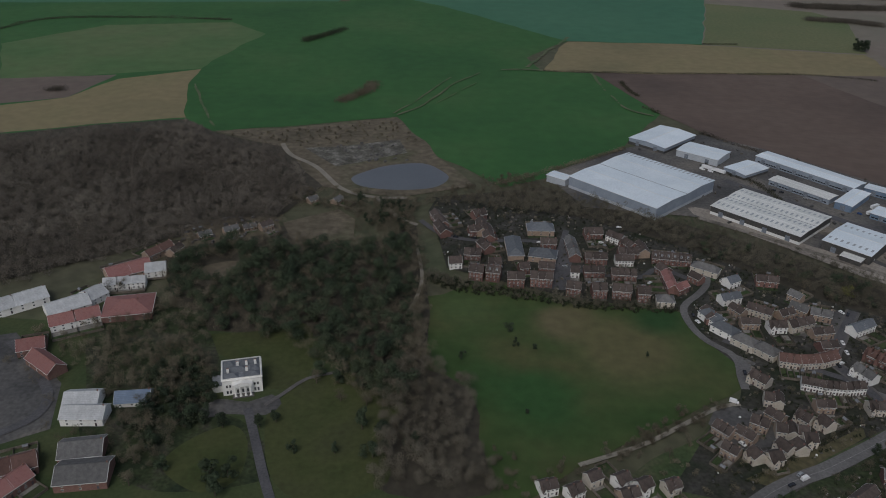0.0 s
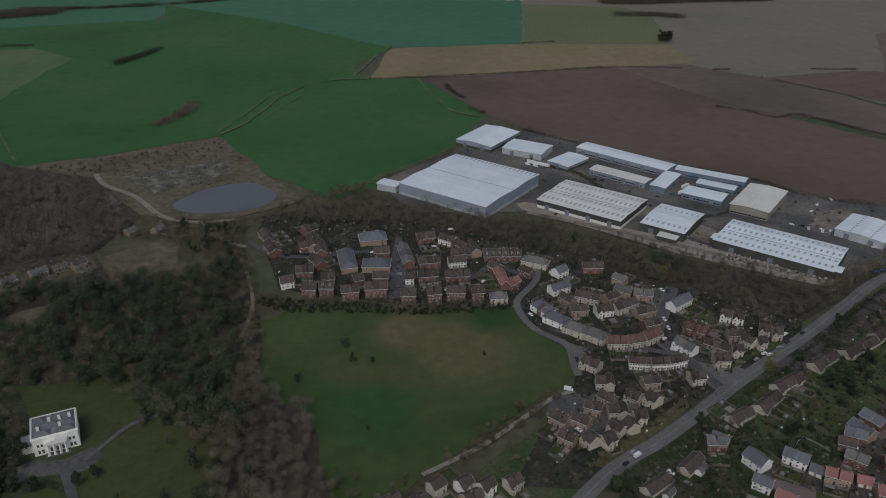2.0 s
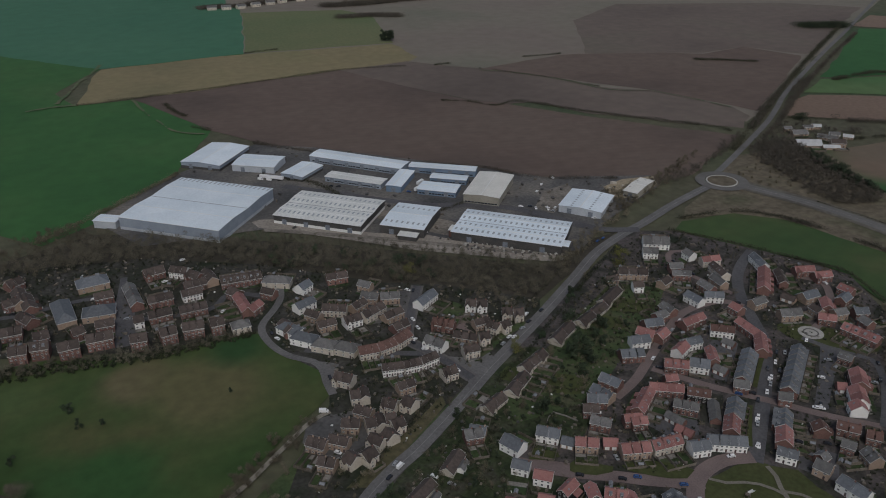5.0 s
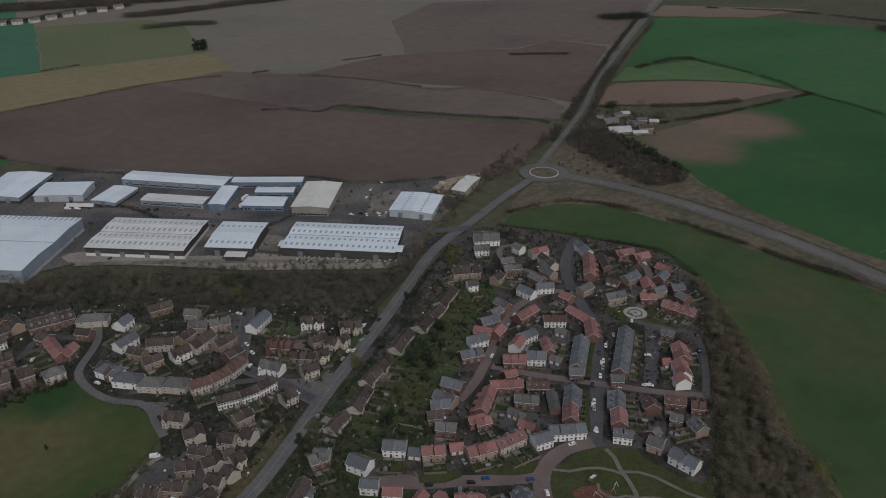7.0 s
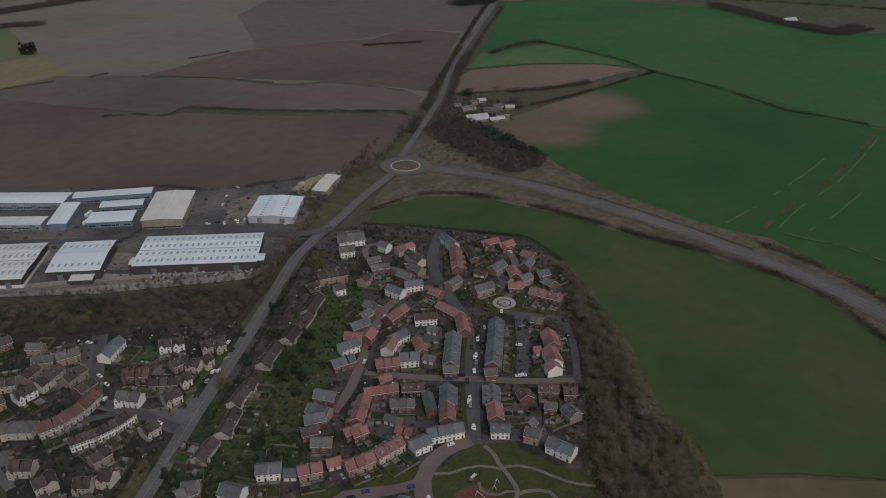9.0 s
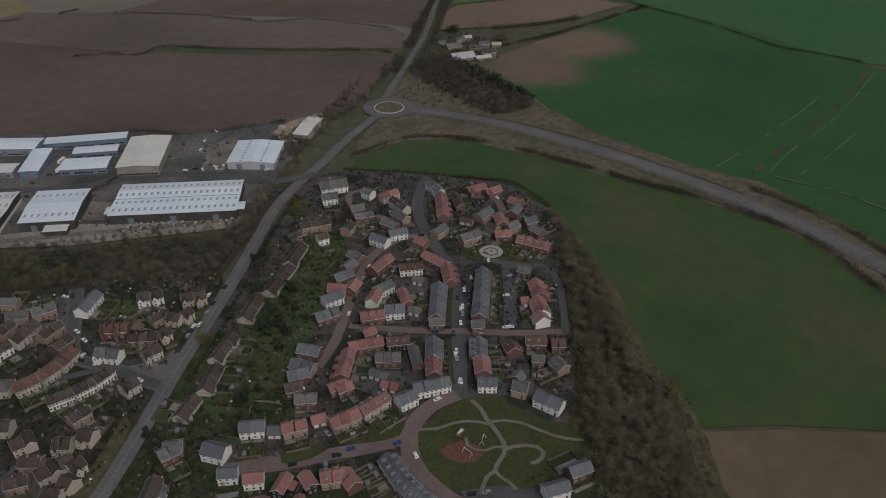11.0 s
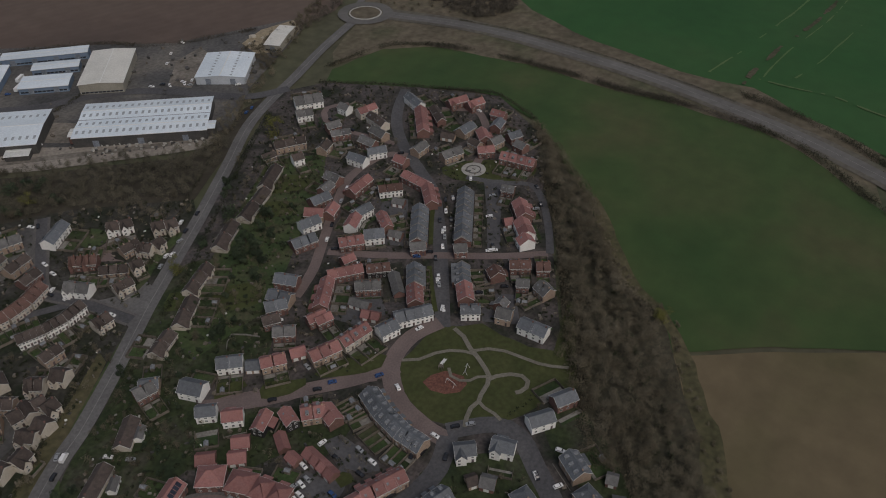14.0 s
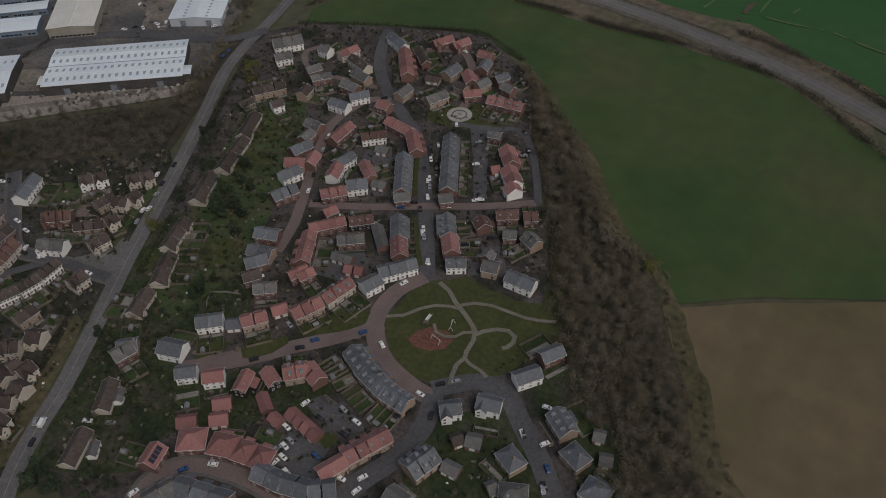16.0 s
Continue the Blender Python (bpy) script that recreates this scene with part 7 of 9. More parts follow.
wood("garden_trees", [(313, 354), (373, 384), (409, 373), (426, 374), (391, 342), (363, 331), (328, 316), (296, 305), (279, 307), (282, 332)], 13, "twig", "leafless trees through the long gardens", height=6, n=320, width=0.05, length=0.9)
wood("garden_evergreens", [(313, 354), (373, 384), (409, 373), (426, 374), (391, 342), (363, 331), (328, 316), (296, 305), (279, 307), (282, 332)], 21, "needle", "evergreen shrubs and trees through the long gardens", height=5, n=420, length=0.6, width=0.24)
plant("ever", 44, 435, 0.6, "lone trees on the green")
plant("ever", 46, 418, 0.5, "lone trees on the green")
plant("ever", 58, 415, 0.4, "lone trees on the green")
plant("ever", 127, 408, 0.35, "lone trees on the green")
plant("ever", 12, 405, 0.5, "lone trees on the green")
plant("ever", 48, 352, 0.4, "lone trees on the green")
plant("ever", -42.5, 338, 1.1, "park trees near the villa")
plant("ever", -35, 316, 1.2, "park trees near the villa")
plant("ever", -129, 341, 0.9, "park trees near the villa")
plant("ever", -118, 338, 1.0, "park trees near the villa")
plant("bare", -57, 362, 0.9, "park trees near the villa")
plant("ever", -76, 319, 0.7, "park trees near the villa")
plant("ever", -55, 319, 0.6, "park trees near the villa")
plant("ever", -139, 305, 0.8, "park trees near the villa")
plant("ever", -106, 301, 0.9, "park trees near the villa")
plant("ever", -71, 386, 1, "park trees near the villa")
plant("ever", -60, 378, 0.9, "park trees near the villa")
plant("ever", -111, 372, 0.5, "park trees near the villa")
plant("ever", -142, 355, 1.15, "park trees near the villa")
plant("ever", -135, 344, 1.15, "park trees near the villa")
plant("ever", -114, 299, 1.15, "park trees near the villa")
plant("ever", -109, 288, 1.15, "park trees near the villa")
plant("ever", -90, 343, 0.8, "park trees near the villa")
plant("ever", -98, 338, 0.8, "park trees near the villa")
plant("bare", -46, 373, 1, "park trees near the villa")
plant("bare", -42, 358, 1, "park trees near the villa")
plant("bare", -153, 294, 1, "park trees near the villa")
plant("bare", -156, 310, 1, "park trees near the villa")
plant("bare", -73, 378, 1, "park trees near the villa")
plant("bare", -24, 334, 1, "park trees near the villa")
plant("bare", -147, 393, 1, "park trees near the villa")
plant("bare", -158, 387, 1, "park trees near the villa")
plant("bare", -157, 371, 1, "park trees near the villa")
plant("bud", 434, 427, 1.3, "leafing trees")
plant("bud", 293, 358, 1.2, "leafing trees")
plant("bud", 282, 483, 1.2, "leafing trees")
plant("bud", 409, 126, 1.2, "leafing trees")
plant("ever", 323, 340, 1.1, "garden evergreens")
plant("ever", 326, 328, 0.9, "garden evergreens")
plant("ever", 356, 355, 0.8, "garden evergreens")
plant("ever", 366, 398, 0.8, "garden evergreens")
plant("ever", 344, 338, 0.8, "garden evergreens")
plant("ever", 359, 392, 0.7, "garden evergreens")
plant("ever", 314, 319, 0.8, "garden evergreens")
plant("ever", 316, 364, 0.6, "garden evergreens")
plant("ever", 372, 348, 0.5, "garden evergreens")
plant("ever", 454, 399, 0.6, "garden evergreens")
plant("ever", 274, 306, 0.6, "garden evergreens")
plant("ever", 228, 323, 0.6, "garden evergreens")
plant("ever", 168, 284, 0.8, "garden evergreens")
plant("ever", 163, 282, 0.8, "garden evergreens")
plant("ever", 166, 274, 0.7, "garden evergreens")
plant("ever", 274, 303, 0.7, "garden evergreens")
plant("ever", 269, 304, 0.7, "garden evergreens")
plant("ever", 283, 304, 0.6, "garden evergreens")
plant("ever", 280, 330, 0.4, "garden evergreens")
plant("ever", 329, 335, 1, "garden evergreens")
plant("ever", 332, 347, 0.9, "garden evergreens")
plant("ever", 358, 354, 0.8, "garden evergreens")
plant("ever", 345, 346, 0.8, "garden evergreens")
plant("bare", 254, 321, 0.6, "garden trees")
plant("bare", 252, 310, 0.6, "garden trees")
plant("bare", 264, 312, 0.5, "garden trees")
plant("bare", 225, 291, 0.5, "garden trees")
plant("bare", 214, 285, 0.6, "garden trees")
plant("bare", 218, 279, 0.6, "garden trees")
plant("bare", 222, 268, 0.4, "garden trees")
plant("bare", 253, 284, 0.3, "garden trees")
plant("bare", 327, 246, 0.3, "garden trees")
plant("bare", 324, 150, 0.4, "garden trees")
plant("bare", 335, 133, 0.6, "garden trees")
plant("bare", 325, 120, 0.6, "garden trees")
plant("bare", 215, 268, 0.5, "garden trees")
plant("bare", 198, 277, 0.6, "garden trees")
plant("bare", 219, 311, 0.6, "garden trees")
plant("bare", 203, 302, 0.5, "garden trees")
plant("bare", 191, 279, 0.5, "garden trees")
plant("bare", 337, 366, 0.7, "garden trees")
plant("bare", 355, 371, 0.7, "garden trees")
plant("bare", 366, 367, 0.7, "garden trees")
plant("bare", 385, 371, 0.6, "garden trees")
plant("bare", 402, 370, 0.6, "garden trees")
plant("bare", 424, 382, 0.6, "garden trees")
plant("bare", 439, 380, 0.5, "garden trees")
plant("bare", 386, 393, 0.7, "garden trees")
plant("bare", 373, 389, 0.6, "garden trees")
plant("bare", 389, 412, 0.6, "garden trees")
plant("bare", 296, 344, 0.7, "garden trees")
plant("bare", 308, 344, 0.7, "garden trees")
plant("bare", 297, 318, 0.6, "garden trees")
plant("bare", 284, 313, 0.6, "garden trees")
plant("bare", 278, 323, 0.5, "garden trees")
plant("bare", 274, 336, 0.5, "garden trees")
plant("bare", 265, 312, 0.6, "garden trees")
plant("bare", 243, 316, 0.6, "garden trees")
plant("bare", 230, 334, 0.6, "garden trees")
plant("bare", 369, 322, 0.4, "garden trees")
plant("bare", 498, 337, 0.4, "garden trees")
plant("bare", 466, 342, 0.5, "garden trees")
plant("bare", 480, 363, 0.4, "garden trees")
plant("bare", 504, 302, 0.4, "garden trees")
plant("bare", 472, 251, 0.4, "garden trees")
plant("bare", 481, 239, 0.5, "garden trees")
plant("bare", 257, 493, 0.7, "garden trees")
plant("bare", 269, 479, 0.7, "garden trees")
plant("bare", 280, 484, 0.8, "garden trees")
plant("bare", 276, 432, 0.6, "garden trees")
plant("bare", 273, 418, 0.5, "garden trees")
plant("bare", 287, 436, 0.5, "garden trees")
plant("bare", 220, 438, 0.4, "garden trees")
plant("bare", 202, 445, 0.4, "garden trees")
plant("bare", 222, 374, 0.5, "garden trees")
plant("bare", 229, 366, 0.5, "garden trees")
plant("bare", 222, 344, 0.5, "garden trees")
plant("bare", 231, 347, 0.5, "garden trees")
plant("bare", 204, 375, 0.5, "garden trees")
plant("bare", 176, 488, 0.4, "garden trees")
plant("bare", 156, 505, 0.4, "garden trees")
plant("bare", 120, 510, 0.3, "garden trees")
plant("bare", 85, 541, 0.4, "garden trees")
plant("bare", 46, 548, 0.4, "garden trees")
plant("bare", 40, 577, 0.5, "garden trees")
plant("bare", 12, 570, 0.5, "garden trees")
plant("bare", 5, 591, 0.5, "garden trees")
plant("bare", 51, 603, 0.6, "garden trees")
plant("bare", 44, 616, 0.6, "garden trees")
plant("bare", 40, 629, 0.6, "garden trees")
plant("bare", 66, 619, 0.5, "garden trees")
plant("bare", 147, 536, 0.4, "garden trees")
plant("bare", 302, 439, 0.6, "garden trees")
plant("bare", 320, 424, 0.6, "garden trees")
plant("bare", 339, 416, 0.6, "garden trees")
plant("bare", 180, 329, 0.4, "garden trees")
plant("bare", 143, 343, 0.5, "garden trees")
plant("bare", 132, 332, 0.5, "garden trees")
plant("bare", 119, 319, 0.6, "garden trees")
plant("bare", 139, 325, 0.5, "garden trees")
plant("bare", 155, 324, 0.4, "garden trees")
wood("bare_park_wood", [(-76, 394), (-26, 368), (-28, 348), (-59, 373)], 8, "twig", "leafless trees at the lawn edge", height=9, n=420, width=0.06, length=1.2)
wood("evergreen_wood", [(-81, 394), (-62, 395), (-26, 366), (-29, 356), (-53, 373)], 10, "needle", "dark evergreens at the lawn edge", height=9, n=520, length=0.8, width=0.34)
wood("garden_trees", [(-267, 396), (-225, 386), (-216, 364), (-180, 345), (-170, 318), (-199, 318), (-219, 335), (-222, 364)], 12, "twig", "leafless trees among the sheds", height=7, n=320, width=0.06, length=1.1)
wood("garden_trees", [(253, 382), (264, 358), (205, 319), (163, 298), (164, 315), (205, 340)], 11, "twig", "leafless roadside trees before the cream houses", height=5, n=260, width=0.05, length=0.9)
wood("garden_trees", [(310, 436), (343, 403), (333, 395), (300, 419)], 8, "twig", "leafless trees behind the cream houses", height=8, n=320, width=0.06, length=1.1)
wood("garden_trees", [(213, 319), (235, 310), (217, 281), (193, 257), (171, 271), (181, 292)], 10, "twig", "leafless garden trees along the road", height=5, n=320, width=0.05, length=0.9)
wood("garden_evergreens", [(165.3, 292.2), (175.5, 284.0), (181.5, 271.9), (173.4, 258.1), (156.5, 283.1)], 6.5, "needle", "dark evergreens in a garden beside the main road", height=7, n=420, length=0.7, width=0.3)
wood("garden_evergreens", [(165, 262), (200, 296), (262, 330), (300, 338), (285, 290), (235, 262), (200, 242), (172, 245)], 10, "needle", "dark evergreen shrubs through the gardens", height=3.6, n=170, length=0.6, width=0.26)
wood("garden_evergreens", [(178, 288), (188, 283), (174, 271), (159, 276), (159, 284)], 8, "needle", "dark roadside evergreens", height=6, n=420, length=0.6, width=0.26)
wood("garden_evergreens", [(213, 319), (271, 308), (295, 300), (326, 331), (310, 354), (262, 322)], 17, "needle", "evergreens through the long gardens", height=4, n=380, length=0.6, width=0.24)
wood("bare_park_wood", [(-141, 658), (-86, 659), (-24, 631), (-18, 560), (-66, 587), (-77, 613), (-125, 619)], 8, "twig", "bare trees behind the paddock", height=8, n=420, width=0.07, length=1.1)
wood("evergreen_wood", [(-81, 650), (-24, 627), (-19, 570), (-62, 588)], 12, "needle", "dark evergreens behind the paddock", height=9, n=700, length=0.7, width=0.3)
wood("bare_park_wood", [(-26, 562), (-16, 551), (-11, 484), (-9, 396), (-16, 397), (-21, 487)], 7, "twig", "leafless trees lining the green", height=9, n=520, width=0.07, length=1.1)
wood("road_trees", [(759, 586.5), (823, 630.1), (880, 658.8), (964, 699.4), (968, 694.4), (886, 650.1), (823, 609.7), (767, 575.2)], 5, "twig_dark", "bare trees lining the country road", height=7, n=220, width=0.12, length=1.2)
wood("road_trees", [(793, 576.7), (853, 610.4), (919, 652.3), (988, 682.9), (1011, 706), (958, 687.1), (870, 629.2)], 5, "twig_dark", "bare trees lining the country road", height=7, n=220, width=0.12, length=1.2)
wood("road_trees", [(724, 550.8), (770, 571.1), (771, 553.7), (768, 524.4), (744, 495.4), (695.4, 482.4), (688.8, 510.0), (701, 536.7)], 6, "twig_dark", "bare trees between country road and farmstead", height=8, n=240, width=0.12, length=1.3)
wood("farm_trees", [(787, 585), (840, 583), (849, 523), (795, 507), (774, 546)], 9, "twig_dark", "bare trees round a small farmstead", height=6, n=200, width=0.12, length=1.3)
wood("road_trees", [(504, 532), (533, 528), (583, 541), (637, 561), (661, 568), (624, 544), (562, 514), (508, 492), (480, 494)], 5.5, "twig", "bare roadside trees between halls and main road", height=6, n=320, width=0.08, length=1.1)

# ---- far distance ----
for x, y, rot in ((455, 1632, -20), (480, 1622, -10), (508, 1618, 15), (540, 1625, 10), (572, 1632, 0), (600, 1640, 20), (640, 1640, -15), (676, 1650, 10)):
    a = radians(rot)
    row(x - 9 * math.cos(a), y - 9 * math.sin(a), x + 9 * math.cos(a), y + 9 * math.sin(a), 1, 10, "gc", "far village houses")
hedge([(400, 1850), (447, 1824), (520, 1790), (593, 1754), (694, 1722), (790, 1690)], 46, 11, mat="twig_dark", name="far_wood", label="dark woodland on the far hill")
hedge([(440, 1655), (510, 1640), (600, 1655), (700, 1668)], 22, 8, mat="twig_dark", name="far_wood", label="trees round a far village")
hedge([(-760, 1660), (-605, 1600), (-554, 1628), (-474, 1640), (-400, 1660)], 40, 10, mat="twig_dark", name="far_wood", label="dark woodland on the far hill")
hedge([(-400, 1690), (-206, 1700), (0, 1760)], 14, 6, mat="field_hedge")

# ---- hedges ----
hedge([(529, 864), (553, 847), (575, 813), (600, 816), (620, 800), (657, 733), (731, 632), (746, 598)], 4.2, 3)
hedge([(1135, 657), (1130, 605), (1110, 513), (1081, 449), (1069, 389), (1040, 307), (1020, 261), (1022, 225), (1023, 175)], 4.0, 3.2)
hedge([(1081, 451), (946, 478), (878, 498), (831, 515)], 6.3, 3)
hedge([(1031, 680), (1106, 678), (1135, 657)], 9, 5)
hedge([(887, 554), (922, 527), (966, 503), (979, 495)], 7, 5, density=10, mat="twig_dark")
hedge([(843, 590), (849, 585)], 7, 8, density=30, mat="needle", name="field_tree", label="dark conifer beside the farmstead")
hedge([(853, 528), (858, 520)], 11, 10, density=14, mat="twig_dark", name="field_tree", label="large bare tree beside the farmstead")
hedge([(882, 571), (887, 568)], 8, 9, density=40, mat="needle", name="field_tree", label="dark round tree beside the farmstead")
hedge([(839, 599), (877, 566), (937, 522), (988, 494)], 2.8, 3)
hedge([(133, 1073), (189, 1068), (249, 1066), (361, 1068), (479, 1069), (570, 1043)], 2.8, 3)
hedge([(228, 1021), (231, 986), (238, 962)], 5.6, 3)
hedge([(235, 916), (247, 895)], 5.6, 3)
hedge([(611, 1026), (634, 1024)], 4.2, 2.25)
hedge([(656, 976), (704, 898), (739, 816)], 2.5, 1.875)
hedge([(749, 1003), (809, 990)], 3.5, 2.25)
hedge([(957, 858), (996, 829), (1023, 805)], 8.4, 3)
hedge([(396, 1239), (448, 1240)], 3.5, 2.25)
hedge([(-740, 1243), (-708, 1285), (-662, 1365), (-508, 1383), (-361, 1373)], 5, 4)
hedge([(-214, 1226), (-189, 1266), (-164, 1311)], 13, 6, mat="needle", name="shelter_belt", label="dark clump of trees in the crop")
hedge([(632, 1428), (694, 1415), (735, 1386)], 20, 7, mat="twig_dark", name="shelter_belt", label="brown shelter belt on the hill")
wood("shelter_belt", [(612, 1203), (628, 1199), (634, 1214), (618, 1219)], 5.0, "needle", "square clump of dark firs", height=17, n=420, length=1.4, width=0.6, spread=0.24)
hedge([(-123, 926), (-96, 969), (-92, 999)], 14, 5, mat="twig", name="scrub", label="brown scrub in a hollow of the crop")
hedge([(-484, 958), (-470, 958)], 14, 6, mat="twig_dark", name="scrub", label="single thorn clump in the field")
hedge([(528, 456), (578, 442), (604, 410), (617, 358), (621, 300), (621, 250), (625, 212)], 5, 3, mat="field_hedge")
hedge([(604, 410), (617, 358), (622, 300), (623, 250), (627, 212), (624, 150)], 8, 2.2, mat="twig_dark")
hedge([(624, 150), (614, 115), (591, 80), (571, 53), (552, 20)], 6, 4, mat="field_hedge")
hedge([(657, 420), (665, 368), (666, 314), (663, 263), (658, 216), (651, 175)], 2.2, 1.6, mat="field_hedge")
hedge([(664, 172), (658, 137), (645, 102), (624, 64), (612, 40)], 6, 4.5, mat="field_hedge")
hedge([(502, 443), (523, 410), (539, 378), (555, 346), (563, 321), (548, 282)], 3.5, 3)
wood("scrub", [(-12, 515), (4, 508), (23, 500), (41, 495.5), (67, 489), (90, 477), (119, 475), (142, 472), (167, 469), (165, 460), (139, 461), (116, 463), (93, 466), (65, 474), (40, 480), (22, 483), (2, 490), (-12, 502)], 4.2, "twig_belt", "soft belt of leafless scrub between brick houses and green", height=5, n=200, width=0.1, length=1.0, spread=0.5)
wood("scrub", [(-12, 510), (4, 503), (23, 494), (41, 490), (67, 483), (90, 473), (119, 470), (142, 468), (167, 465), (165, 459), (139, 460), (116, 461), (93, 464), (65, 472), (40, 478), (22, 481), (2, 488), (-12, 500)], 3.6, "hedge", "dull green bramble scrub at the edge of the green", height=3, n=150, width=0.2, length=0.7, spread=0.6)
hedge([(699, 553), (765, 590), (814, 617), (966, 702), (1112, 781), (1362, 911)], 7, 6, mat="field_hedge", name="road_trees", label="bare trees lining the country road")
hedge([(772, 570), (826, 598), (972, 680), (1121, 757), (1317, 852)], 6, 5, mat="twig_dark", name="road_trees", label="bare trees lining the country road")
hedge([(1298, 937), (1352, 904)], 30, 9, mat="needle", name="shelter_belt", label="dark trees beside the far road")
hedge([(1571, 553), (1501, 420), (1470, 323), (1527, 303)], 26, 7, mat="twig_dark", name="shelter_belt", label="bare trees round a far farm")
hedge([(1473, 307), (1534, 281)], 7, 4.5)
hedge([(1523, 871), (1610, 728), (1642, 569), (1704, 382), (1722, 292)], 5.6, 3.75)
hedge([(49, 679), (107, 716), (183, 774)], 6, 4, mat="twig")
hedge([(203, 306), (231, 322), (253, 336)], 2.5, 1.5)
hedge([(173, 311), (193, 325), (222, 342), (248, 357)], 2.8, 1.875)
hedge([(279, 372), (336, 405), (383, 433)], 2.5, 1.875)
hedge([(660, 1556), (710, 1539), (834, 1533), (993, 1520)], 26, 8, mat="twig_dark", name="shelter_belt", label="far dark woodland strip")
hedge([(777, 1680), (916, 1619), (1072, 1558)], 26, 8, mat="twig_dark", name="shelter_belt", label="far dark woodland strip")
hedge([(277, 826), (308, 785), (394, 688), (449, 640), (476, 594), (540, 554)], 5, 4, mat="twig_dark")
hedge([(272, 709), (290, 686), (298, 645)], 6, 3)
hedge([(362, 572), (404, 577), (419, 563)], 4, 2)
hedge([(493, 244), (436, 201), (360, 153), (312, 116)], 5, 3, mat="twig")
hedge([(541, 278), (487, 209), (428, 161), (410, 128)], 6, 5, mat="twig")
hedge([(400, 393), (423, 372)], 2.2, 2.2, name="garden_hedge", label="clipped hedge between long back gardens")
hedge([(383, 379), (407, 357)], 2.2, 2.2, name="garden_hedge", label="clipped hedge between long back gardens")
hedge([(354, 364), (379, 346)], 2.2, 2.2, name="garden_hedge", label="clipped hedge between long back gardens")
hedge([(339, 356), (364, 335)], 2.2, 2.2, name="garden_hedge", label="clipped hedge between long back gardens")
hedge([(368, 374), (395, 353)], 2.2, 2.2, name="garden_hedge", label="clipped hedge between long back gardens")
hedge([(304, 325), (323, 310)], 2.2, 2.2, name="garden_hedge", label="clipped hedge between long back gardens")
hedge([(291, 319), (309, 302)], 2.2, 2.2, name="garden_hedge", label="clipped hedge between long back gardens")
hedge([(307, 341), (319, 337)], 2.2, 2.2, name="garden_hedge", label="clipped hedge between long back gardens")
hedge([(275, 312), (292, 296)], 2.2, 2.2, name="garden_hedge", label="clipped hedge between long back gardens")
hedge([(298, 341), (313, 318)], 1.8, 2.0, name="garden_hedge", label="clipped hedge between long back gardens")
hedge([(279, 328), (297, 299)], 1.8, 2.0, name="garden_hedge", label="clipped hedge between long back gardens")
hedge([(272, 324), (286, 300)], 1.8, 2.0, name="garden_hedge", label="clipped hedge between long back gardens")
hedge([(240, 304), (252, 291)], 1.8, 2.0, name="garden_hedge", label="clipped hedge between long back gardens")
hedge([(228, 298), (240, 304)], 1.8, 2.0, name="garden_hedge", label="clipped hedge between long back gardens")
hedge([(213, 276), (224, 271)], 1.8, 2.0, name="garden_hedge", label="clipped hedge between long back gardens")
hedge([(397, 169), (349, 140), (330, 113), (295, 87)], 4, 3, mat="twig")
hedge([(309.7, 159.3), (316.6, 158.6), (323.7, 156.1), (328.4, 155.9)], 1.6, 1.4, mat="hedge", name="garden_hedge", label="low clipped hedge at the edge of the park")
hedge([(329.4, 156.2), (330.3, 152.0), (331.0, 148.0)], 1.6, 1.4, mat="hedge", name="garden_hedge", label="low clipped hedge at the edge of the park")
hedge([(232, 349), (211, 335), (180, 317), (158, 304)], 2.4, 2.0, mat="hedge")
hedge([(266, 340), (300, 357), (322, 370)], 3.0, 2.6, mat="hedge", name="garden_hedge", label="dark front hedge beside the main road")
hedge([(326, 373), (352, 388), (368, 397)], 3.0, 2.6, mat="hedge", name="garden_hedge", label="dark front hedge beside the main road")
hedge([(374, 401), (396, 415), (418, 427), (446, 440)], 4.0, 3.4, mat="hedge", name="garden_hedge", label="dark front hedge beside the main road")
hedge([(342, 372), (349, 376)], 6, 6, mat="needle", density=14, name="front_garden_tree", label="dark evergreen in a front garden")
hedge([(398, 398), (406, 402)], 7, 6, mat="needle", density=14, name="front_garden_tree", label="dark evergreen in a front garden")
hedge([(425, 417), (431, 420)], 8, 6, mat="bud", density=12, name="front_garden_tree", label="yellow-green willow in a front garden")
hedge([(272, 371), (295, 382), (318, 390)], 2.4, 2.0, mat="hedge")

# ---- pale tracks in the crops ----
def wheel_track(pts, width, z, mat, label="pale worn wheel track through a crop", bare=0.35):
    """Broken uneven strips along a line, worn into a crop; bare: how much of its length shows."""
    line = smooth_line(pts, 3.0)
    bm = bmesh.new()
    last = None
    for i, q in enumerate(line):
        a, b = line[max(i - 1, 0)], line[min(i + 1, len(line) - 1)]
        side = Vector((b.y - a.y, a.x - b.x, 0)).normalized()
        k = noise.noise(Vector((q.x, q.y, 7)) * 0.07) + 0.5 * noise.noise(Vector((q.x, q.y, 1)) * 0.3)
        half = width * 0.36 * max(0.0, min(1.0, bare + 0.5 + k))
        mid = q + side * noise.noise(Vector((q.x, q.y, 3)) * 0.03) * width * 0.5
        now = None
        if half > 0.12 * width:
            now = [bm.verts.new((*(mid - side * half).xy, z)), bm.verts.new((*(mid + side * half).xy, z))]
            if last:
                bm.faces.new((last[0], last[1], now[1], now[0]))
        last = now
    return tagged(part("farm_track", bm, M[mat]), label, "track", kind="structure")


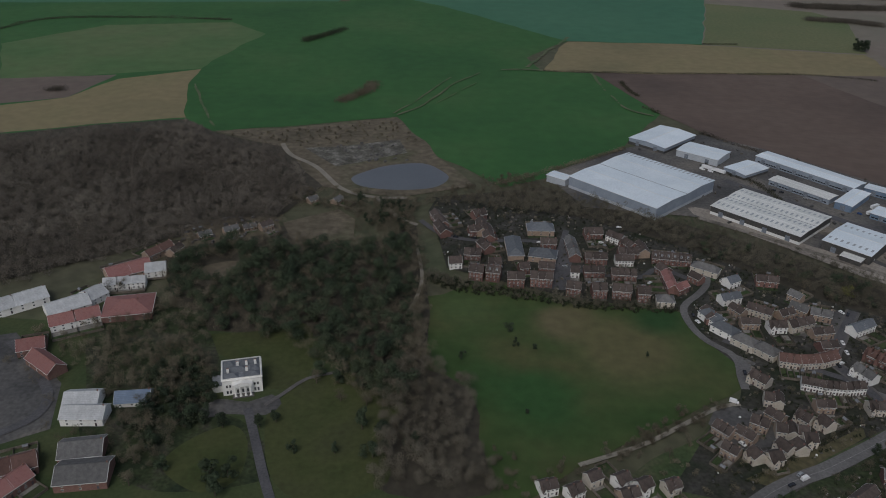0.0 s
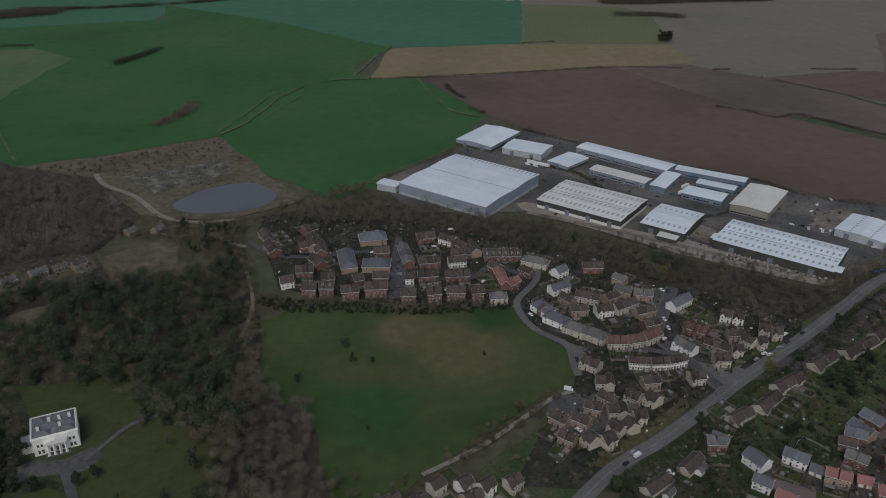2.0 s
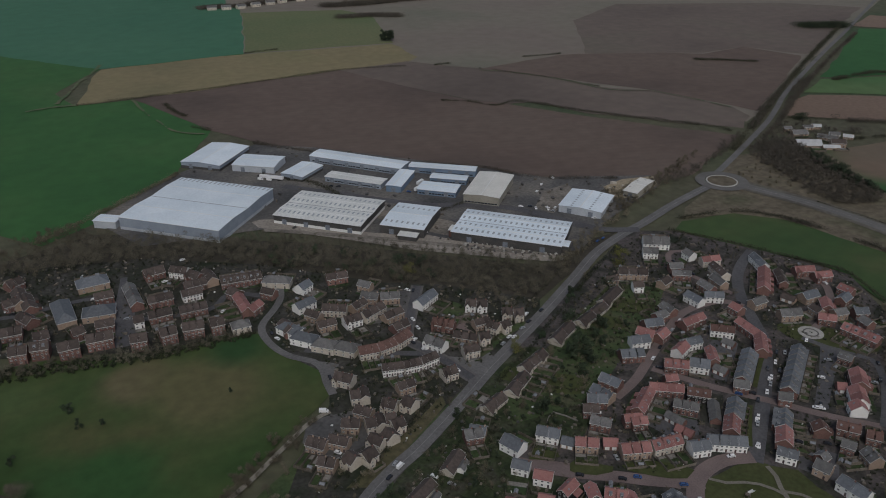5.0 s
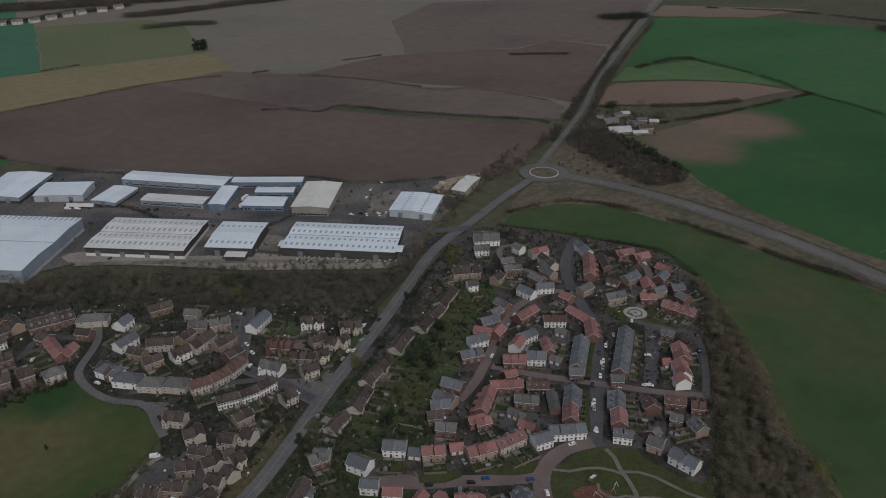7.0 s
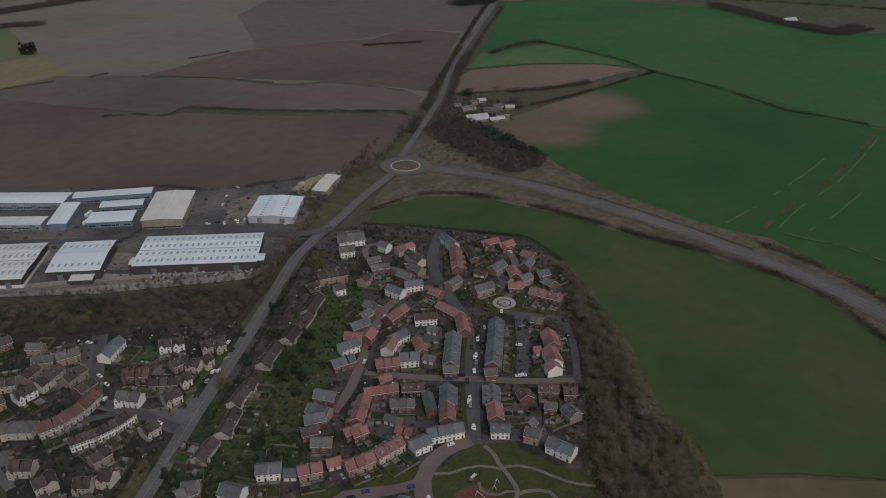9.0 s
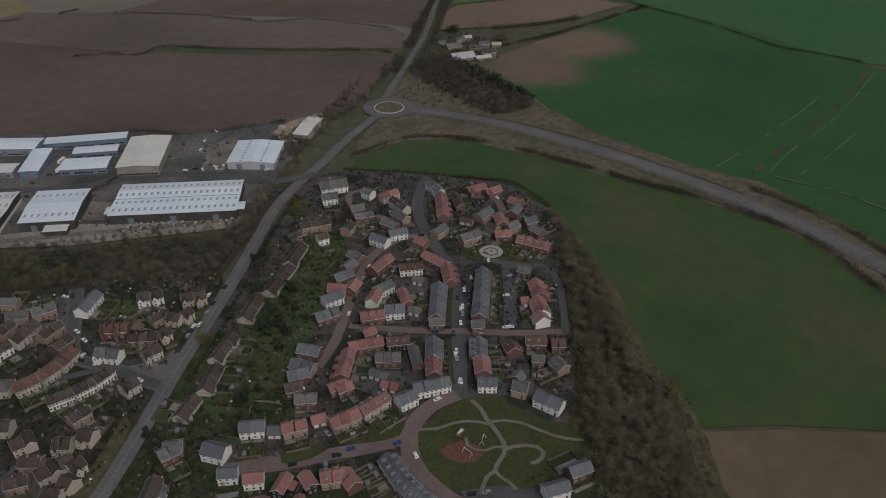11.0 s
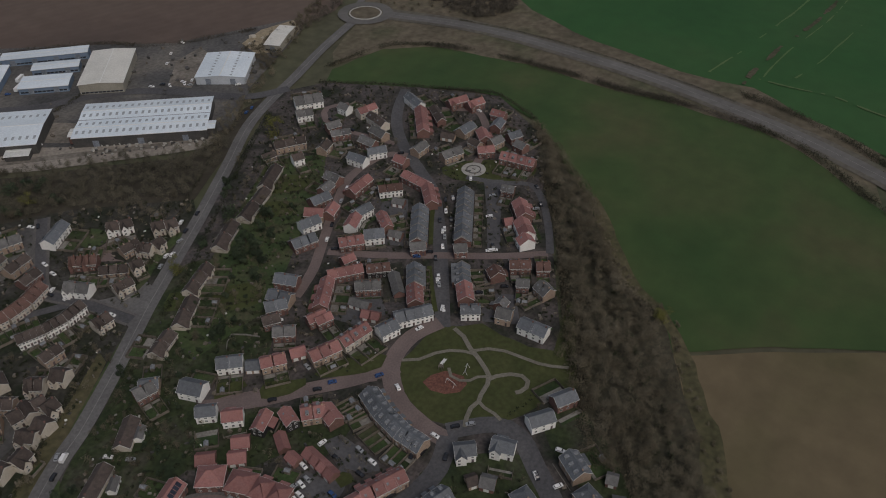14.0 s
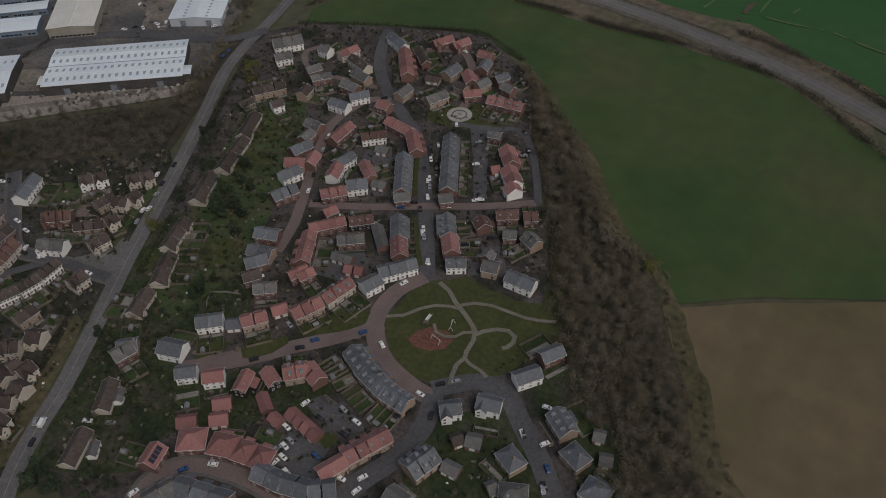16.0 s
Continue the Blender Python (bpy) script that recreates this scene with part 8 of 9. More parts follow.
wheel_track([(-58, 882), (-31, 938), (-6, 1005), (8, 1035)], 3.0, 0.956, "worn_crop", bare=0.5)
wheel_track([(-54, 876), (-33, 902), (-9, 953), (11, 1004), (28, 1031), (46, 1060)], 4.0, 0.962, "worn_crop", bare=0.6)
wheel_track([(-20, 905), (20, 975), (52, 1032)], 2.6, 0.965, "crop_pale", bare=0.1)
wheel_track([(196, 1064), (201, 991), (213, 913), (240, 885)], 5, 0.968, "worn_crop", bare=0.3)
wheel_track([(76, 1075), (100, 1078), (133, 1076)], 9, 0.97, "worn_crop", "bare pale corner of a crop", 0.5)
wheel_track([(113, 1091), (156, 1191), (193, 1274)], 9, 0.972, "worn_crop", "rough pale margin between crops", 0.2)
wheel_track([(685, 207), (767, 194), (888, 183)], 3.2, 0.974, "crop_pale", bare=0.3)
wheel_track([(680, 180), (701, 178), (752, 175), (849, 163), (988, 161)], 7.0, 0.98, "verge_dark", "broken brown hedge bank across a crop", 0.1)
wheel_track([(690, 170), (752, 168), (849, 156), (988, 155)], 2.2, 0.983, "crop_pale", bare=0.2)
wheel_track([(695, 172), (697, 142), (698, 117), (690, 80)], 3.5, 0.985, "crop_pale", bare=0.2)
wheel_track([(712, 150), (760, 140), (840, 132)], 2.4, 0.986, "crop_pale", bare=0.0)
wheel_track([(650, 967), (685, 930), (718, 866), (741, 798), (785, 766)], 3.4, 0.988, "worn_crop", "pale track along a field margin", 0.5)
wheel_track([(785, 766), (805, 700), (815, 661)], 3.0, 0.99, "worn_crop", "pale track along a field margin", 0.4)
wheel_track([(-316, 990), (-280, 898), (-250, 829)], 4.5, 0.992, "worn_crop", bare=0.3)

# ---- white villa ----
def villa():
    v = new("villa")
    w, d, h = 22.0, 19.0, 10.2
    bm = bmesh.new()
    box(bm, -w / 2, w / 2, 0, d, -0.4, h)
    part("wall", bm, M["w"], v)
    bm = bmesh.new()
    box(bm, -w / 2 - 0.5, w / 2 + 0.5, -0.5, d + 0.5, h, h + 0.5)
    part("cornice", bm, M["w"], v)
    for x0, x1, y0, y1 in ((-10.3, -1.5, 0.3, 6.2), (1.2, 10.3, 0.3, 6.2), (-10.3, 3.0, 6.4, 12.4), (5.0, 10.3, 6.4, 12.4), (-10.3, -3.6, 12.6, 18.7), (-1.2, 10.3, 12.6, 18.7)):
        bm = bmesh.new()
        pitched(bm, x0, x1, y0, y1, h + 0.5, h + 2.3, 0.0, 0.9)
        part("roof", bm, M["s"], v)
    bm = bmesh.new()
    box(bm, -10.4, 10.4, 0.2, 18.8, h + 0.5, h + 0.62)
    part("flat_roof", bm, M["lead"], v)
    bm = bmesh.new()
    for x0, x1, y0, y1 in ((-11, 11, 0, 0.2), (-11, 11, 18.8, 19), (-11, -10.8, 0.2, 18.8), (10.8, 11, 0.2, 18.8)):
        box(bm, x0, x1, y0, y1, h + 0.5, h + 1.3)
    part("parapet", bm, M["w"], v)
    for x, ys in ((-7.5, (6.3,)), (-2.0, (12.5,)), (3.0, (6.3, 12.5)), (8.0, (12.5,))):
        for y in ys:
            bm = bmesh.new()
            box(bm, x - 0.7, x + 0.7, y - 0.35, y + 0.35, h + 0.6, h + 3.6)
            chim = part("chimney", bm, M["w"], v)
            bm = bmesh.new()
            for s in (-0.5, 0, 0.5):
                bmesh.ops.create_cone(bm, cap_ends=True, segments=8, radius1=0.15, radius2=0.12, depth=0.6, matrix=Matrix.Translation((x + s, y, h + 3.9)))
            part("chimney_pot", bm, M["pot"], chim)
    for x in (-4.2, -1.4, 1.4, 4.2):
        bm = bmesh.new()
        bmesh.ops.create_cone(bm, cap_ends=True, segments=14, radius1=0.6, radius2=0.5, depth=6.6, matrix=Matrix.Translation((x, -2.2, 3.6)))
        box(bm, x - 0.75, x + 0.75, -2.95, -1.45, 0, 0.35)
        box(bm, x - 0.7, x + 0.7, -2.9, -1.5, 6.9, 7.2)
        part("column", bm, M["w"], v)
    bm = bmesh.new()
    box(bm, -5.4, 5.4, -3.2, -0.002, 7.2, 8.3)
    poly(bm, [(-5.4, -3.2, 8.3), (5.4, -3.2, 8.3), (0, -3.2, 9.9)])
    slab(bm, [(-5.7, -3.4, 8.3), (0, -3.4, 10.0), (0, 0.5, 10.0), (-5.7, 0.5, 8.3)], -0.2)
    slab(bm, [(0, -3.4, 10.0), (5.7, -3.4, 8.3), (5.7, 0.5, 8.3), (0, 0.5, 10.0)], -0.2)
    part("portico", bm, M["w"], v)
    bm = bmesh.new()
    box(bm, -6, 6, -3.8, -0.002, -0.4, 0.3)
    part("steps", bm, M["slab"], v)
    for z, hh in ((1.0, 2.4), (5.2, 1.9)):
        for x in (-8.6, -6.8, -2.8, 0, 2.8, 6.8, 8.6):
            window(v, x, 0.0, z, 1.2, hh, -1)
    bm = bmesh.new()
    box(bm, -w / 2 - 6, -w / 2, 4, 14, -0.4, 4.5)
    part("side_wing", bm, M["w"], v)
    bm = bmesh.new()
    box(bm, -w / 2 - 6.2, -w / 2 - 0.5, 3.8, 14.2, 4.5, 4.8)
    part("side_roof", bm, M["lead"], v)
    v.matrix_basis = pose(VILLA[0], VILLA[1], 0.5, 0, 0, VILLA[2])
    return tagged(v, "white stuccoed classical villa with a columned portico and slate roofs", "villa")


villa()

# ---- gardens ----
garden(4.4, 521.8, 13.8, 522.9, 1, 5.2, 4.4, 1, 0, False)
garden(19.8, 506.7, 29.7, 504.4, 2, 5.2, 12.2, 1, 1)
garden(19.8, 506.7, 29.7, 504.4, 2, 5.2, 4.4, -1, 1, False)
garden(32.0, 505.9, 41.9, 503.6, 2, 5.2, 4.4, 1, 2, False)
garden(46.3, 496.4, 58.2, 495.7, 2, 5.2, 4.4, 1, 3, False)
garden(62.9, 497.8, 78.3, 495.8, 3, 5.2, 4.4, 1, 4, False)
garden(86.9, 484.5, 96.6, 482.3, 2, 5.2, 4.4, 1, 5, False)
garden(104.1, 481.8, 114.0, 481.9, 2, 5.2, 11.8, 1, 6)
garden(104.1, 481.8, 114.0, 481.9, 2, 5.2, 4.4, -1, 6, False)
garden(118.6, 481.8, 131.2, 479.3, 3, 5.2, 4.4, 1, 7, False)
garden(135.1, 477.8, 143.5, 477.0, 2, 5.2, 12.3, 1, 8)
garden(135.1, 477.8, 143.5, 477.0, 2, 5.2, 4.4, -1, 8, False)
garden(147.0, 471.4, 158.5, 470.2, 1, 5.0, 4.4, 1, 9, False)
garden(16.6, 536.6, 28.9, 535.2, 3, 5.2, 11.5, -1, 10)
garden(16.6, 536.6, 28.9, 535.2, 3, 5.2, 3.4, 1, 10, False)
garden(34.2, 521.4, 43.2, 521.3, 2, 5.2, 12.1, 1, 11)
garden(34.2, 521.4, 43.2, 521.3, 2, 5.2, 4.4, -1, 11, False)
garden(67.7, 580.6, 88.8, 580.6, 2, 7.0, 9.9, 1, 14)
garden(67.7, 580.6, 88.8, 580.6, 2, 7.0, 4.4, -1, 14, False)
garden(99.2, 561.3, 99.6, 529.9, 3, 4.5, 1.9, 1, 15)
garden(93.4, 510.8, 99.6, 510.1, 1, 4.8, 11.4, -1, 16)
garden(103.0, 511.4, 117.6, 510.9, 3, 4.8, 11.9, -1, 17)
garden(122.6, 508.1, 140.1, 506.5, 4, 4.8, 10.8, -1, 18)
garden(106.9, 532.1, 123.2, 531.3, 3, 4.8, 9.6, 1, 19)
garden(106.9, 532.1, 123.2, 531.3, 3, 4.8, 4.4, -1, 19, False)
garden(129.0, 529.1, 142.3, 528.6, 3, 4.8, 10.9, -1, 20)
garden(157.9, 534.3, 185.8, 529.4, 6, 5.2, 10.5, 1, 22)
garden(157.9, 534.3, 185.8, 529.4, 6, 5.2, 4.4, -1, 22, False)
garden(112.5, 573.3, 126.7, 574.0, 2, 6.8, 12.3, -1, 23)
garden(112.5, 573.3, 126.7, 574.0, 2, 5.2, 4.4, 1, 23, False)
garden(131.7, 570.7, 141.5, 561.7, 3, 4.8, 12.2, -1, 24)
garden(131.7, 570.7, 141.5, 561.7, 3, 4.8, 4.4, 1, 24, False)
garden(-7.3, 607.5, 0.7, 582.9, 3, 4.8, 11.6, 1, 27)
garden(24.8, 603.4, 34.2, 608.1, 2, 5.2, 9.7, 1, 29)
garden(24.8, 603.4, 34.2, 608.1, 2, 6.8, 4.4, -1, 29, False)
garden(29.8, 554.9, 35.8, 541.9, 2, 4.8, 8.9, 1, 33)
garden(56.0, 514.5, 63.0, 515.9, 1, 4.8, 9.9, 1, 34)
garden(56.0, 514.5, 63.0, 515.9, 1, 4.8, 4.4, -1, 34, False)
garden(70.8, 517.1, 82.1, 515.2, 2, 4.8, 8.9, -1, 35)
garden(162.3, 508.9, 162.1, 485.1, 3, 4.0, 12.4, -1, 36)
garden(185.2, 521.9, 201.6, 510.6, 3, 4.5, 11.2, 1, 38)
garden(185.2, 521.9, 201.6, 510.6, 3, 4.5, 4.4, -1, 38, False)
garden(202.3, 496.2, 211.4, 501.1, 1, 4.5, 11.9, -1, 41)
garden(202.3, 496.2, 211.4, 501.1, 1, 4.5, 4.4, 1, 41, False)
garden(225.3, 501.4, 239.9, 498.6, 2, 4.5, 11.6, 1, 42)
garden(225.3, 501.4, 239.9, 498.6, 2, 4.5, 4.4, -1, 42, False)
garden(191.1, 473.1, 205.1, 477.2, 2, 4.5, 9.7, 1, 43)
garden(191.1, 473.1, 205.1, 477.2, 2, 4.5, 4.4, -1, 43, False)
garden(207.1, 463.5, 220.5, 454.1, 3, 4.5, 11.9, 1, 44)
garden(247.0, 457.4, 259.1, 452.7, 2, 4.5, 12.3, 1, 46)
garden(247.0, 457.4, 259.1, 452.7, 2, 4.5, 4.4, -1, 46, False)
garden(264.4, 435.4, 281.1, 444.1, 2, 4.5, 10.8, -1, 47)
garden(177.4, 459.5, 178.3, 445.8, 2, 4.5, 10.9, 1, 48)
garden(212.3, 440.3, 223.9, 440.6, 2, 6.1, 11.8, -1, 53)
garden(212.3, 440.3, 223.9, 440.6, 2, 4.5, 4.4, 1, 53, False)
garden(225.3, 440.0, 242.8, 446.3, 3, 4.5, 3.9, 1, 54)
garden(225.3, 440.0, 242.8, 446.3, 3, 4.5, 2.4, -1, 54, False)
garden(206.0, 403.7, 217.7, 401.2, 3, 5.0, 11.4, -1, 55)
garden(211.0, 380.8, 223.1, 376.7, 4, 4.0, 11.4, 1, 58)
garden(211.0, 380.8, 223.1, 376.7, 4, 4.0, 4.4, -1, 58, False)
garden(223.1, 376.7, 233.7, 375.2, 3, 4.0, 11.3, -1, 59)
garden(233.7, 375.2, 245.3, 376.7, 3, 4.0, 8.4, -1, 60)
garden(197.3, 350.9, 202.4, 344.4, 2, 4.5, 7.4, 1, 64)
garden(208.4, 346.6, 211.4, 339.8, 1, 4.5, 11.6, 1, 65)
garden(167.7, 314.9, 175.0, 316.9, 1, 6.1, 2.9, -1, 69)
garden(149.2, 341.3, 155.9, 333.2, 3, 4.5, 12.2, -1, 70)
garden(170.1, 345.9, 178.0, 340.7, 2, 4.5, 4.4, -1, 71)
garden(195.7, 444.3, 207.5, 443.6, 2, 4.0, 11.1, -1, 73)
garden(195.7, 444.3, 207.5, 443.6, 2, 4.0, 3.4, 1, 73, False)
garden(195.9, 463.5, 201.4, 454.0, 2, 4.0, 11.4, -1, 74)
garden(224.0, 453.5, 234.7, 457.7, 2, 4.0, 3.9, -1, 75)
garden(237.4, 432.0, 251.2, 434.6, 2, 4.0, 2.4, 1, 76)
garden(210.2, 359.3, 220.3, 359.0, 2, 4.0, 9.4, 1, 79)
garden(210.2, 359.3, 220.3, 359.0, 2, 4.0, 4.4, -1, 79, False)
garden(159.4, 337.4, 166.7, 329.5, 2, 4.0, 4.4, 1, 81)
garden(148.1, 324.4, 154.5, 318.1, 2, 4.0, 10.4, -1, 82)
garden(148.1, 324.4, 154.5, 318.1, 2, 4.0, 4.4, 1, 82, False)
garden(242.7, 482.1, 248.2, 474.5, 1, 4.0, 10.8, 1, 84)
garden(242.7, 482.1, 248.2, 474.5, 1, 4.0, 4.4, -1, 84, False)
garden(48.4, 292.5, 56.9, 295.0, 2, 5.6, 12.1, -1, 85)
garden(48.4, 292.5, 56.9, 295.0, 2, 4.0, 4.4, 1, 85, False)
garden(61.6, 289.0, 69.0, 292.9, 2, 5.6, 10.6, -1, 86)
garden(61.6, 289.0, 69.0, 292.9, 2, 4.0, 4.4, 1, 86, False)
garden(86.3, 297.0, 93.1, 300.7, 1, 4.0, 11.9, 1, 87)
garden(96.6, 293.4, 103.4, 297.0, 1, 5.6, 9.7, -1, 88)
garden(109.8, 293.6, 117.2, 296.4, 2, 5.6, 12.3, -1, 89)
garden(109.8, 293.6, 117.2, 296.4, 2, 4.0, 4.4, 1, 89, False)
garden(72.6, 298.4, 79.3, 302.0, 1, 4.0, 11.4, -1, 90)
garden(72.6, 298.4, 79.3, 302.0, 1, 4.0, 4.4, 1, 90, False)
garden(87.1, 287.2, 95.9, 290.3, 2, 4.0, 9.8, -1, 91)
garden(294.0, 420.3, 299.1, 415.5, 1, 6.1, 12.3, -1, 92)
garden(299.1, 415.5, 305.2, 412.2, 1, 6.1, 9.4, -1, 93)
garden(308.6, 398.7, 314.4, 394.9, 1, 4.5, 12.1, 1, 94)
garden(308.6, 398.7, 314.4, 394.9, 1, 6.1, 4.4, -1, 94, False)
garden(284.6, 395.8, 294.9, 394.5, 3, 4.0, 10.9, 1, 96)
garden(293.1, 390.3, 296.0, 382.5, 2, 5.6, 3.4, -1, 97)
garden(262.9, 411.0, 272.5, 400.2, 4, 4.5, 10.3, 1, 99)
garden(262.9, 411.0, 272.5, 400.2, 4, 6.1, 4.4, -1, 99, False)
garden(268.7, 393.5, 279.1, 382.3, 3, 4.0, 7.4, -1, 100)
garden(268.7, 393.5, 279.1, 382.3, 3, 4.0, 4.4, 1, 100, False)
garden(278.7, 380.2, 285.0, 378.4, 1, 5.6, 3.9, -1, 101)
garden(249.2, 395.1, 255.5, 382.8, 2, 4.5, 7.9, 1, 102)
garden(262.1, 372.3, 271.9, 370.2, 2, 4.0, 6.9, 1, 103)
garden(262.1, 372.3, 271.9, 370.2, 2, 5.6, 2.4, -1, 103, False)
garden(463.5, 432.3, 479.5, 420.5, 3, 6.0, 12.4, 1, 104)
garden(463.5, 432.3, 479.5, 420.5, 3, 6.0, 2.9, -1, 104, False)
garden(451.2, 418.9, 460.0, 412.3, 2, 4.5, 9.8, -1, 105)
garden(451.2, 418.9, 460.0, 412.3, 2, 4.5, 4.4, 1, 105, False)
garden(412.9, 402.4, 430.0, 391.4, 3, 4.5, 10.7, 1, 106)
garden(412.9, 402.4, 430.0, 391.4, 3, 4.5, 4.4, -1, 106, False)
garden(408.0, 382.0, 414.5, 378.9, 1, 4.0, 9.4, -1, 107)
garden(408.0, 382.0, 414.5, 378.9, 1, 4.0, 4.4, 1, 107, False)
garden(399.7, 401.3, 408.1, 398.2, 1, 3.5, 11.7, -1, 108)
garden(399.7, 401.3, 408.1, 398.2, 1, 3.5, 4.4, 1, 108, False)
garden(221.7, 304.1, 230.7, 301.7, 2, 4.5, 10.8, -1, 115)
garden(257.2, 288.0, 265.5, 279.3, 2, 4.5, 12.1, -1, 117)
garden(257.2, 288.0, 265.5, 279.3, 2, 4.5, 4.4, 1, 117, False)
garden(269.1, 270.8, 278.5, 263.7, 2, 4.0, 8.9, -1, 119)
garden(285.7, 254.3, 299.5, 248.5, 3, 4.5, 6.4, -1, 121)
garden(285.7, 254.3, 299.5, 248.5, 3, 4.5, 2.9, 1, 121, False)
garden(300.9, 248.3, 317.3, 245.1, 3, 4.5, 11.4, -1, 122)
garden(300.9, 248.3, 317.3, 245.1, 3, 4.5, 4.4, 1, 122, False)
garden(238.5, 291.2, 242.5, 280.5, 1, 5.0, 7.4, 1, 124)
garden(227.0, 307.0, 233.3, 301.1, 1, 4.0, 10.6, 1, 125)
garden(286.6, 339.2, 303.1, 349.8, 3, 4.0, 11.9, -1, 126)
garden(265.6, 325.9, 283.1, 337.0, 3, 4.0, 11.5, -1, 127)
garden(242.4, 318.9, 255.6, 325.3, 2, 4.0, 9.4, 1, 128)
garden(287.9, 280.8, 294.8, 272.5, 2, 4.0, 4.9, -1, 133)
garden(370.4, 335.6, 375.9, 326.0, 2, 4.5, 1.9, 1, 138)
garden(343.1, 320.5, 356.1, 315.1, 3, 4.5, 3.9, 1, 140)
garden(314.1, 273.4, 332.8, 284.6, 3, 4.0, 8.9, -1, 142)
garden(314.1, 273.4, 332.8, 284.6, 3, 4.0, 4.4, 1, 142, False)
garden(359.7, 300.1, 370.1, 291.1, 3, 4.5, 5.9, 1, 143)
garden(373.4, 293.0, 381.2, 285.0, 2, 5.0, 3.4, -1, 144)
garden(351.2, 272.9, 359.9, 264.1, 3, 4.0, 6.9, 1, 145)
garden(337.0, 269.0, 345.5, 258.8, 3, 4.0, 4.4, 1, 146)
garden(337.0, 269.0, 345.5, 258.8, 3, 4.0, 2.4, -1, 146, False)
garden(305.1, 268.3, 313.0, 265.3, 2, 3.5, 10.4, -1, 147)
garden(401.0, 327.0, 419.4, 327.7, 3, 4.0, 6.9, -1, 148)
garden(413.2, 314.3, 423.5, 304.4, 3, 4.0, 10.7, 1, 149)
garden(413.2, 314.3, 423.5, 304.4, 3, 4.0, 3.4, -1, 149, False)
garden(386.9, 309.6, 396.7, 308.0, 2, 4.0, 11.4, 1, 152)
garden(386.9, 309.6, 396.7, 308.0, 2, 4.0, 4.4, -1, 152, False)
garden(394.7, 297.6, 386.4, 285.9, 2, 3.5, 9.4, 1, 153)
garden(373.8, 304.5, 384.7, 308.6, 2, 4.0, 5.9, 1, 154)
garden(373.8, 304.5, 384.7, 308.6, 2, 4.0, 4.4, -1, 154, False)
garden(478.2, 385.2, 491.7, 380.9, 2, 4.0, 3.9, 1, 155)
garden(478.2, 385.2, 491.7, 380.9, 2, 4.0, 2.9, -1, 155, False)
garden(445.3, 381.4, 455.5, 373.7, 2, 3.5, 11.6, -1, 159)
garden(478.8, 401.8, 478.5, 393.4, 1, 4.0, 11.5, 1, 160)
garden(478.8, 401.8, 478.5, 393.4, 1, 4.0, 4.4, -1, 160, False)
garden(507.4, 352.1, 482.6, 331.3, 4, 4.5, 4.4, -1, 162)
garden(518.1, 371.0, 510.9, 354.2, 2, 4.0, 10.1, 1, 163)
garden(525.2, 340.1, 538.2, 333.9, 2, 4.0, 10.4, 1, 164)
garden(532.1, 307.3, 533.0, 297.4, 2, 4.0, 9.9, 1, 166)
garden(532.1, 307.3, 533.0, 297.4, 2, 4.0, 2.4, -1, 166, False)
garden(515.3, 294.7, 525.6, 296.6, 1, 4.0, 8.4, -1, 167)
garden(497.0, 286.3, 505.9, 284.2, 1, 4.0, 6.4, -1, 168)
garden(510.1, 280.9, 518.5, 277.0, 2, 4.0, 6.9, 1, 169)
garden(510.1, 280.9, 518.5, 277.0, 2, 4.0, 2.9, -1, 169, False)
garden(497.1, 311.0, 509.5, 309.8, 1, 4.5, 11.9, 1, 170)
garden(497.1, 311.0, 509.5, 309.8, 1, 4.5, 1.9, -1, 170, False)
garden(465.8, 304.0, 478.7, 298.4, 2, 4.5, 10.1, 1, 171)
garden(465.8, 304.0, 478.7, 298.4, 2, 4.5, 4.4, -1, 171, False)
garden(488.5, 272.5, 492.6, 250.0, 4, 4.5, 11.4, -1, 174)
garden(488.5, 272.5, 492.6, 250.0, 4, 4.5, 4.4, 1, 174, False)
garden(385.4, 264.4, 412.8, 282.8, 5, 4.5, 2.9, 1, 175)
garden(400.5, 244.3, 442.6, 270.3, 8, 6.1, 5.4, -1, 177)
garden(400.5, 244.3, 442.6, 270.3, 8, 4.5, 1.9, 1, 177, False)
garden(355.1, 243.3, 368.0, 253.0, 3, 6.1, 1.9, -1, 179)
garden(354.9, 243.5, 344.5, 234.9, 3, 4.5, 3.4, 1, 180)
garden(382.9, 232.2, 370.7, 223.2, 3, 4.5, 7.4, 1, 181)
garden(371.0, 222.7, 361.2, 214.7, 2, 4.5, 11.4, 1, 182)
garden(317.6, 237.7, 327.1, 234.4, 2, 4.5, 3.4, 1, 184)
garden(363.8, 183.3, 364.7, 168.8, 2, 4.5, 4.4, 1, 187, False)
garden(451.1, 236.7, 440.0, 226.1, 2, 5.0, 5.4, 1, 188)
garden(451.1, 236.7, 440.0, 226.1, 2, 5.0, 1.9, -1, 188, False)
garden(435.7, 226.3, 425.7, 215.8, 2, 5.0, 6.9, -1, 189)
garden(435.7, 226.3, 425.7, 215.8, 2, 5.0, 4.4, 1, 189, False)
garden(390.6, 216.5, 386.4, 211.0, 1, 4.5, 7.9, -1, 192)
garden(390.6, 216.5, 386.4, 211.0, 1, 4.5, 2.9, 1, 192, False)
garden(398.5, 211.2, 405.1, 202.1, 2, 4.0, 6.4, -1, 193)
garden(398.5, 211.2, 405.1, 202.1, 2, 4.0, 4.4, 1, 193, False)
garden(405.4, 198.4, 409.5, 192.6, 2, 4.0, 7.9, 1, 194)
garden(405.4, 198.4, 409.5, 192.6, 2, 4.0, 4.4, -1, 194, False)
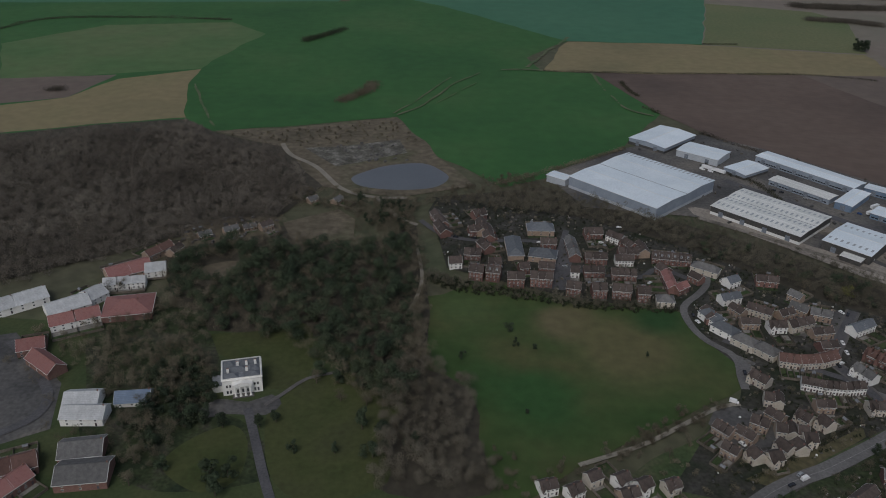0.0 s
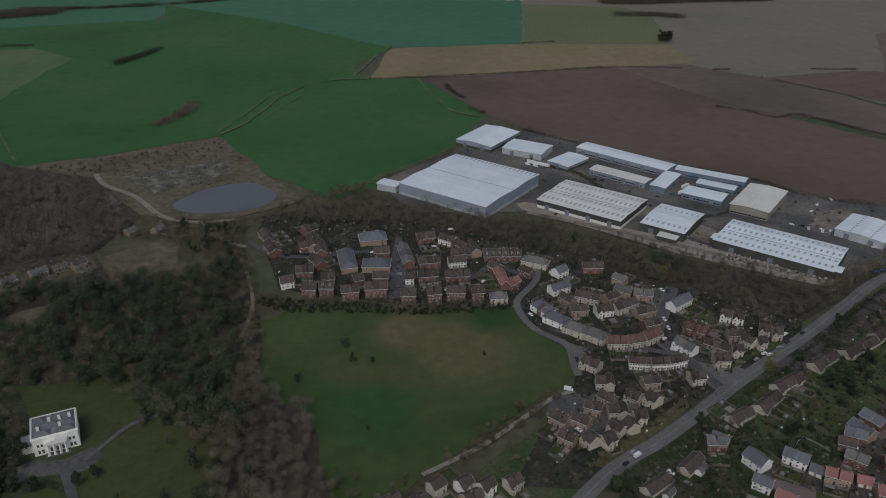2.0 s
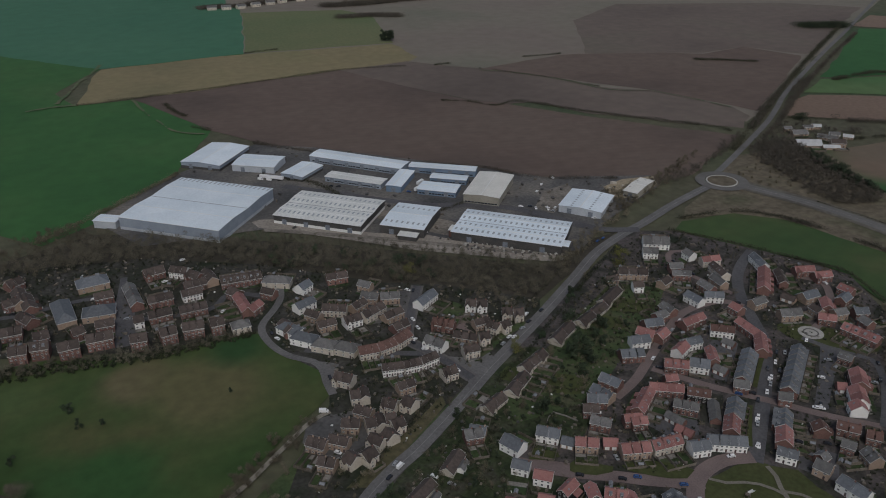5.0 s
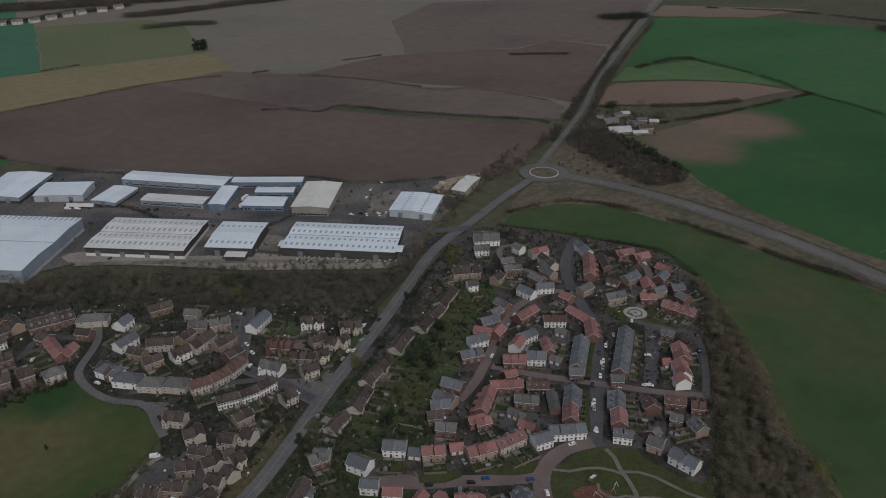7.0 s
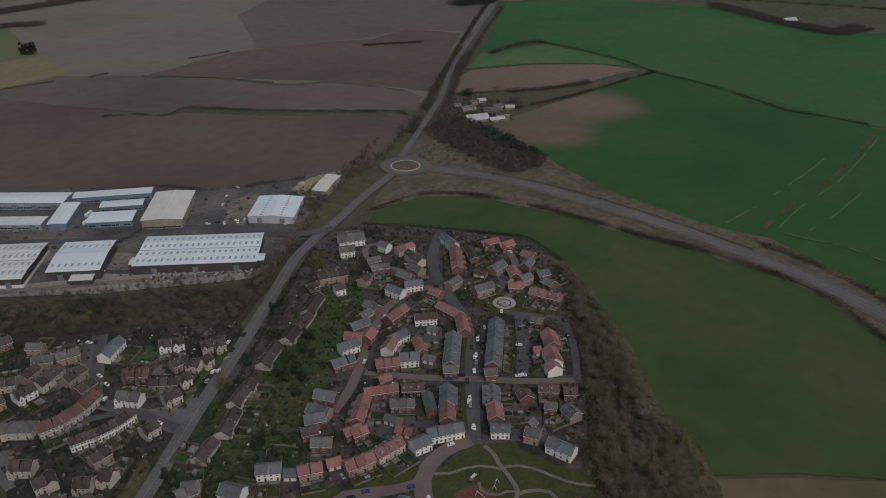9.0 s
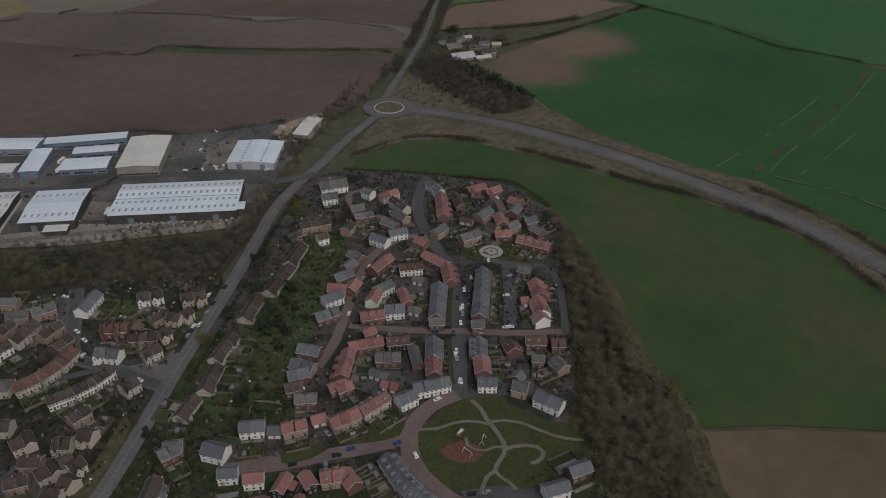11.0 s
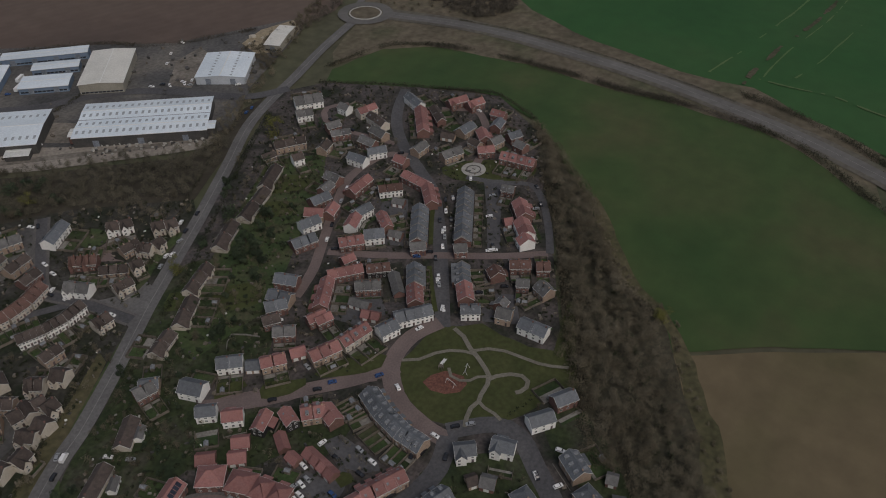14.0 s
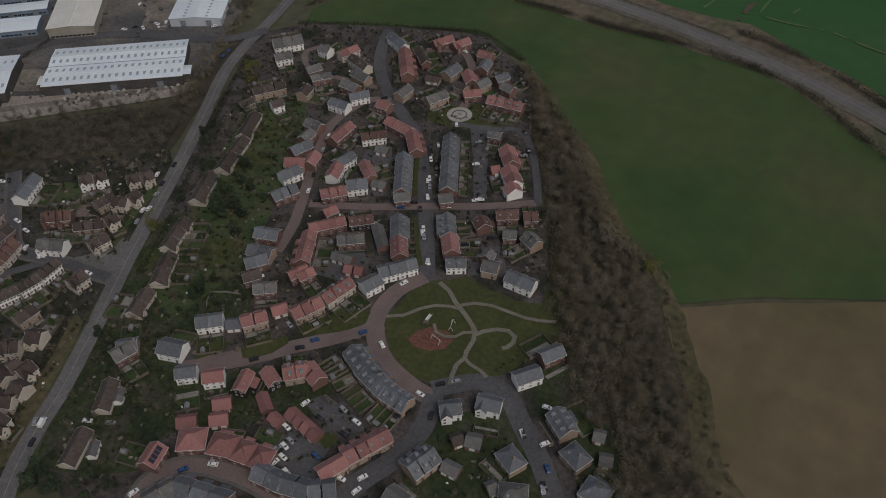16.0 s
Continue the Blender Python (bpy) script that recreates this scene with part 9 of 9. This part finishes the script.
garden(393.5, 189.8, 390.3, 181.9, 2, 4.5, 11.4, -1, 195)
garden(393.5, 189.8, 390.3, 181.9, 2, 4.5, 4.4, 1, 195, False)
garden(426.8, 374.0, 436.1, 376.3, 1, 4.0, 10.1, -1, 203)
garden(426.8, 374.0, 436.1, 376.3, 1, 4.0, 4.4, 1, 203, False)
garden(452.6, 361.0, 452.2, 348.8, 2, 4.0, 3.4, 1, 204)
garden(452.6, 361.0, 452.2, 348.8, 2, 4.0, 2.9, -1, 204, False)
garden(447.2, 327.4, 447.2, 319.0, 1, 4.0, 10.3, -1, 205)
garden(513.9, 345.2, 501.8, 329.6, 2, 3.5, 8.4, 1, 206)
garden(492.2, 299.2, 490.8, 290.9, 1, 3.5, 7.9, -1, 208)
garden(507.0, 272.4, 505.5, 264.4, 1, 4.0, 12.2, 1, 210)
garden(507.0, 272.4, 505.5, 264.4, 1, 4.0, 4.4, -1, 210, False)
garden(457.9, 253.0, 460.1, 245.7, 2, 3.5, 9.4, -1, 211)
garden(457.9, 253.0, 460.1, 245.7, 2, 3.5, 4.4, 1, 211, False)
garden(391.7, 342.1, 400.7, 342.7, 1, 4.0, 9.5, 1, 213)
garden(348.5, 288.3, 355.3, 285.8, 2, 3.5, 2.4, 1, 214)
garden(388.0, 200.5, 391.1, 194.6, 2, 3.5, 9.6, -1, 215)
garden(388.0, 200.5, 391.1, 194.6, 2, 3.5, 4.4, 1, 215, False)
garden(367.5, 198.4, 372.6, 198.8, 1, 3.5, 10.4, 1, 216)
garden(228.6, 272.0, 236.2, 265.1, 1, 5.0, 10.1, -1, 217)
garden(234.3, 260.3, 242.2, 253.9, 1, 5.0, 1.9, -1, 218)
garden(247.2, 232.6, 259.5, 237.5, 1, 4.5, 1.9, 1, 220)
garden(258.1, 234.2, 265.7, 227.2, 2, 4.5, 6.9, 1, 221)
garden(266.8, 228.3, 263.4, 218.1, 2, 4.0, 10.4, 1, 222)
garden(193.1, 248.5, 202.3, 251.4, 1, 5.0, 10.6, 1, 229)
garden(206.6, 245.1, 213.4, 237.9, 1, 5.5, 2.9, 1, 230)
garden(213.8, 232.6, 218.4, 223.9, 1, 5.5, 5.9, 1, 231)
garden(218.4, 220.7, 221.7, 210.3, 1, 5.5, 10.4, 1, 232)
garden(285.0, 217.4, 279.2, 204.5, 3, 5.0, 9.9, -1, 238)
garden(279.2, 204.5, 275.7, 191.3, 3, 5.0, 9.7, -1, 239)
garden(275.7, 191.3, 275.1, 178.8, 3, 5.0, 10.3, -1, 240)
garden(291.0, 154.1, 294.9, 144.3, 1, 6.6, 4.4, -1, 242)
garden(325.4, 144.6, 337.5, 139.1, 1, 5.0, 9.6, 1, 244)
garden(325.4, 144.6, 337.5, 139.1, 1, 5.0, 4.4, -1, 244, False)
garden(307.0, 127.5, 299.3, 114.4, 1, 5.5, 10.3, 1, 245)
garden(307.0, 127.5, 299.3, 114.4, 1, 5.5, 1.9, -1, 245, False)
garden(283.4, 100.2, 282.9, 89.9, 1, 6.0, 5.4, 1, 247)
garden(283.4, 100.2, 282.9, 89.9, 1, 6.0, 2.9, -1, 247, False)
garden(279.0, 137.3, 275.8, 126.2, 1, 5.5, 4.4, -1, 248)
garden(238.3, 161.6, 237.7, 153.1, 1, 5.0, 11.9, -1, 250)
garden(238.3, 161.6, 237.7, 153.1, 1, 5.0, 4.4, 1, 250, False)
garden(262.1, 125.9, 267.1, 116.1, 1, 5.5, 11.6, -1, 251)
garden(262.1, 125.9, 267.1, 116.1, 1, 5.5, 2.9, 1, 251, False)
garden(-242.2, 464.0, -234.9, 474.8, 1, 8.0, 10.2, 1, 260)
garden(-242.2, 464.0, -234.9, 474.8, 1, 8.0, 3.9, -1, 260, False)
garden(-239.7, 495.4, -215.0, 513.1, 2, 10.0, 9.8, 1, 261)
garden(-236.8, 483.6, -209.5, 489.1, 3, 5.0, 4.9, -1, 262)
garden(-214.6, 504.5, -201.1, 508.2, 1, 7.0, 3.4, -1, 263)
garden(-252.7, 432.5, -225.7, 446.9, 2, 7.0, 11.1, -1, 265)
garden(-260.0, 405.5, -245.1, 410.7, 1, 7.0, 9.6, 1, 266)
garden(-260.0, 405.5, -245.1, 410.7, 1, 7.0, 1.9, -1, 266, False)
garden(-221.5, 524.6, -208.8, 543.5, 2, 5.0, 12.0, 1, 268)
garden(-224.6, 298.0, -203.7, 308.1, 2, 7.0, 10.1, 1, 274)
garden(-215.3, 280.0, -204.3, 298.4, 2, 6.0, 9.4, -1, 275)
garden(-192.8, 562.0, -184.7, 568.3, 2, 4.0, 11.9, 1, 276)
garden(-192.8, 562.0, -184.7, 568.3, 2, 4.0, 4.4, -1, 276, False)
garden(-173.9, 567.6, -164.3, 574.0, 2, 4.0, 10.7, -1, 277)
garden(-173.9, 567.6, -164.3, 574.0, 2, 4.0, 4.4, 1, 277, False)
garden(-161.0, 577.9, -151.9, 582.4, 2, 3.5, 11.8, 1, 278)
garden(-161.0, 577.9, -151.9, 582.4, 2, 3.5, 4.4, -1, 278, False)
garden(-146.8, 576.6, -139.0, 583.1, 2, 4.0, 10.7, -1, 279)
garden(-146.8, 576.6, -139.0, 583.1, 2, 4.0, 4.4, 1, 279, False)
garden(-204.8, 530.1, -200.5, 541.4, 2, 4.0, 12.2, -1, 280)
garden(-117.1, 632.0, -110.7, 638.3, 1, 4.0, 12.3, 1, 281)
garden(-117.1, 632.0, -110.7, 638.3, 1, 4.0, 4.4, -1, 281, False)
garden(-94.9, 630.3, -90.1, 638.9, 1, 4.0, 12.3, -1, 282)
garden(-94.9, 630.3, -90.1, 638.9, 1, 4.0, 4.4, 1, 282, False)
garden(765.2, 529.7, 786.2, 516.1, 2, 7.0, 12.0, -1, 283)
garden(765.2, 529.7, 786.2, 516.1, 2, 7.0, 4.4, 1, 283, False)
garden(790.2, 554.4, 804.3, 547.0, 1, 5.0, 10.0, 1, 284)
garden(790.2, 554.4, 804.3, 547.0, 1, 5.0, 4.4, -1, 284, False)
garden(806.3, 534.0, 814.8, 516.3, 2, 5.0, 10.5, 1, 285)
garden(806.3, 534.0, 814.8, 516.3, 2, 5.0, 4.4, -1, 285, False)
garden(793.9, 510.0, 805.9, 501.3, 1, 5.0, 10.1, -1, 286)
garden(793.9, 510.0, 805.9, 501.3, 1, 5.0, 4.4, 1, 286, False)
tagged(part("garden_plots", all_plots, [M["plot"], M["patio"]]), "small lawns and paved strips beside the houses", "ground", kind="stuff")
PLOTS = [(-13, 618), (-6, 647), (32, 637), (118, 609), (196, 552), (261, 482), (295, 459), (345, 406), (336, 393), (261, 353), (181, 309), (149, 286), (131, 293), (171, 364), (183, 396), (168, 429), (164, 464), (94, 480), (3, 523)]
# garden shrubs, set dense so their dark leaves also stand in for shade
shrubs("garden_shrubs", [q for q in spots(PLOTS, 4.6) if not blocked(*q) and random.random() < 0.75], 2.1, "hedge", "dull green shrubs scattered through the gardens")
shrubs("bare_garden_shrubs", [q for q in spots(PLOTS, 7.0) if not blocked(*q) and random.random() < 0.5], 3.6, "twig", "leafless shrubs and small trees in the gardens", 90, 0.7, 0.08)
PLOTS = [(184, 295), (258, 336), (358, 388), (470, 449), (503, 438), (536, 375), (561, 319), (532, 270), (443, 210), (394, 176), (376, 172), (350, 211), (311, 228), (271, 216), (257, 185), (307, 115), (273, 93), (161, 248)]
shrubs("garden_shrubs", [q for q in spots(PLOTS, 4.6) if not blocked(*q) and random.random() < 0.75], 2.1, "hedge", "dull green shrubs scattered through the gardens")
shrubs("bare_garden_shrubs", [q for q in spots(PLOTS, 7.0) if not blocked(*q) and random.random() < 0.5], 3.6, "twig", "leafless shrubs and small trees in the gardens", 90, 0.7, 0.08)
PLOTS = [(-13, 618), (-6, 647), (32, 637), (118, 609), (196, 552), (261, 482), (295, 459), (345, 406), (336, 393), (261, 353), (181, 309), (149, 286), (131, 293), (171, 364), (183, 396), (168, 429), (164, 464), (94, 480), (3, 523)]
debris("garden_clutter", PLOTS, 20.0, "patio", "pale garden furniture, bins and toys in the plots", 1.1, True)
# plain white boxes added in place of cars and conservatories
debris("garden_clutter", PLOTS, 26.0, "frame", "small white garden tables and bins in the plots", 0.8, True)
debris("garden_clutter", PLOTS, 10.0, "clad_dark", "dark bins, ponds and log stores in the plots", 1.1, True)
debris("garden_clutter", PLOTS, 9.0, "timber", "timber benches, logs and beds in the plots", 1.3, True)
PLOTS = [(184, 295), (258, 336), (358, 388), (470, 449), (503, 438), (536, 375), (561, 319), (532, 270), (443, 210), (394, 176), (376, 172), (350, 211), (311, 228), (271, 216), (257, 185), (307, 115), (273, 93), (161, 248)]
debris("garden_clutter", PLOTS, 20.0, "patio", "pale garden furniture, bins and toys in the plots", 1.1, True)
debris("garden_clutter", PLOTS, 26.0, "frame", "small white garden tables and bins in the plots", 0.8, True)
debris("garden_clutter", PLOTS, 10.0, "clad_dark", "dark bins, ponds and log stores in the plots", 1.1, True)
debris("garden_clutter", PLOTS, 9.0, "timber", "timber benches, logs and beds in the plots", 1.3, True)

# ---- vehicles ----
park(433.1, 246.3, 128, "white")
park(452.0, 256.1, 129, "silver")
park(406.2, 229.1, 132, "white")
park(410.9, 229.8, 41, "dark")
park(459.4, 277.2, 34, "white")
park(405.6, 260.9, 35, "white")
park(393.9, 252.7, -139, "white")
park(368.8, 238.5, 40, "white")
park(455.3, 227.3, 125, "silver")
park(432.8, 298.4, 127, "white")
park(413.4, 268.4, 37, "dark")
park(431.9, 277.4, -142, "dark")
park(357.5, 301.8, 119, "dark")
park(378.7, 259.7, -54, "blue")
park(385.8, 256.2, 126, "dark")
park(393.1, 239.0, -56, "white")
park(361.5, 311.1, 29, "white")
park(373.7, 318.0, 29, "dark")
park(394.7, 329.0, 26, "silver")
park(407.3, 335.1, 26, "white")
park(458.1, 331.8, 126, "dark")
park(485.8, 285.1, 17, "dark")
park(534.0, 319.8, 79, "white")
park(475.4, 238.5, 53, "dark")
park(461.0, 227.3, -143, "dark")
park(465.0, 360.0, 101, "blue")
park(460.0, 366.2, 281, "silver")
park(462.0, 377.7, 98, "dark")
park(464.4, 399.4, 67, "dark")
park(334.1, 224.8, 159, "white")
park(297.2, 210.1, 59, "white")
park(284.6, 179.7, -90, "white")
park(258.1, 253.0, -37, "dark")
park(274.8, 240.2, -41, "dark")
park(298.1, 221.9, -29, "blue")
park(278.3, 169.3, 23, "dark")
park(233.2, 173.6, 348, "white")
park(220.3, 180.2, 168, "dark")
park(293.9, 175.3, 135, "dark")
park(298.9, 170.4, 135, "silver")
park(292.1, 132.9, -128, "white")
park(283.6, 116.2, 48, "blue")
park(276.1, 113.5, -132, "dark")
park(209.8, 229.1, 114, "white")
park(210.9, 195.3, -111, "blue")
park(168.4, 456.6, 87, "dark")
park(169.3, 448.5, 109, "white")
park(182.1, 392.3, -98, "dark")
park(251.2, 360.9, 282, "white")
park(247.5, 395.0, 105, "dark")
park(242.0, 400.8, 285, "dark")
park(246.2, 417.7, 240, "silver")
park(268.6, 445.6, 55, "dark")
park(273.5, 459.3, 235, "dark")
park(220.1, 403.1, 150, "white")
park(135.3, 505.9, 346, "silver")
park(90.8, 522.1, 153, "silver")
park(85.5, 534.9, 63, "white")
park(75.8, 560.6, 351, "white")
park(41.6, 566.2, -178, "white")
park(24.5, 566.9, 159, "dark")
park(10.0, 568.5, 339, "dark")
park(473.2, 480.6, 325, "dark")
park(463.9, 491.7, 145, "white")
park(442.7, 521.3, 122, "silver")
park(431.5, 539.0, 122, "dark")
park(424.5, 542.9, 302, "white")
park(409.5, 566.5, 302, "dark")
park(386.7, 593.6, 318, "blue")
park(384.1, 601.2, 138, "white")
park(355.7, 622.0, 318, "blue")
park(321.8, 653.6, 142, "silver")
park(305.2, 666.3, 142, "dark")
park(299.6, 670.6, 142, "dark")
park(253.3, 217.8, -10, "white")
park(250.8, 207.6, -96, "dark")
park(259.9, 202.2, -100, "silver")
park(258.0, 193.6, -94, "white")
park(239.7, 216.5, -99, "white")
park(232.4, 210.9, -103, "white")
park(235.7, 210.5, -98, "silver")
park(228.2, 208.0, -96, "white")
park(224.5, 209.1, -13, "white")
park(229.7, 212.9, -21, "silver")
park(223.9, 202.1, -108, "white")
park(233.9, 182.2, -84, "white")
park(239.1, 175.2, -23, "white")
park(236.2, 197.1, -95, "blue")
park(250.4, 194.0, -90, "dark")
park(201.4, 237.3, -28, "blue")
park(210.8, 229.5, -81, "silver")
park(183.4, 245.9, -10, "white")
park(282.1, 237.4, -39, "blue")
park(282.4, 253.6, -104, "silver")
park(293.0, 122.7, -31, "white")
park(274.5, 113.3, -135, "silver")
park(292.1, 132.4, -131, "dark")
park(274.7, 179.0, -2, "dark")
park(352.9, 223.9, 26, "white")
park(297.7, 287.1, -39, "white")
park(270.6, 181.7, 9, "dark")
park(262.8, 154.1, -105, "dark")
park(309.2, 130.6, -77, "white")
park(249.6, 176.9, -19, "dark")
park(407.8, 261.2, -144, "white")
park(401.8, 256.9, -145, "silver")
park(371.6, 239.7, -141, "white")
park(366.6, 235.8, -141, "silver")
park(352.6, 223.2, -134, "white")
park(435.9, 274.6, -138, "silver")
park(422.5, 270.5, -141, "white")
park(417.4, 263.2, -141, "dark")
park(383.5, 250.1, -141, "dark")
park(194.7, 288.6, -60, "white")
park(199.5, 279.6, -58, "silver")
park(298.9, 375.5, 19, "white")
park(312.1, 379.7, 6, "silver")
park(336.0, 391.9, 24, "dark")
park(320.3, 384.3, 23, "dark")
park(244.9, 403.2, 28, "white")
park(324.4, 393.0, 29, "white")
park(354.9, 283.1, -54, "white")
park(360.0, 264.1, -55, "white")
park(408.1, 227.2, -54, "white")
park(433.5, 533.1, -116, "white")
park(441.4, 526.0, -118, "white")
park(445.0, 457.4, 29, "blue")
park(437.9, 455.6, 25, "blue")
park(408.4, 404.6, 22, "dark")
park(390.4, 398.3, 24, "dark")
park(385.4, 206.2, -53, "dark")
park(373.6, 214.7, -53, "dark")
park(166.8, 364.4, -29, "white", van=True)
park(183.4, 303.8, 28, "white", van=True)
park(175.0, 299.2, 28, "dark")
park(182.0, 306.7, 40, "silver")
park(183.6, 435.6, -77, "dark")
park(184.8, 427.9, -77, "silver")
park(181.1, 445.6, -89, "dark")
park(255.2, 425.3, -89, "white")
park(245.6, 391.2, 4, "white")
park(253.1, 414.6, -88, "white")
park(156.6, 342.1, -42, "white")
park(160.1, 329.0, -58, "white")
park(301.6, 373.7, 20, "white")
park(290.9, 370.9, 29, "silver")
park(270.6, 462.1, -64, "white")
park(489.1, 583.5, -97, "white")
park(443.2, 529.2, -74, "white")
park(449.0, 525.7, 35, "white")
park(456.8, 563.7, 31, "white")
park(470.4, 575.4, 37, "white")
park(248.8, 720.6, -48, "white", z=0.62, van=True)
park(255.2, 714.8, -50, "white", z=0.62, van=True)
park(345.0, 650.8, 30, "white", z=0.62, van=True)
park(357.8, 652.8, 34, "white", z=0.62, van=True)
park(326.4, 537.5, 27, "white", van=True)
park(84.8, 582.6, -35, "white")
park(96.4, 566.0, -76, "silver")
park(143.8, 589.8, 10, "white")
park(124.3, 561.6, 9, "white")
park(22.2, 572.5, 4, "white")
park(149.1, 499.4, 47, "white")
